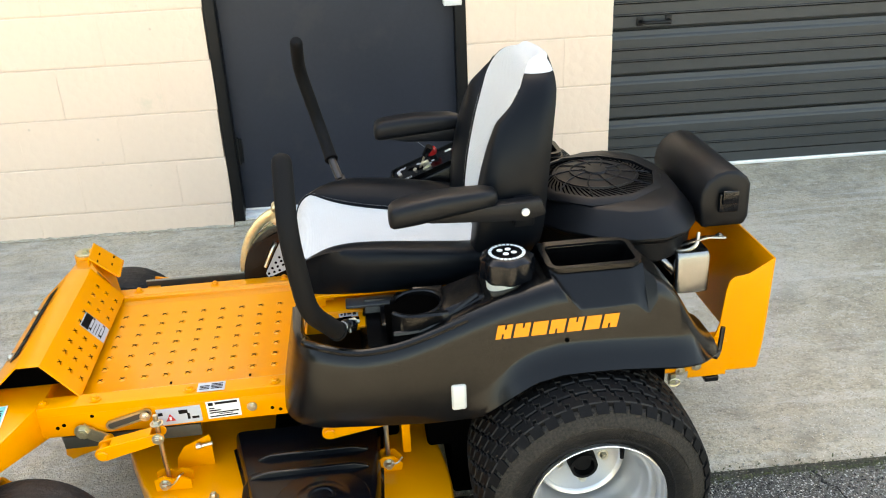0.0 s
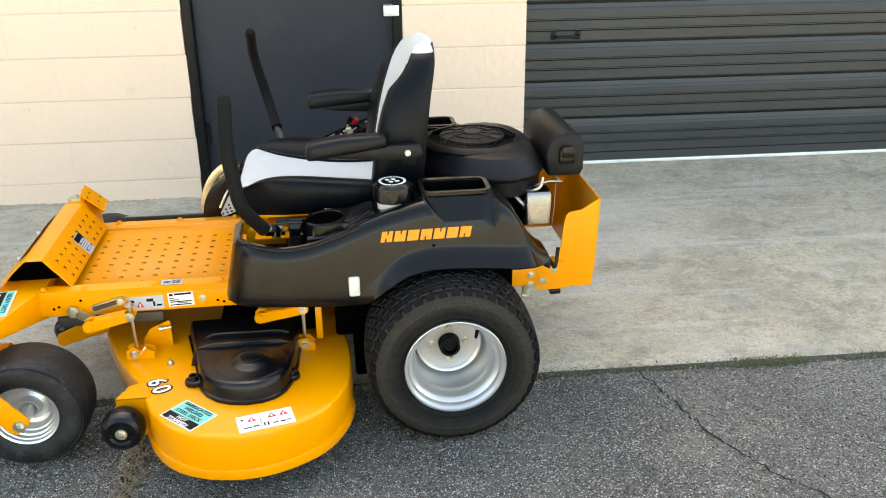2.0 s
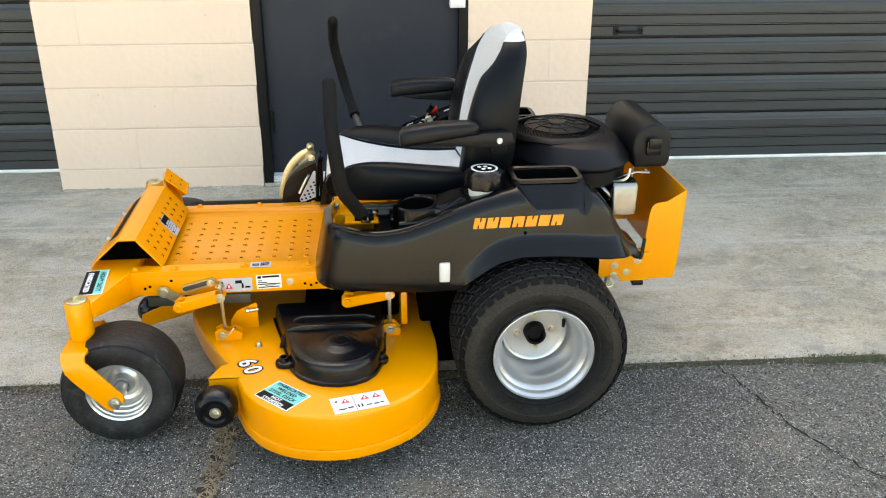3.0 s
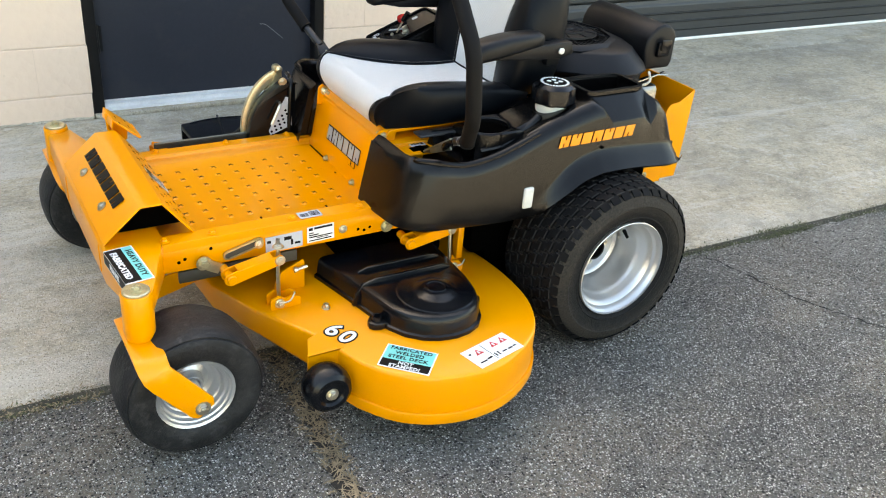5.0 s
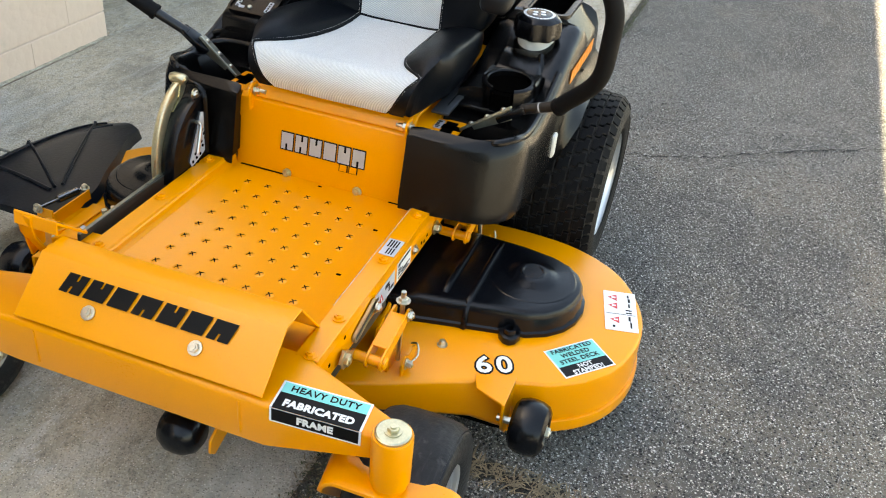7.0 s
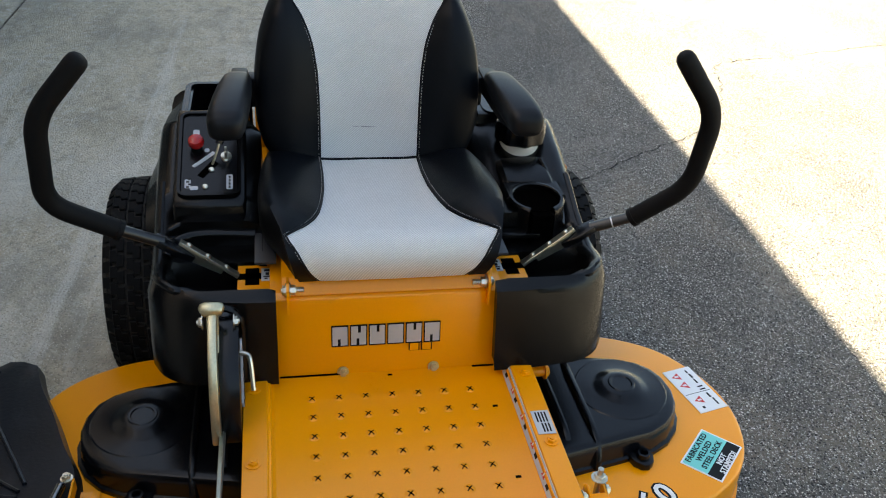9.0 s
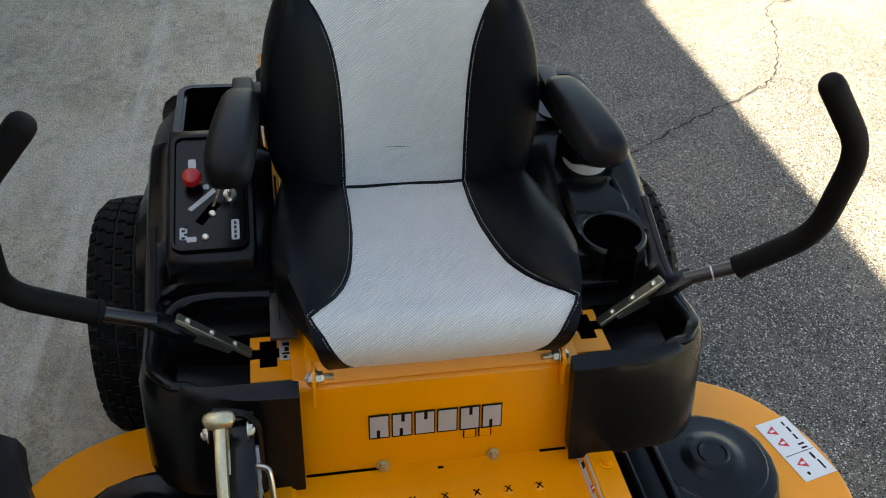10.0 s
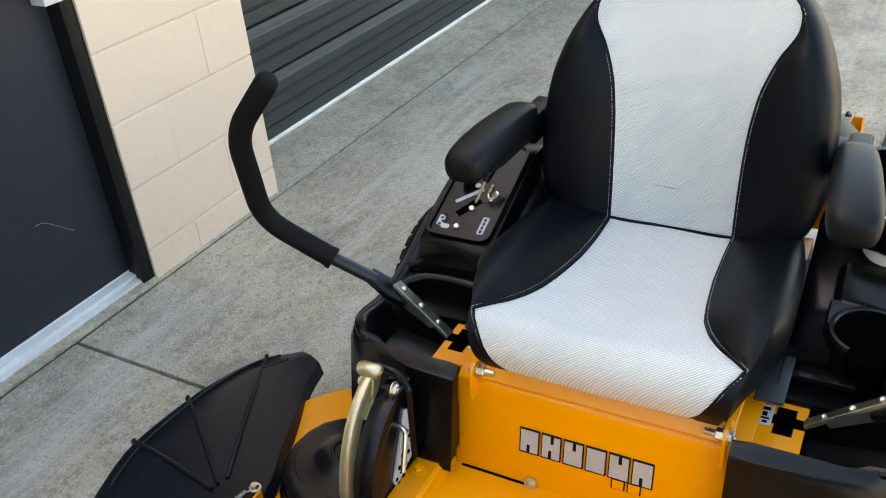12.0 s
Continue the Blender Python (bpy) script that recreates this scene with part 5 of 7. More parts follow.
def fender(s):
    st = [(-0.6805, "front"), (-0.680, "front"), (-0.679, "front"), (-0.676, "front"), (-0.673, "front"), (-0.667, "front"), (-0.661, "front"), (-0.654, "well"), (-0.647, "well"), (-0.636, "well")]
    st += [(-0.62 + 0.02 * k, "well" if k < 8 else "shelf") for k in range(10)]
    st += [(-0.43, "shelf"), (-0.41, "shelf"), (-0.392, "shelf"), (-0.386, "ledge")] + [(-0.37 + 0.02 * k, "ledge") for k in range(4)] + [(-0.295, "ledge")]
    st += [(-0.28, "tank")] + [(-0.265 + 0.0170 * k, "tank") for k in range(10)] + [(-0.090, "tank"), (-0.076, "tank"), (-0.070, "rim"), (-0.064, "rim"), (-0.060, "tray")]
    st += [(-0.05 + 0.02 * k, "tray") for k in range(9)] + [(0.118, "tray"), (0.124, "rim"), (0.132, "rim")]
    st += [(0.15 + 0.016 * k, "tail") for k in range(11)]
    rings = []
    for x, k in st:
        sec = fender_section(x, k if k != "rim" else "tank")
        if k == "rim":
            zr = knots(x, RIDGE)
            w = knots(x, WALLW)
            zt = min(zr + 0.012, 0.722)
            sec = (fender_section(x, "tray")[:7] if x > -0.068 else sec[:7]) + [(0.408, zt - 0.006), (0.402, zt), (0.397, zt), (0.380, zt), (0.330, zt + 0.001), (0.308, zt + 0.002), (0.272, zt + 0.001), (0.262, 0.44)]
        ring = []
        for a, b in sec:
            fade = max(0.0, min(1.0, (x + 0.16) / 0.09, (0.12 - x) / 0.12)) * max(0.0, min(1.0, (b - 0.60) / 0.055)) * max(0.0, min(1.0, (a - 0.40) / 0.02))
            inner = 0.217 if s > 0 else 0.205
            ring.append((x + 0.75 * fade * max(0.0, 0.722 - max(b, 0.655)), s * max(a, inner if x < -0.5 else 0.2), b))
        rings.append(ring)
    bm = loft(rings, closed=False)
    bm.verts.ensure_lookup_table()
    n = len(rings[0])
    bm.faces.new([bm.verts[i] for i in range(n)])
    # the front leans back
    for v in bm.verts:
        k = min(1.0, max(0.0, (-0.45 - v.co.x) / 0.20))
        v.co.x += k * (0.026 + 0.036 * (v.co.z - 0.43) / 0.17)
    bmesh.ops.recalc_face_normals(bm, faces=bm.faces)
    return bm


fenders = {}
for s in (-1, 1):
    f = part("fender", fender(s), PLASTIC, mower, "satin dark plastic fender and console", 38)
    fenders[s] = f
    # Shade deep in the tray is painted by a near-black block.
    part("tray_lining", box(-0.058, 0.116, *sorted((s * 0.294, s * 0.3955)), 0.60, 0.66), SHADEBLACK, f, "near-black block put in for the shade in the tray")
    # Near-black block that paints the shade under the fender.
    part("lining", box(-0.60, 0.20, *sorted((s * 0.24, s * 0.40)), 0.40, 0.46), SHADEBLACK, f)
    line = []
    for x in (-0.6803, -0.6795, -0.677, -0.672, -0.664, -0.652, -0.636, -0.60, -0.55, -0.50, -0.45, -0.40, -0.35, -0.30, -0.25):
        w_, z_ = knots(x, WALLW), knots(x, RIDGE)
        k = min(1.0, max(0.0, (-0.45 - x) / 0.20))
        line.append((x + k * (0.026 + 0.036 * (z_ - 0.43) / 0.17) + (0.016 if x < -0.66 else 0.0), s * max(0.220 if s > 0 else 0.208, w_ - 0.022), z_ - 0.006))
    part("rim", tube(spline(line, 3), 0.0085, 10), PLASTIC, f, "rounded top rim")
    part("tray_rim", place(rim_frame(0.205, 0.128, 0.030, 0.013, -0.004, 0.006), Matrix.Translation((0.030, s * 0.351, 0.7205))), PLASTIC, f, "rounded tray rim")
    part("reflector", box(-0.292, -0.260, *sorted((s * 0.460, s * 0.472)), 0.441, 0.503, 0.006, 3), POLY, f, "white side reflector")
    part("screw", lathe([(0, 0.4675), (0.005, 0.4675), (0.004, 0.472), (0, 0.4725)] if s > 0 else [(0, -0.4675), (0.005, -0.4675), (0.004, -0.472), (0, -0.4725)], (-0.045, 0, 0.587), "y", 8), SHADEBLACK, f)
    part("tail_strap", tube(spline([(0.295, s * 0.40, 0.51), (0.325, s * 0.37, 0.47), (0.345, s * 0.35, 0.44), (0.355, s * 0.34, 0.50)], 4), 0.006, 8), GLOSSY, f)

brand(fenders[-1], frame_at((-0.065, -0.4668, 0.622), (1, 0, 0.012), (0, 0, 1)), 0.262, 0.032, LOGO, 0.2, label="orange brand mark block")
part("recess_rim", tube(spline([(-0.664, 0.279, 0.440), (-0.658, 0.279, 0.560), (-0.653, 0.287, 0.585), (-0.650, 0.303, 0.597), (-0.646, 0.340, 0.600)], 4), 0.0065, 8), PLASTIC, fenders[1], "rounded rim of the brake recess")

# left console: cup holder and fuel cap
f = fenders[-1]
CX, CY = -0.347, -0.350
rows = []
for a in np.linspace(radians(180 + 27), radians(540 - 27), 40):
    e = (math.cos(a), math.sin(a))
    top = 0.647 + 0.004 * e[0]
    rows.append([(CX + r * e[0], CY + r * e[1], z) for r, z in ((0.051, 0.560), (0.051, top - 0.003), (0.0535, top), (0.0590, top), (0.0625, top - 0.004), (0.0660, 0.560))])
part("cup_holder", loft(rows), PLASTIC, f, "round cup holder open at its front")
# No real depth here: a near-black disc paints the hole's shade.
part("cup_well", lathe([(0, 0.636), (0.0505, 0.636), (0.0505, 0.628), (0, 0.628)], (CX, CY, 0), seg=32), SHADEBLACK, f, "flat near-black disc for the shade in the cup hole")
rows = []
for a in np.linspace(radians(-92), radians(92), 33):
    e = (math.cos(a), math.sin(a))
    k_ = min(0.062 / max(abs(e[0]), 1e-6), 0.0635 / max(abs(e[1]), 1e-6))
    rows.append([(CX + r * e[0], CY + r * e[1], z) for r, z in ((0.0585, 0.600), (0.0585, 0.6475), (0.061, 0.6485), (max(k_, 0.0625) - 0.001, 0.6490), (max(k_, 0.0625) + 0.003, 0.644), (max(k_, 0.0625) + 0.004, 0.600))])
part("cup_surround", loft(rows), PLASTIC, f, "moulded top round the cup holder")
# Near-black box paints the shaded opening at the cup's front.
part("cup_gap", box(-0.415, -0.375, CY - 0.022, CY + 0.022, 0.56, 0.6335), SHADEBLACK, f)
part("cup_block", bevel(loft([[(x, y0, 0.56), (x, y0, zt - 0.010), (x, y0 - 0.012, zt), (x, y1 + 0.012, zt + 0.002), (x, y1, zt - 0.010), (x, y1, 0.56)] for x, y0, y1, zt in ((-0.296, -0.290, -0.411, 0.646), (-0.280, -0.288, -0.412, 0.653), (-0.245, -0.286, -0.408, 0.663), (-0.205, -0.286, -0.400, 0.671))]), 0.003, 2, 40), PLASTIC, f, "raised block behind the cup holder")
part("console_step", box(-0.425, -0.395, -0.345, -0.243, 0.585, 0.596, 0.004), PLASTIC, f, "narrow console ledge")
part("console_ridge", tube(spline([(-0.40, -0.40, 0.600), (-0.34, -0.412, 0.612), (-0.28, -0.405, 0.640), (-0.22, -0.390, 0.672)], 4), 0.007, 8), PLASTIC, f)
cap = part("fuel_neck", lathe([(0, 0.65), (0.044, 0.65), (0.045, 0.684), (0.047, 0.686), (0.047, 0.695), (0, 0.703)], (-0.15, -0.356, 0), seg=32), POLY, mower, "white filler neck")
lobes = [1.0 + 0.05 * math.cos(8 * 2 * math.pi * k / 64) for k in range(64)]
rings = []
for r, z in ((0.030, 0.692), (0.053, 0.693), (0.058, 0.698), (0.0585, 0.720), (0.056, 0.738), (0.046, 0.746), (0.042, 0.748), (0.020, 0.749)):
    rings.append([(-0.15 + r * (lobes[k] if z < 0.742 else 1) * math.cos(2 * math.pi * k / 64), -0.356 + r * (lobes[k] if z < 0.742 else 1) * math.sin(2 * math.pi * k / 64), z) for k in range(64)])
part("fuel_cap", loft(rings), GLOSSY, cap, "ribbed black fuel cap with a white printed ring")
pr = bmesh.new()
for k in range(26):
    a = 2 * math.pi * k / 26
    join(pr, place(box(-0.0032, 0.0032, -0.0035, 0.0035, 0, 0.0007), Matrix.Translation((-0.15, -0.356, 0.7485)) @ pose(0, 0, 0, 0, 0, math.degrees(a)) @ Matrix.Translation((0, 0.036, -0.0003))))
for x, y in ((-0.014, 0.008), (0.004, 0.011), (-0.004, -0.011), (0.014, -0.006)):
    join(pr, lathe([(0, 0.749), (0.0065, 0.749), (0.0065, 0.750), (0, 0.750)], (-0.15 + x, -0.356 + y, 0), seg=10))
part("print", pr, WHITE, cap, "white printed ring", 0)

# right console: control panel
f = fenders[1]
a, b, c, d = Vector((-0.340, 0.287, 0.664)), Vector((-0.330, 0.402, 0.669)), Vector((-0.133, 0.402, 0.747)), Vector((-0.140, 0.287, 0.745))
pl = frame_at((a + b + c + d) / 4, (0, -1, 0), (0.20, 0, 0.079))
part("panel_housing", prism([(-0.372, 0.52), (-0.356, 0.650), (-0.345, 0.6590), (-0.13, 0.7440), (-0.085, 0.7460), (-0.085, 0.52)], "y", 0.272, 0.418, 0.008), PLASTIC, f)
part("control_panel", place(prism(rounded(0.114, 0.226, 0.014), "z", 0.0, 0.004, 0.001, 1), pl), GLOSSY, f, "black control panel with small printed labels")
part("panel_rim", place(rim_frame(0.128, 0.240, 0.020, 0.006, -0.006, 0.009), pl), PLASTIC, f)
for x, y, w, h in ((-0.043, -0.085, 0.012, 0.024), (-0.03, -0.097, 0.016, 0.010), (0.041, -0.082, 0.013, 0.040), (-0.006, 0.008, 0.010, 0.010), (-0.029, 0.058, 0.013, 0.020)):
    part("panel_print", place(prism(rounded(w, h, 0.003, 3), "z", 0.004, 0.0048), pl @ pose(x, y, 0)), GREYD, f, "pale printed label", 0)
for k in range(4):
    part("panel_ink", place(box(-0.002, 0.002, -0.003, 0.003, 0.0048, 0.0054), pl @ pose(0.041, -0.096 + 0.009 * k, 0)), INK, f, smooth=0)
    part("panel_ink", place(box(-0.003, 0.003, -0.002, 0.002, 0.0048, 0.0054), pl @ pose(-0.043 + 0.004 * (k % 2), -0.094 + 0.007 * k, 0)), INK, f, smooth=0)
part("throttle_slot", place(prism([(-0.024, -0.062), (-0.012, -0.070), (0.018, -0.030), (0.006, -0.020)], "z", 0.004, 0.0052), pl), SHADEBLACK, f)
part("throttle_lever", tube([pl @ Vector((0.004, -0.035, 0.0)), pl @ Vector((0.018, -0.012, 0.03)), pl @ Vector((0.024, 0.002, 0.045))], [0.003, 0.003, 0.003], 6), ZINC, f)
part("throttle_knob", tube([pl @ Vector((0.021, -0.006, 0.038)), pl @ Vector((0.032, 0.018, 0.058))], [0.008, 0.011], 10), GLOSSY, f)
part("choke_arrow", place(prism([(-0.036, -0.036), (-0.030, -0.041), (0.012, -0.002), (0.006, 0.004)], "z", 0.004, 0.0052), pl), GREYD, f)
part("switch_key", place(join(lathe([(0, 0.004), (0.011, 0.004), (0.011, 0.010), (0, 0.011)], (0.034, -0.012, 0), seg=16), box(0.031, 0.037, -0.022, -0.002, 0.01, 0.028, 0.002)), pl), ZINC, f)
for x, y in ((0.004, -0.048), (0.032, -0.020), (-0.008, -0.094)):
    part("screw", place(lathe([(0, 0.004), (0.006, 0.004), (0.006, 0.007), (0.004, 0.009), (0, 0.009)], (x, y, 0), seg=12), pl), ZINC, f)
for r_, ln in ((0.011, [(-0.392, 0.255, 0.598), (-0.391, 0.300, 0.601), (-0.391, 0.350, 0.602), (-0.398, 0.388, 0.601), (-0.418, 0.412, 0.597), (-0.452, 0.426, 0.588)]), (0.008, [(-0.366, 0.262, 0.618), (-0.370, 0.340, 0.620), (-0.378, 0.400, 0.618), (-0.386, 0.424, 0.610)])):
    part("console_ridge", tube(spline(ln, 4), r_, 12), PLASTIC, f)
part("pto_stem", place(lathe([(0, 0.004), (0.012, 0.004), (0.011, 0.014), (0, 0.015)], (-0.027, 0.014, 0), seg=20), pl), GLOSSY, f)
part("pto_knob", place(lathe([(0, 0.014), (0.0125, 0.014), (0.0165, 0.020), (0.0168, 0.027), (0.0145, 0.033), (0.008, 0.0355), (0, 0.036)], (-0.027, 0.014, 0), seg=24), pl), KNOBRED, f, "red pull knob")

# control levers
GRIP = {1: [(-0.583, 0.500, 1.046), (-0.588, 0.586, 0.945), (-0.547, 0.605, 0.766), (-0.519, 0.499, 0.695)],
        -1: [(-0.580, -0.506, 1.052), (-0.578, -0.596, 0.936), (-0.560, -0.590, 0.776), (-0.516, -0.508, 0.686)]}
for s in (-1, 1):
    line = bent(GRIP[s], 0.045)
    first, last = line[0], line[-1]
    lean = (line[1] - first).normalized()
    run = (last - line[-2]).normalized()
    path = [first, first + lean * 0.003, first + lean * 0.009, first + lean * 0.018] + line[1:]
    rad = [0.008, 0.0135, 0.0172, 0.0185] + [0.0185] * (len(line) - 1)
    lev = part("control_lever", tube(path, rad, 16), FOAM, mower, "bent steer lever with a black foam grip")
    part("ferrule", tube([last, last + run * 0.009], 0.0200, 14), FOAM, lev)
    foot = Vector((-0.497, s * 0.424, 0.650))
    part("rod", tube([last, last.lerp(foot, 0.6), foot], 0.0115, 12), ROD, lev, "bare black lever rod")
    if s < 0:
        part("rod_ring", tube([last.lerp(foot, 0.50), last.lerp(foot, 0.53)], 0.0119, 14), GREYD, lev)
    part("socket", bevel(ribbon([foot + Vector((0, s * 0.012, 0.007)), (-0.494, s * 0.400, 0.634), (-0.490, s * 0.372, 0.610)], [(0.013, s * 0.003, 0.003), (0.019, s * 0.003, 0.003), (0.012, s * 0.003, 0.0)], 0.015), 0.003, 2, 40), GLOSSY, lev, "flattened black lever end")
    m0, m1 = Vector((-0.481, s * 0.394, 0.640)), Vector((-0.496, s * 0.288, 0.567))
    part("link_bar", bevel(ribbon([m0, m1], Vector((0.0115, 0, -0.003)), 0.007), 0.001, 1, 40), BARZINC, lev, "flat zinc link bar with bolts")
    part("link_web", bevel(ribbon([m0 + Vector((-0.010, 0, -0.013)), m0.lerp(m1, 0.72) + Vector((-0.010, 0, -0.007))], [(0.0, -s * 0.008, 0.011), (0.0, -s * 0.003, 0.004)], 0.004), 0.001, 1, 40), BARZINC, lev, "tapered side of the link bar")
    up = Vector((0.05, -s * 0.50, 0.86)).normalized()
    for k in (0.14, 0.46, 0.78):
        part("bolt", lathe([(0, 0.0), (0.0058, 0.0), (0.0052, 0.0025), (0.003, 0.0042), (0, 0.0046)], seg=12), ZINC, lev).matrix_basis = Matrix.Translation(m0.lerp(m1, k) + up * 0.0036) @ up.to_track_quat("Z", "Y").to_matrix().to_4x4()

# plates beside the seat
PLATEGREY = material("grey_plate", (0.030, 0.032, 0.035), 0.38, vary=0.15, big=9, fine=200, bump=0.1, dist=0.0006)
for s in (-1, 1):
    part("seat_plate", box(-0.50, -0.10, *sorted((s * 0.214, s * 0.256)), 0.592, 0.599, 0.002), PLATEGREY, mower, "satin grey plate beside the seat")

# seat
seat = part("seat", box(-0.53, -0.20, -0.17, 0.17, 0.606, 0.64, 0.02), SHROUD, mower, "high-backed seat with silver panels and black vinyl sides")
CUSH = [(-0.128, 0.672, 0.108, 0.200, 0.012), (-0.160, 0.662, 0.108, 0.212, 0.026), (-0.25, 0.661, 0.107, 0.226, 0.042), (-0.33, 0.666, 0.110, 0.232, 0.048), (-0.41, 0.676, 0.118, 0.233, 0.048), (-0.465, 0.685, 0.127, 0.231, 0.042), (-0.505, 0.692, 0.143, 0.228, 0.034), (-0.535, 0.697, 0.163, 0.224, 0.024), (-0.558, 0.700, 0.188, 0.219, 0.013), (-0.574, 0.700, 0.2065, 0.214, 0.004), (-0.590, 0.695, 0.199, 0.211, 0.003), (-0.605, 0.682, 0.186, 0.206, 0.003), (-0.614, 0.662, 0.174, 0.200, 0.002), (-0.610, 0.636, 0.160, 0.193, 0.001), (-0.595, 0.612, 0.142, 0.184, 0.0)]
fine = [tuple(v) for v in zip(*[np.interp(np.linspace(0, len(CUSH) - 1, 57), range(len(CUSH)), [c[k] for c in CUSH]) for k in range(5)])]


def smooth_rows(rows, times=2):
    rows = [list(r) for r in rows]
    for _ in range(times):
        old = [r[:] for r in rows]
        for i in range(1, len(rows) - 1):
            rows[i] = [(old[i - 1][k] + 2 * old[i][k] + old[i + 1][k]) / 4 for k in range(len(old[i]))]
    return rows


raw_seam = [r[2] for r in fine]
fine = [[x, z, q, ye, puff] for (x, z, _, ye, puff), q in zip(smooth_rows(fine, 3), raw_seam)]
mid, lft, rgt, seam_l, seam_r = [], [], [], [], []


def drawn_in(p):
    """The cushion's corner on the wall side, pulled in a little at the front."""
    return (p[0], p[1] * (1 - 0.060 * max(0.0, min(1.0, (-0.46 - p[0]) / 0.10))), p[2]) if p[1] > 0 else p


for x, z, ys, ye, puff in fine:
    mid.append([drawn_in((x - 0.002 * (1 - abs(q)), ys * q, z - 0.007 * (1 - q * q) * min(1, puff / 0.02))) for q in np.linspace(-1, 1, 15)])
    row = []
    wdt = ye - ys
    for q in np.linspace(0, 1, 9):
        h = puff * math.sin(math.pi * min(1.0, q * 0.62)) ** 0.8 if q > 0 else 0.0
        row.append((x, ys + wdt * q, z + h + (0.003 * math.sin(min(1, q * 6) * math.pi))))
    zt = row[-1][2]
    xb = max(x, -0.575)
    tuck = max(0.0, min(1.0, (-0.46 - x) / 0.09))
    for dy, f_ in ((0.010, 0.10), (0.014, 0.28), (0.012, 0.60), (0.002, 0.88), (-0.02, 1.0)):
        row.append((x + (xb - x) * f_, ye + dy * (1 - tuck) - (0.003 + 0.020 * f_) * tuck, zt + (0.606 - zt) * f_))
    rgt.append([drawn_in(p) for p in row])
    lft.append([(a_, -b_, c_) for a_, b_, c_ in row])
    seam_r.append(drawn_in((x, ys + 0.005, row[0][2] + 0.0035 + (row[1][2] - row[0][2]) * 0.25)))
    seam_l.append((x, -ys - 0.005, row[0][2] + 0.0035 + (row[1][2] - row[0][2]) * 0.25))
# Thin black tube along the fold, painting the crease's shade.
part("seat_crease", tube(spline([(-0.176, -0.20, 0.684), (-0.179, -0.108, 0.664), (-0.1675, 0.0, 0.657), (-0.179, 0.108, 0.664), (-0.176, 0.20, 0.684)], 6), 0.0032, 8), VINYL, seat, "black line put in for the shaded cushion and back crease")
part("cushion_panel", loft(mid, closed=False), SILVER, seat, "silver ribbed cloth cushion panel", 60)
part("cushion_side", loft(rgt, closed=False), VINYL, seat, "black vinyl cushion side", 60)
part("cushion_side", loft(lft, closed=False), VINYL, seat, "black vinyl cushion side", 60)


def stitches(line, step=0.0065, r=0.0007):
    bm = bmesh.new()
    pts = [Vector(p) for p in line]
    acc = 0.0
    for p, q in zip(pts, pts[1:]):
        d = (q - p).length
        t = (step - acc) if acc else 0.0
        while t < d:
            a_ = p.lerp(q, t / d)
            b_ = p.lerp(q, min(1.0, (t + step * 0.62) / d))
            if (b_ - a_).length > 1e-4:
                join(bm, tube([a_, b_], r, 4))
            t += step
        acc = d - (t - step)
    return bm


for ln in (seam_r, seam_l):
    part("seam", stitches(ln), THREAD, seat, "pale stitched seam", 0)
    part("piping", tube([(x, y * 0.985, z - 0.0015) for x, y, z in ln], 0.0022, 6), VINYL, seat)

BACK = [(-0.192, 0.655, 0.108, 0.190, 0.115), (-0.188, 0.69, 0.108, 0.222, 0.125), (-0.183, 0.74, 0.108, 0.236, 0.128), (-0.175, 0.80, 0.109, 0.238, 0.125), (-0.163, 0.86, 0.112, 0.236, 0.118), (-0.147, 0.92, 0.121, 0.226, 0.110), (-0.128, 0.97, 0.141, 0.208, 0.100), (-0.112, 1.005, 0.166, 0.190, 0.092), (-0.095, 1.036, 0.166, 0.168, 0.082), (-0.082, 1.060, 0.142, 0.144, 0.070), (-0.068, 1.076, 0.110, 0.112, 0.054), (-0.052, 1.084, 0.074, 0.076, 0.036)]
BACK = [(x + 0.015, *r) for x, *r in BACK]
fb_ = smooth_rows([tuple(v) for v in zip(*[np.interp(np.linspace(0, len(BACK) - 1, 45), range(len(BACK)), [c_[k] for c_ in BACK]) for k in range(5)])], 2)
mid, sr, sl, rear, seam_l, seam_r = [], [], [], [], [], []
for x, z, ys, ye, th in fb_:
    ys = min(ys, ye - 0.001)
    mid.append([(x + 0.012 * (1 - q * q) - 0.004, ys * q, z) for q in np.linspace(-1, 1, 15)])
    wing = min(1.0, max(0.0, (ye - ys) / 0.06))
    row = []
    for q in np.linspace(0, 1, 8):
        row.append((x - 0.004 - wing * 0.026 * math.sin(math.pi * q * 0.75) , ys + (ye - ys) * q, z))
    x_e = row[-1][0]
    for dy, f_ in ((0.008, 0.16), (0.011, 0.38), (0.010, 0.62), (0.004, 0.84), (-0.012, 1.0)):
        row.append((x_e + (x + th - x_e) * f_, ye + dy * min(1, ye / 0.15), z))
    sr.append(row)
    sl.append([(a_, -b_, c_) for a_, b_, c_ in row])
    ry = row[-1][1]
    rear.append([(x + th + 0.012 * (1 - q * q), ry * q, z) for q in np.linspace(-1, 1, 15)])
    seam_r.append((x - 0.0075, ys + 0.005, z))
    seam_l.append((x - 0.0075, -ys - 0.005, z))
part("back_panel", loft(mid, closed=False), SILVER, seat, "silver ribbed cloth back panel", 60)
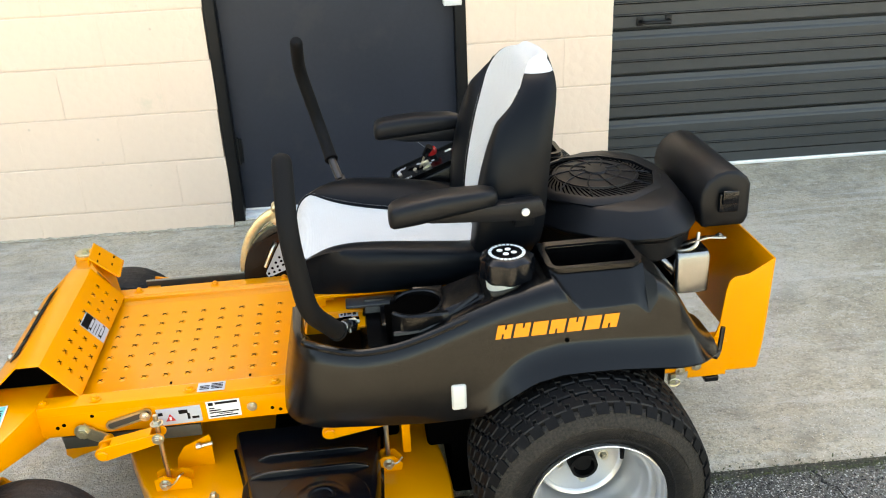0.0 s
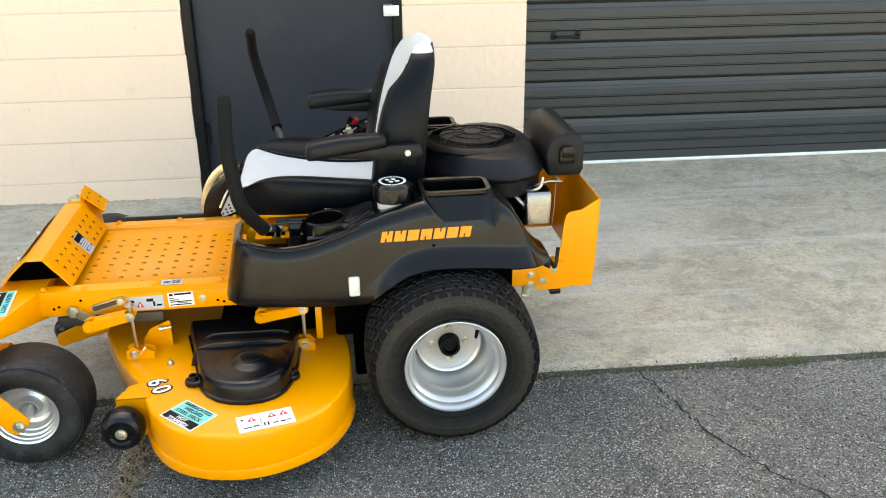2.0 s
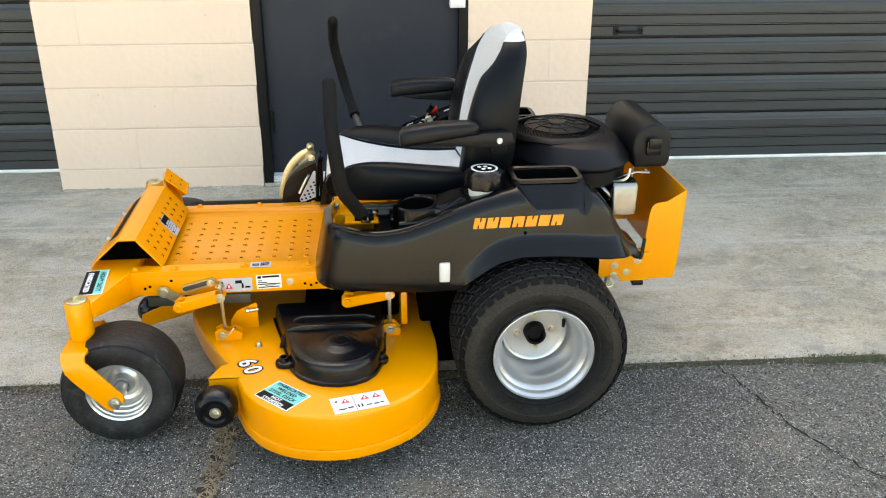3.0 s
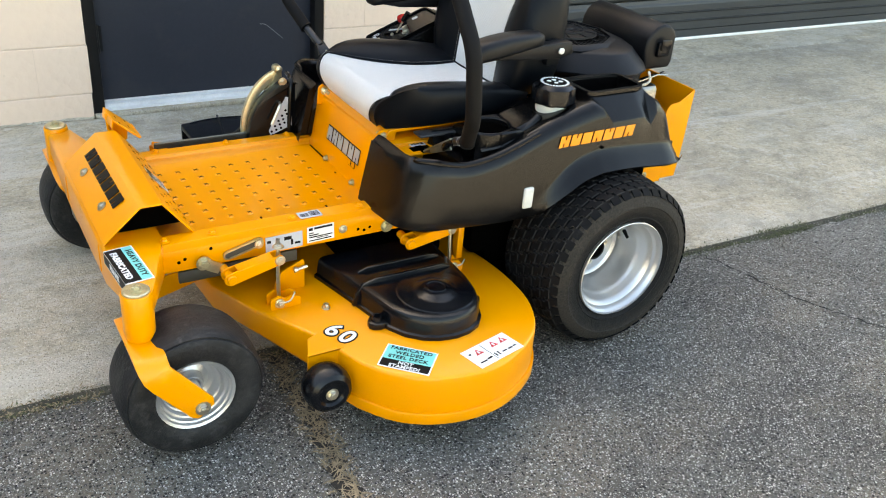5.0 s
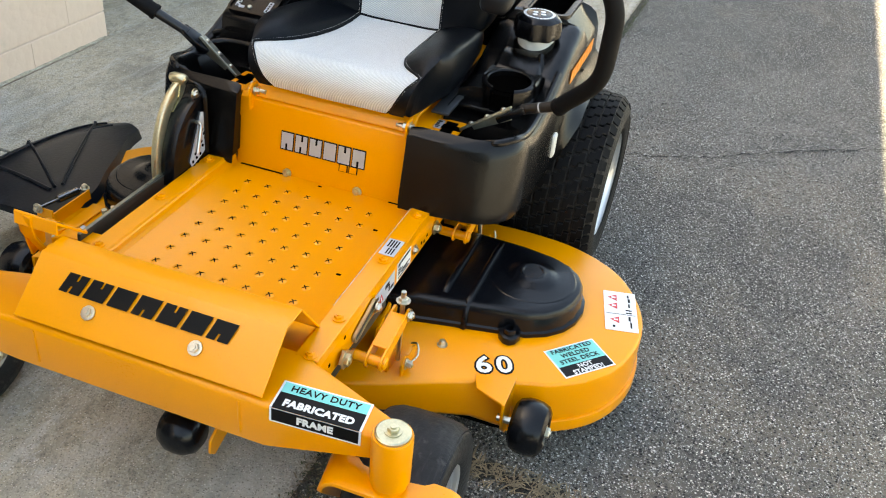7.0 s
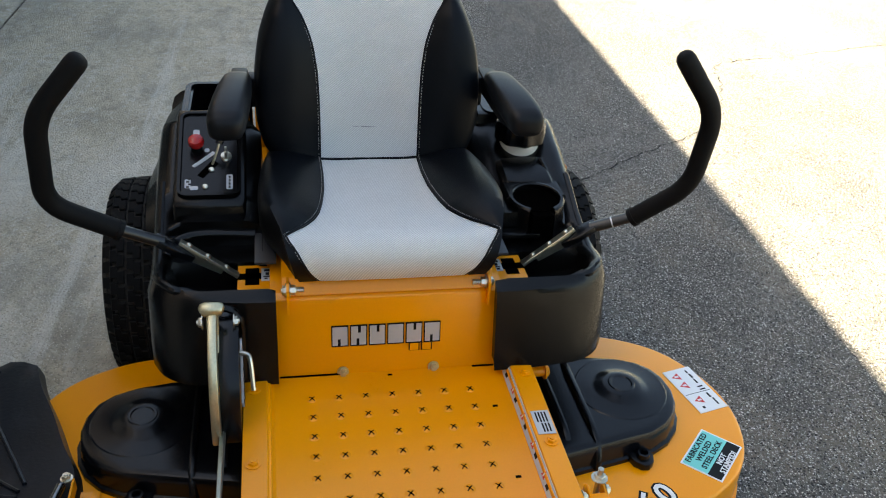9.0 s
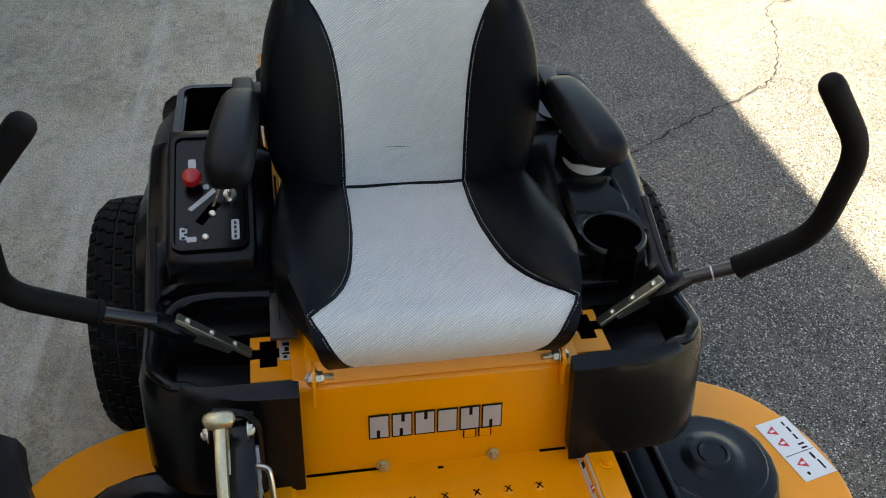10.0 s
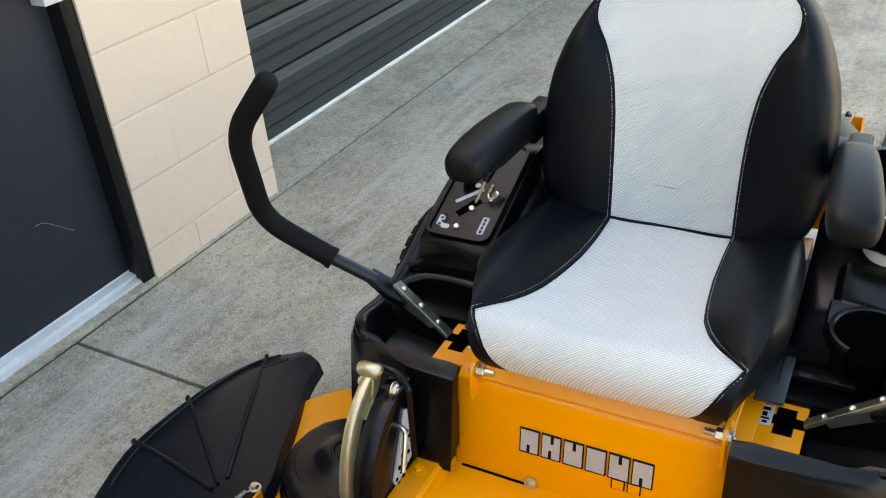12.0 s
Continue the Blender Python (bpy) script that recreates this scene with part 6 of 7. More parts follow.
part("scuff", ribbon([(-0.1632, 0.060, 0.7345), (-0.1617, 0.040, 0.7335), (-0.1606, 0.020, 0.7330), (-0.1604, -0.004, 0.7318), (-0.1606, -0.016, 0.7322)], [(0, 0, 0.0003), (0, 0, 0.0011), (0, 0, 0.0015), (0, 0, 0.0011), (0, 0, 0.0002)], 0.0008), GREYSCUFF, seat, "thin grey scuff on the cloth", 0)
split = int(len(sr) * 0.85)
part("back_side", loft(sr[:split + 1], closed=False), VINYL, seat, "black vinyl backrest side", 60)
part("back_side", loft(sl[:split + 1], closed=False), VINYL, seat, "black vinyl backrest side", 60)
capm = bmesh.new()
for rows in (sr[split:], sl[split:]):
    join(capm, loft(rows, closed=False))
crest = [[Vector(p).lerp(Vector(q), t) + Vector((0, 0, 0.010 * math.sin(math.pi * t))) for p, q in zip(mid[-1], rear[-1])] for t in np.linspace(0, 1, 6)]
for rows, e in ((sr, -1), (sl, 0)):
    edge = [Vector(c_[e]) for c_ in crest]
    n_ = len(rows[-1])
    inner = [edge[min(4, int(5 * i / (n_ - 1)))].lerp(edge[min(5, int(5 * i / (n_ - 1)) + 1)], (5 * i / (n_ - 1)) % 1.0) for i in range(n_)]
    join(capm, loft([[Vector(q) for q in rows[-1]], inner], closed=False))
part("back_top", join(capm, loft(crest, closed=False)), SILVER, seat, "silver cloth over the backrest top", 60)
part("back_shell", loft(rear, closed=False), VINYL, seat, smooth=60)
for ln in (seam_r[:34], seam_l[:34]):
    part("seam", stitches(ln), THREAD, seat, "pale stitched seam", 0)
    part("piping", tube([(x + 0.002, y * 0.98, z) for x, y, z in ln], 0.0022, 6), VINYL, seat)

for s in (-1, 1):
    rings = []
    for x, y, z, hw, hh in ((-0.424, 0.300, 0.826, 0.016, 0.010), (-0.421, 0.300, 0.827, 0.030, 0.019), (-0.412, 0.300, 0.830, 0.038, 0.025), (-0.39, 0.299, 0.834, 0.042, 0.027), (-0.35, 0.296, 0.838, 0.043, 0.028), (-0.30, 0.291, 0.843, 0.042, 0.027), (-0.24, 0.286, 0.846, 0.039, 0.024), (-0.19, 0.282, 0.848, 0.034, 0.021), (-0.165, 0.280, 0.847, 0.029, 0.017), (-0.157, 0.280, 0.846, 0.016, 0.010)):
        x, hw = -0.157 + (x + 0.157) * 0.88, hw * 0.90
        rings.append([(x, s * (y + hw * math.copysign(abs(math.cos(a)) ** 0.55, math.cos(a))), z + hh * math.copysign(abs(math.sin(a)) ** 0.75, math.sin(a))) for a in np.linspace(0, 2 * math.pi, 24, endpoint=False)])
    arm = part("armrest", loft(rings), SHROUD, seat, "black padded armrest", 50)
    part("arm_base", prism([(-0.37, 0.815), (-0.15, 0.832), (-0.06, 0.835), (-0.05, 0.80), (-0.10, 0.788), (-0.30, 0.800)], "y", *sorted((s * 0.262, s * 0.298)), 0.006), SHROUD, seat)
    part("plug", lathe([(0, s * 0.30), (0.009, s * 0.30), (0.009, s * 0.304), (0.007, s * 0.306), (0, s * 0.306)], (-0.098, 0, 0.812), "y", 16), POLY, seat, "white plastic plug")
    part("arm_bracket", box(-0.115, -0.07, *sorted((s * 0.225, s * 0.265)), 0.76, 0.83, 0.006), SHROUD, seat)

# engine
plan = [(-0.035, -0.10), (0.02, -0.175), (0.085, -0.225), (0.165, -0.262), (0.235, -0.265), (0.295, -0.235), (0.335, -0.18), (0.36, -0.10), (0.365, 0.0)]
plan = plan + [(x, -y) for x, y in plan[-2::-1]] + [(-0.045, 0.0)]
rings = []
for k, z in ((0.90, 0.632), (0.935, 0.640), (0.95, 0.684), (0.985, 0.694), (1.0, 0.698), (1.0, 0.703), (0.82, 0.749), (0.79, 0.753), (0.6, 0.760), (0.3, 0.763)):
    rings.append([(0.16 + (x - 0.16) * k, y * k, z) for x, y in plan])
eng = part("engine", loft(rings), SHROUD, mower, "black vertical-shaft engine behind the seat", 30)
GX, GY = 0.138, -0.008
dome = [(0.0, 0.782), (0.05, 0.780), (0.09, 0.775), (0.125, 0.768), (0.150, 0.758)]


def dome_z(r):
    return float(np.interp(r, [a for a, _ in dome], [z for _, z in dome]))


slats = lathe([(r, z) for r, z in dome] + [(0.152, 0.752)], (GX, GY, 0), seg=48)
for k in range(10):
    a = 2 * math.pi * k / 10 + 0.3
    join(slats, tube([(GX + r * math.cos(a + (r - 0.03) * 3.2), GY + r * math.sin(a + (r - 0.03) * 3.2), dome_z(r) + 0.001) for r in (0.030, 0.06, 0.09, 0.12, 0.150)], 0.0020, 6))
for r in (0.062, 0.100):
    join(slats, lathe([(r - 0.0022, dome_z(r) - 0.001), (r - 0.001, dome_z(r) + 0.003), (r + 0.001, dome_z(r) + 0.003), (r + 0.0022, dome_z(r) - 0.001)], (GX, GY, 0), seg=44, closed=True))
join(slats, lathe([(0.0, 0.786), (0.026, 0.785), (0.031, 0.780), (0.0, 0.778)], (GX, GY, 0), seg=28))
join(slats, lathe([(0.146, 0.752), (0.168, 0.750), (0.170, 0.756), (0.158, 0.766), (0.147, 0.768)], (GX, GY, 0), seg=10, closed=True))
grille = part("grille", slats, SHROUD, eng, "domed fan grille with swirling slots")
for k in range(60):
    a = 2 * math.pi * k / 60
    part("slot", ribbon([(GX + r * math.cos(a + (r - 0.10) * 9), GY + r * math.sin(a + (r - 0.10) * 9), dome_z(r) + 0.0006) for r in (0.106, 0.125, 0.144)], Vector((-math.sin(a), math.cos(a), 0)) * 0.0030, 0.0012), SHADEBLACK, grille, smooth=0)
ab = []
for y, k in ((-0.162, 0.96), (-0.156, 1.0), (0.0, 1.0), (0.16, 1.0), (0.166, 0.95)):
    pr_ = [(0.360, 0.67), (0.350, 0.735), (0.354, 0.762), (0.367, 0.786), (0.388, 0.803), (0.414, 0.810), (0.440, 0.806), (0.463, 0.791), (0.473, 0.773), (0.474, 0.69), (0.465, 0.67)]
    ab.append([(0.415 + (x - 0.415) * k, y, 0.735 + (z - 0.735) * k) for x, z in pr_])
part("air_cleaner", bevel(loft(ab), 0.006, 2, 40), SHROUD, eng, "black air cleaner housing")
part("clip", join(box(0.392, 0.440, -0.178, -0.163, 0.712, 0.760, 0.004), box(0.396, 0.436, -0.186, -0.176, 0.735, 0.770, 0.004)), GLOSSY, eng, "latch clip")
part("clip_plate", box(0.400, 0.432, -0.1880, -0.1862, 0.745, 0.768, 0.002), GLOSSY, eng)
part("engine_skirt", prism([(0.02, 0.64), (0.30, 0.64), (0.33, 0.60), (0.30, 0.52), (0.10, 0.50), (0.03, 0.55)], "y", -0.20, 0.20, 0.01), SHADEBLACK, eng)
part("muffler", loft([[(0.312 + hw * math.copysign(abs(math.cos(a)) ** 0.28, math.cos(a)), -0.205 + hd * math.copysign(abs(math.sin(a)) ** 0.28, math.sin(a)), z) for a in np.linspace(0, 2 * math.pi, 28, endpoint=False)] for hw, hd, z in ((0.030, 0.03, 0.538), (0.044, 0.040, 0.545), (0.044, 0.040, 0.634), (0.039, 0.034, 0.646), (0.02, 0.02, 0.650))]), CHROME, eng, "bright steel muffler")
bracket = part("muffler_bracket", join(ribbon([(0.285, -0.205, 0.652), (0.315, -0.222, 0.668), (0.345, -0.228, 0.678), (0.385, -0.232, 0.676)], (0.0, 0.013, -0.004), 0.004), hexbolt((0.374, -0.232, 0.680), (0, 0, 1), 0.0065, 0.005)), CHROME, eng, "bright zinc bracket over the muffler")
part("clamp", tube(spline([(0.255, -0.19, 0.645), (0.285, -0.232, 0.650), (0.315, -0.240, 0.664), (0.330, -0.215, 0.684)], 4), 0.0045, 8), ZINC, bracket)
part("elbow", tube(spline([(0.215, -0.19, 0.65), (0.245, -0.222, 0.625), (0.268, -0.225, 0.600), (0.280, -0.21, 0.580)], 4), 0.011, 12), CHROME, eng, "short steel exhaust elbow")

# rear guard: an open yellow box of bent plate
gs = [(0.372, 0.325), (0.488, 0.325), (0.495, 0.40), (0.500, 0.622), (0.445, 0.588), (0.410, 0.583), (0.398, 0.573), (0.392, 0.55), (0.384, 0.46), (0.372, 0.42)]
guard = part("rear_guard", prism(gs, "y", -0.262, -0.257, 0.001, 1), YELLOW, mower, "yellow bent steel engine guard")
part("side_plate", prism(gs, "y", 0.257, 0.262, 0.001, 1), YELLOW, guard)
part("rear_plate", prism([(0.488, 0.325), (0.496, 0.40), (0.502, 0.622), (0.507, 0.622), (0.501, 0.40), (0.493, 0.325)], "y", -0.257, 0.257, 0.001, 1), YELLOW, guard)
for s in (-1, 1):
    for x, z in ((0.285, 0.385), (0.285, 0.352), (0.325, 0.362), (0.36, 0.40)):
        part("bolt", hexbolt((x, s * 0.2835, z), (0, s, 0), 0.008, 0.007), ZINC, guard)
    part("corner_plate", prism([(0.305, 0.33), (0.40, 0.33), (0.40, 0.42), (0.305, 0.42)], "y", *sorted((s * 0.2824, s * 0.2832))), YELLOW, guard)
part("foot", box(0.35, 0.385, -0.285, -0.255, 0.312, 0.327, 0.003), GLOSSY, guard)
part("drain_tab", join(box(0.262, 0.275, -0.285, -0.265, 0.318, 0.345), tube([(0.27 + 0.014 * math.cos(a), -0.29, 0.325 + 0.010 * math.sin(a)) for a in np.linspace(0, 6.28, 14)], 0.0018, 5)), BRASSY, guard)
# Plain box for the transmission; its near-black colour carries the underbody shade.
part("transmission", box(-0.12, 0.16, -0.22, 0.22, 0.20, 0.36, 0.03), SHADEBLACK, mower)
part("axle_housing", tube([(0, -0.42, 0.2675), (0, 0.42, 0.2675)], 0.045, 16), OLIVE, mower)

# deck lift gear
def channel_arm(s, x0, z0, x1, z1):
    """A bent channel: a top strip between two cheeks with round ends, on a pivot sleeve."""
    n = Vector((-(z1 - z0), 0, x1 - x0)).normalized()
    t = Vector((x1 - x0, 0, z1 - z0)).normalized()
    a, b = Vector((x0, 0, z0)), Vector((x1, 0, z1))
    cheek = [a + 0.0175 * (math.cos(q) * n + math.sin(q) * -t) for q in np.linspace(-0.25, 3.3, 9)] + [b - 0.0135 * (math.cos(q) * n - math.sin(q) * t) for q in np.linspace(0, 2.8, 7)]
    bm = bmesh.new()
    for y in (0.317, 0.347):
        join(bm, prism([(p.x, p.z) for p in cheek], "y", *sorted((s * y, s * (y + 0.005))), 0.001, 1))
    e0, e1 = a + t * 0.022 + n * 0.0155, b - t * 0.014 + n * 0.0125
    join(bm, ribbon([e0 + Vector((0, s * 0.3345, 0)), e1 + Vector((0, s * 0.3345, 0))], (0, 0.0145, 0), 0.004))
    join(bm, tube([(x0, s * 0.285, z0), (x0, s * 0.350, z0)], 0.011, 14))
    join(bm, lathe([(0, s * 0.350), (0.0125, s * 0.350), (0.0125, s * 0.356), (0.010, s * 0.358), (0, s * 0.358)], (x0, 0, z0), "y", 16))
    return bm


for s in (-1, 1):
    a = part("lift_arm", channel_arm(s, -1.063, 0.336, -0.938, 0.364), YELLOW, mower)
    part("link", ribbon([(-1.118, s * 0.289, 0.370), (-1.095, s * 0.289, 0.350), (-1.070, s * 0.289, 0.336)], (0.009, 0, 0.011), 0.005), BRASSY, a, "zinc link")
    lk = frame_at((-1.010, s * 0.288, 0.380), (s * -0.096, 0, s * -0.026), (0, 0, 1))
    part("slotted_link", place(rim_frame(0.108, 0.024, 0.0118, 0.0045, -0.003, 0.003), lk), BRASSY, a, "slotted zinc link")
    part("slot", place(prism(rounded(0.100, 0.016, 0.0075), "z", -0.002, 0.001), lk), OLIVE, a)
    part("bolt", hexbolt((-1.113, s * 0.294, 0.364), (0, s, 0), 0.013, 0.010), BRASSY, a)
    part("bolt", hexbolt((-0.972, s * 0.296, 0.389), (0, s, 0), 0.008, 0.008), ZINC, a)
    part("bolt", hexbolt((-0.938, s * 0.353, 0.364), (0, s, 0), 0.009, 0.008), ZINC, a)
    part("rod", tube([(-0.938, s * 0.338, 0.418), (-0.938, s * 0.336, 0.30), (-0.936, s * 0.334, 0.24)], 0.0055, 8), ZINC, a)
    part("rod_nut", hexbolt((-0.938, s * 0.338, 0.395), (0, 0, 1), 0.010, 0.008), ZINC, a)
    clevis = bmesh.new()
    for o in (0.318, 0.350):
        join(clevis, prism([(-0.965, 0.222), (-0.885, 0.222), (-0.885, 0.245), (-0.905, 0.256), (-0.925, 0.250), (-0.945, 0.262), (-0.965, 0.252)], "y", *sorted((s * o, s * (o + 0.005)))))
    c = part("clevis", clevis, YELLOW, mower)
    part("bolt", hexbolt((-0.942, s * 0.356, 0.240), (0, s, 0), 0.009, 0.012), ZINC, c)
    part("clip", tube(spline([(-0.942, s * 0.362, 0.242), (-0.92, s * 0.372, 0.252), (-0.905, s * 0.365, 0.268), (-0.90, s * 0.35, 0.262)], 4), 0.0022, 6), ZINC, c)
    r = part("lift_arm", channel_arm(s, -0.562, 0.330, -0.430, 0.349), YELLOW, mower)
    part("bolt", hexbolt((-0.434, s * 0.351, 0.348), (0, s, 0), 0.009, 0.008), ZINC, r)
    part("bolt", hexbolt((-0.605, s * 0.284, 0.362), (0, s, 0), 0.012, 0.012), BRASSY, r)
    part("rod", tube([(-0.434, s * 0.338, 0.39), (-0.434, s * 0.345, 0.30), (-0.434, s * 0.352, 0.24)], 0.0055, 8), ZINC, r)
    c2 = part("clevis", join(prism([(-0.46, 0.222), (-0.405, 0.222), (-0.402, 0.240), (-0.42, 0.262), (-0.448, 0.262), (-0.465, 0.245)], "y", *sorted((s * 0.340, s * 0.345))), prism([(-0.46, 0.222), (-0.405, 0.222), (-0.402, 0.240), (-0.42, 0.262), (-0.448, 0.262), (-0.465, 0.245)], "y", *sorted((s * 0.368, s * 0.373)))), YELLOW, mower)
    part("bolt", hexbolt((-0.434, s * 0.374, 0.243), (0, s, 0), 0.009, 0.012), ZINC, c2)
    part("clip", tube(spline([(-0.434, s * 0.378, 0.245), (-0.415, s * 0.385, 0.252), (-0.402, s * 0.378, 0.262)], 4), 0.0022, 6), ZINC, c2)
    part("hanger", box(-0.398, -0.378, *sorted((s * 0.300, s * 0.330)), 0.235, 0.345, 0.003), YELLOW, mower)
    part("deck_bracket", prism([(-0.928, 0.222), (-0.842, 0.222), (-0.842, 0.300), (-0.846, 0.307), (-0.905, 0.281), (-0.925, 0.25)], "y", *sorted((s * 0.272, s * 0.277))), YELLOW, mower)
    part("deck_bolt", tube([(-0.875, s * 0.285, 0.284), (-0.866, s * 0.285, 0.285), (-0.862, s * 0.285, 0.285), (-0.838, s * 0.285, 0.289)], [0.0075, 0.0075, 0.0045, 0.0045], 8), ZINC, mower)
part("cross_bar", box(-1.17, -0.86, -0.272, -0.262, 0.305, 0.337, 0.002), OLIVE, mower, "dull steel bar under the footplate")
bar = part("linkage_bar", bevel(ribbon([(-1.07, 0.323, 0.400), (-0.70, 0.318, 0.400)], (0.0, -0.004, 0.030), 0.008), 0.001, 1, 40), OLIVE, mower, "dull steel linkage bar")
part("bar_edge", box(-1.07, -0.70, 0.3150, 0.3225, 0.4290, 0.4325, 0.001, 1), BARZINC, bar, "pale zinc strip along the top edge")
# Thin near-black sheet painting the shade below the footplate.
part("belly_plate", box(-1.16, -0.62, -0.22, 0.22, 0.335, 0.345), SHADEBLACK, mower)
part("height_pin", join(tube([(-0.958, 0.345, 0.30), (-0.958, 0.345, 0.42)], 0.006, 8), hexbolt((-0.958, 0.345, 0.38), (0, 0, 1), 0.012, 0.014)), ZINC, mower)

# labels on the near rail
hz, mats = sign_decal(0.100, 0.044, [(-0.020, -0.006, 0.013)], [(-0.046, -0.036, 0.004, 0.012), (0.0, 0.02, 0.004, 0.014), (0.018, 0.024, -0.012, 0.004), (0.028, 0.044, -0.012, -0.006)], GREYD)
rail_l = [o for o in mower.children if o.name.startswith("frame_rail")][0]
part("decal", place(hz, frame_at((-0.900, -0.2825, 0.374), (1, 0, 0.02), (0, 0, 1))), mats, rail_l, "grey warning label with a red triangle", 0)
hz, mats = sign_decal(0.076, 0.046, [], [(-0.033, -0.022, 0.012, 0.020), (-0.018, 0.033, 0.014, 0.020), (-0.033, -0.020, 0.003, 0.006), (-0.033, -0.006, -0.003, 0.0), (-0.033, 0.033, -0.009, -0.006), (-0.012, 0.020, -0.013, -0.011), (-0.033, 0.030, -0.019, -0.016)])
part("decal", place(hz, frame_at((-0.799, -0.2825, 0.380), (1, 0, 0.03), (0, 0, 1))), mats, rail_l, "white data label with printed lines", 0)

# deck lift pedal beside the foot rest
P0, P1, PW = Vector((-1.197, 0.340, 0.552)), Vector((-1.191, 0.250, 0.544)), Vector((0.070, -0.002, -0.060))
ped = part("lift_pedal", bevel(ribbon([P0 + PW / 2, P1 + PW / 2], PW / 2, 0.005), 0.001, 1, 40), YELLOW, mower, "yellow lift pedal with punched grip holes")
part("front_flange", bevel(ribbon([P0 + Vector((-0.001, 0, -0.013)), P1 + Vector((-0.001, 0, -0.011))], (0.002, 0, 0.013), 0.004), 0.001, 1, 40), YELLOW, ped)
part("pedal_arm", bevel(ribbon([P0 + Vector((0.002, -0.018, -0.005)), P0 + Vector((0.004, -0.020, -0.05)), Vector((-1.160, 0.318, 0.44)), Vector((-1.150, 0.312, 0.35))], Vector((0.004, 0.020, 0.0)), 0.006), 0.001, 1, 40), YELLOW, ped)
part("side_web", prism([(-1.196, 0.546), (-1.135, 0.495), (-1.140, 0.45), (-1.176, 0.44)], "y", 0.336, 0.341), YELLOW, ped)
pm = frame_at(P0.lerp(P1, 0.5) + PW / 2, P1 - P0, PW * -1)
flip = -1 if (pm.to_3x3() @ Vector((0, 0, 1))).z < 0 else 1
for k in range(4):
    part("grip_hole", place(box(-0.006, 0.006, -0.002, 0.002, 0, 0.0008), pm @ pose(-0.030 + 0.020 * k, 0.022 if k % 2 else -0.018, flip * 0.0028)), SHADEBLACK, ped, smooth=0)
for k in range(8):
    part("tooth", place(lathe([(0, 0.0), (0.005, 0.0), (0.003, 0.005), (0, 0.006)], seg=6), Matrix.Translation(P0.lerp(P1, (k + 0.5) / 8) + PW)), YELLOW, ped)
part("lift_bracket", bevel(join(ribbon([(-1.05, 0.285, 0.412), (-1.05, 0.36, 0.410), (-1.05, 0.392, 0.395), (-1.05, 0.398, 0.34)], (0.018, 0, 0), 0.006), prism([(-1.078, 0.29), (-1.02, 0.29), (-1.02, 0.40), (-1.06, 0.41)], "y", 0.385, 0.391)), 0.001, 1, 40), YELLOW, mower)
part("pivot_bolt", hexbolt((-1.05, 0.40, 0.315), (0, 1, 0), 0.013, 0.012), YELLOW, mower)

# parking brake on the far console
qa = [(-0.650 + 0.140 * math.cos(radians(a)), 0.425 + 0.160 * math.sin(radians(a))) for a in range(84, 196, 8)]
quad = part("brake_quadrant", prism([(-0.640, 0.39)] + [(-0.640, 0.585)] + qa, "y", 0.284, 0.318, 0.003), GLOSSY, mower, "black toothed brake quadrant")
dec = [(-0.672, 0.545), (-0.656, 0.538), (-0.654, 0.452), (-0.722, 0.425), (-0.728, 0.44)]
part("plate_face", prism(dec, "y", 0.2805, 0.2838), GREYD, quad, "pale perforated plate")
for i in range(7):
    for j in range(3):
        x, z = -0.720 + i * 0.0115 + j * 0.004, 0.432 + i * 0.016 + (-j) * 0.012 + 0.006
        if x < -0.658 and z < 0.545:
            part("plate_hole", lathe([(0, 0), (0.004, 0), (0.004, 0.001), (0, 0.001)], (x, 0.2795, z), "y", 8), SHADEBLACK, quad, smooth=0)
arc = [(-0.655 + 0.135 * math.cos(radians(a)), 0.327, 0.425 + 0.185 * math.sin(radians(a))) for a in range(96, 188, 8)]
sds = [(0.014 * math.cos(radians(a)), 0, 0.014 * math.sin(radians(a))) for a in range(96, 188, 8)]
lever = part("brake_lever", bevel(ribbon(arc, sds, 0.016), 0.003, 2, 40), BRASSY, mower, "yellow zinc plated brake lever")
part("grip", join(tube([(-0.682, 0.308, 0.619), (-0.682, 0.310, 0.620), (-0.682, 0.315, 0.6205), (-0.682, 0.340, 0.6205), (-0.682, 0.346, 0.620), (-0.682, 0.348, 0.619)], [0.006, 0.0105, 0.013, 0.013, 0.0105, 0.006], 20), ribbon([(-0.68, 0.327, 0.615), (-0.69, 0.327, 0.585), (-0.715, 0.327, 0.565)], (0.012, 0, 0.006), 0.02)), BRASSY, lever)
part("bolt", hexbolt((-0.678, 0.292, 0.590), (0, -1, 0), 0.009, 0.008), ZINC, lever)
part("bolt", hexbolt((-0.678, 0.345, 0.590), (0, 1, 0), 0.009, 0.008), ZINC, lever)
part("release_pin", tube(spline([(-0.690, 0.29, 0.528), (-0.694, 0.272, 0.526), (-0.702, 0.266, 0.515), (-0.726, 0.262, 0.468)], 4), 0.0045, 8), ZINC, quad, "bent steel pin")

# discharge chute on the far side
IN = [(-0.312, 0.760, 0.222), (-0.40, 0.733, 0.236), (-0.50, 0.690, 0.245), (-0.60, 0.652, 0.250), (-0.705, 0.612, 0.252), (-0.838, 0.625, 0.248)]
MID = [(-0.300, 0.790, 0.226), (-0.405, 0.845, 0.236), (-0.52, 0.862, 0.244), (-0.64, 0.865, 0.250), (-0.75, 0.865, 0.252), (-0.848, 0.84, 0.250)]
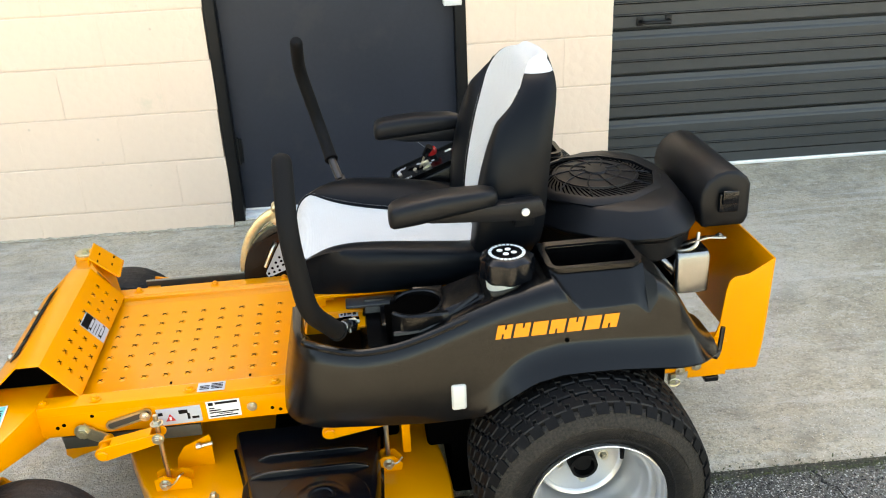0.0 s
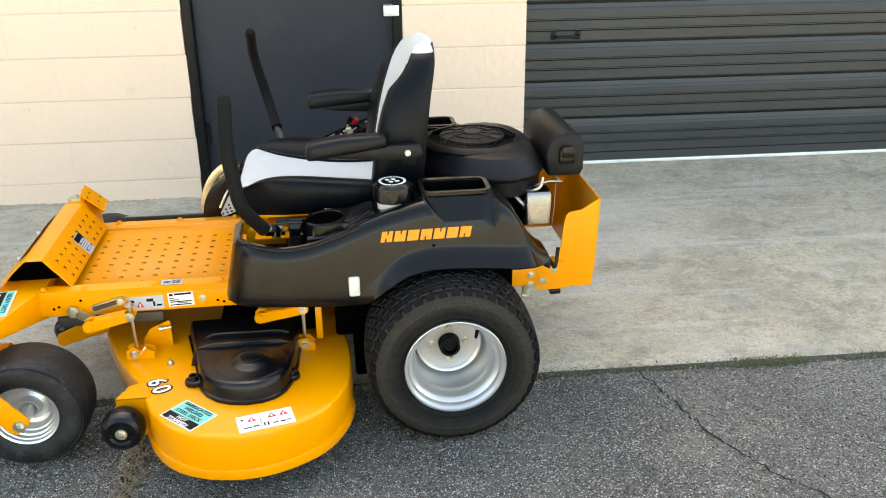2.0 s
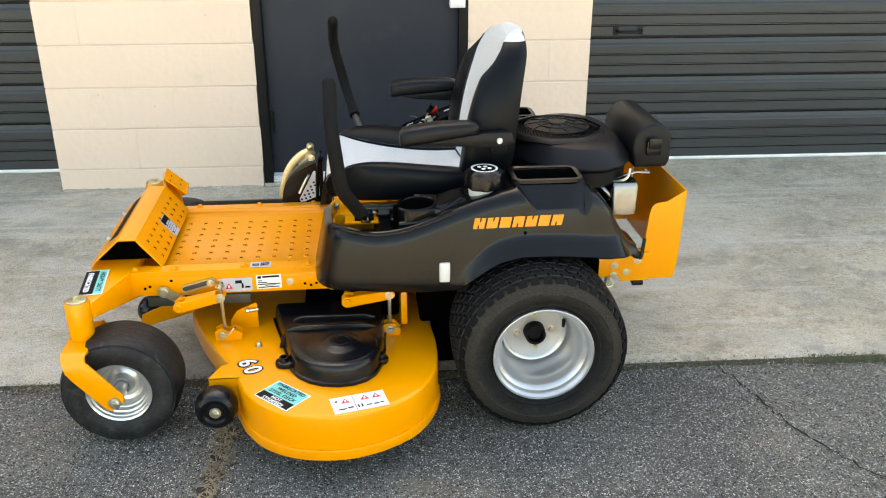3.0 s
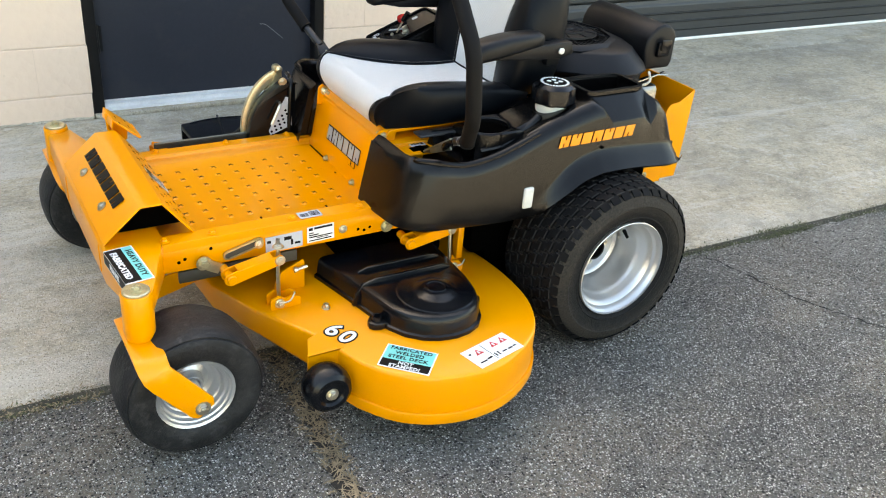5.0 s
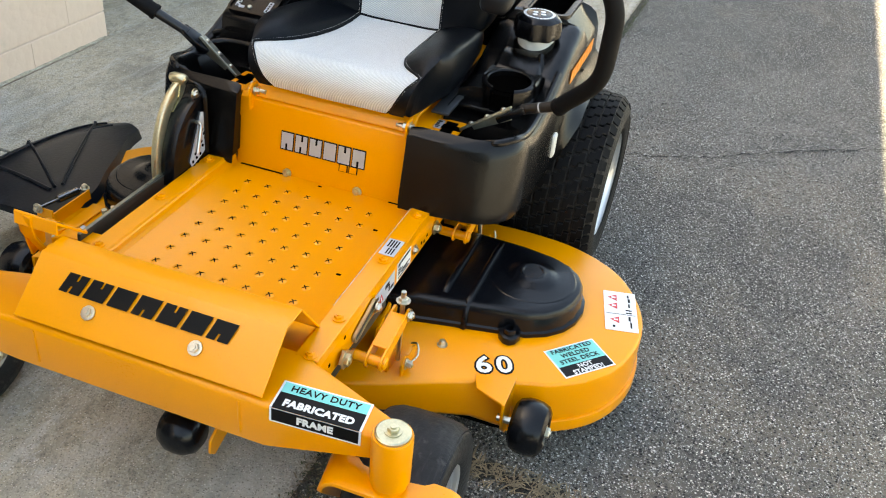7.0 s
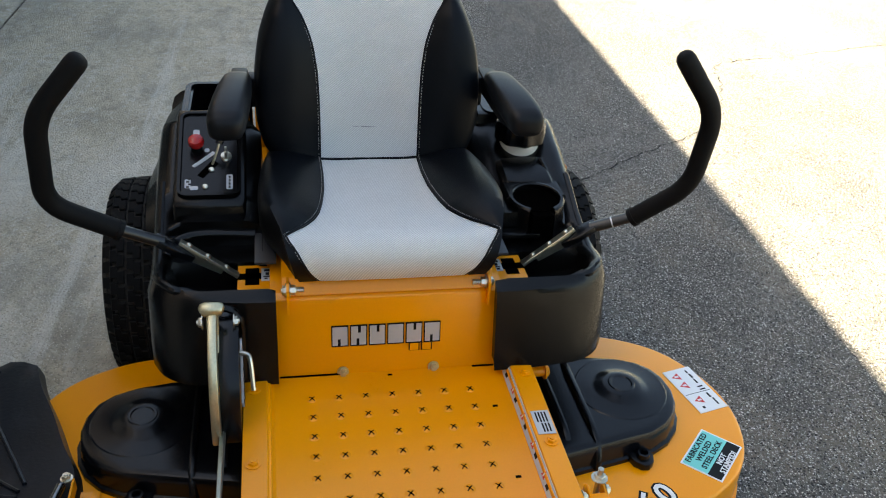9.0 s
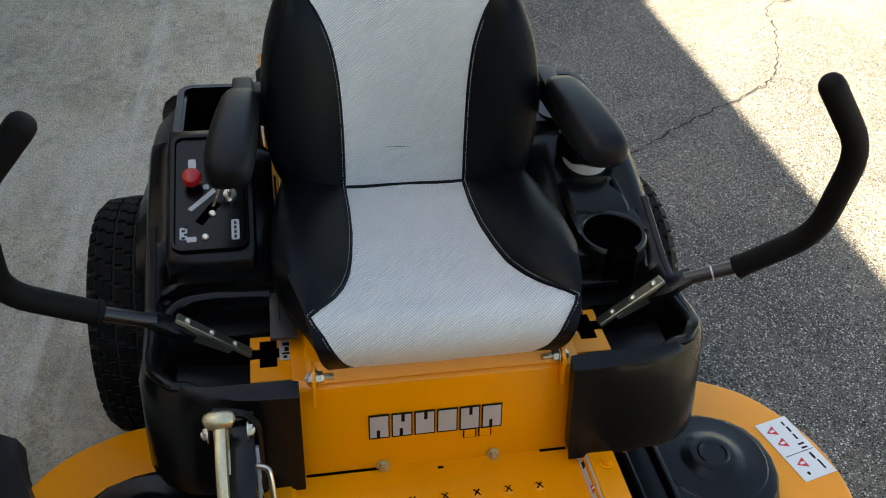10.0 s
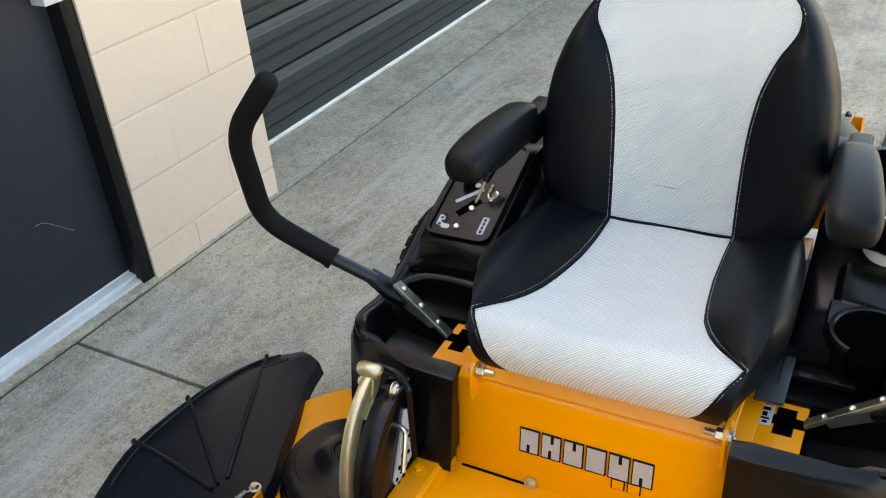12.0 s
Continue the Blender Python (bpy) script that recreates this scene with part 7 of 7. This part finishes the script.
OUT = [(-0.290, 0.822, 0.220), (-0.365, 0.903, 0.222), (-0.47, 0.946, 0.224), (-0.60, 0.965, 0.228), (-0.72, 0.962, 0.234), (-0.838, 0.925, 0.238)]
i_, m_, o_ = ([q + Vector((0.006, -0.007, 0)) for q in spline(k, 4)] for k in (IN, MID, OUT))
rings = []
for a, b, c in zip(i_, m_, o_):
    d = (c - b).normalized()
    low = c + Vector((d.x, d.y, 0)) * 0.012
    rings.append([a + Vector((-0.004, -0.012, -0.026)), a, b, c, c + Vector((d.x, d.y, 0)) * 0.010 + Vector((0, 0, -0.010)), Vector((low.x, low.y, 0.085)), Vector((low.x, low.y, 0.085)) - Vector((d.x, d.y, 0)) * 0.012, c - Vector((d.x, d.y, 0)) * 0.012 + Vector((0, 0, -0.02)), b + Vector((0, 0, -0.014))])
RUBMAT = material("chute_rubber", (0.0062, 0.0080, 0.0110), 0.34, vary=0.3, big=7, fine=120, bump=0.25, dist=0.002, second=(0.014, 0.016, 0.020), amount=0.2, patch=14, spec=0.20)
streaks(RUBMAT, (9, 30, 9), (0.024, 0.027, 0.033), 0.56, 0.72, 0.6)
chute = part("discharge_chute", loft(rings), RUBMAT, mower, "black moulded rubber discharge chute with ribs", 40)
foot = Vector((-0.742, 0.672, 0.258))
for k in (3, 10, 15):
    b, c = m_[k], o_[k]
    d = (c - b).normalized()
    root = foot.lerp(c, 0.10)
    pts = [root, foot.lerp(c, 0.45) + Vector((0, 0, 0.009)), foot.lerp(c, 0.75) + Vector((0, 0, 0.010)), c + Vector((0, 0, 0.003)), c + Vector((d.x, d.y, 0)) * 0.014 + Vector((0, 0, -0.010))]
    rib = part("rib", tube(spline(pts, 3), 0.0042, 8), RUBMAT, chute)
    part("rib_stub", tube([c + Vector((0, 0, 0.004)), c + Vector((0, 0, 0.009))], [0.005, 0.004], 8), RUBMAT, rib)
for t, u in ((0.93, 0), (0.72, 3)):
    pts = [i_[k].lerp(o_[k], t) + Vector((0, 0, 0.004)) for k in range(2, len(i_) - 1)]
    part("scuff", tube(pts, 0.003, 5), RUBMAT, chute)
hb = part("chute_hinge", join(ribbon([(-0.775, 0.560, 0.226), (-0.775, 0.595, 0.228), (-0.775, 0.602, 0.236), (-0.775, 0.603, 0.268)], (0.065, 0, 0), 0.004), ribbon([(-0.84, 0.605, 0.262), (-0.84, 0.65, 0.262)], (0.002, 0, 0.012), 0.004)), YELLOW, mower, "yellow chute hinge bracket")
part("spring", join(tube([(-0.845, 0.640, 0.276), (-0.72, 0.620, 0.268)], 0.004, 8), tube([(-0.79, 0.631, 0.273), (-0.73, 0.622, 0.269)], 0.010, 12)), CHROME, hb, "bright hinge spring and rod")
part("bolt", hexbolt((-0.845, 0.640, 0.276), (-1, 0, 0), 0.009, 0.01), ZINC, hb)
part("bolt", hexbolt((-0.71, 0.615, 0.268), (0, 0, 1), 0.008, 0.01), ZINC, hb)
# Added near-black block: paints the deep shade between deck and wheels.
part("drive_guard", prism([(-0.338, 0.228), (-0.338, 0.355), (-0.05, 0.355), (-0.05, 0.08), (-0.283, 0.08), (-0.283, 0.228)], "y", -0.31, 0.31, 0.01), SHADEBLACK, mower, "near-black block added for the shade under the frame")
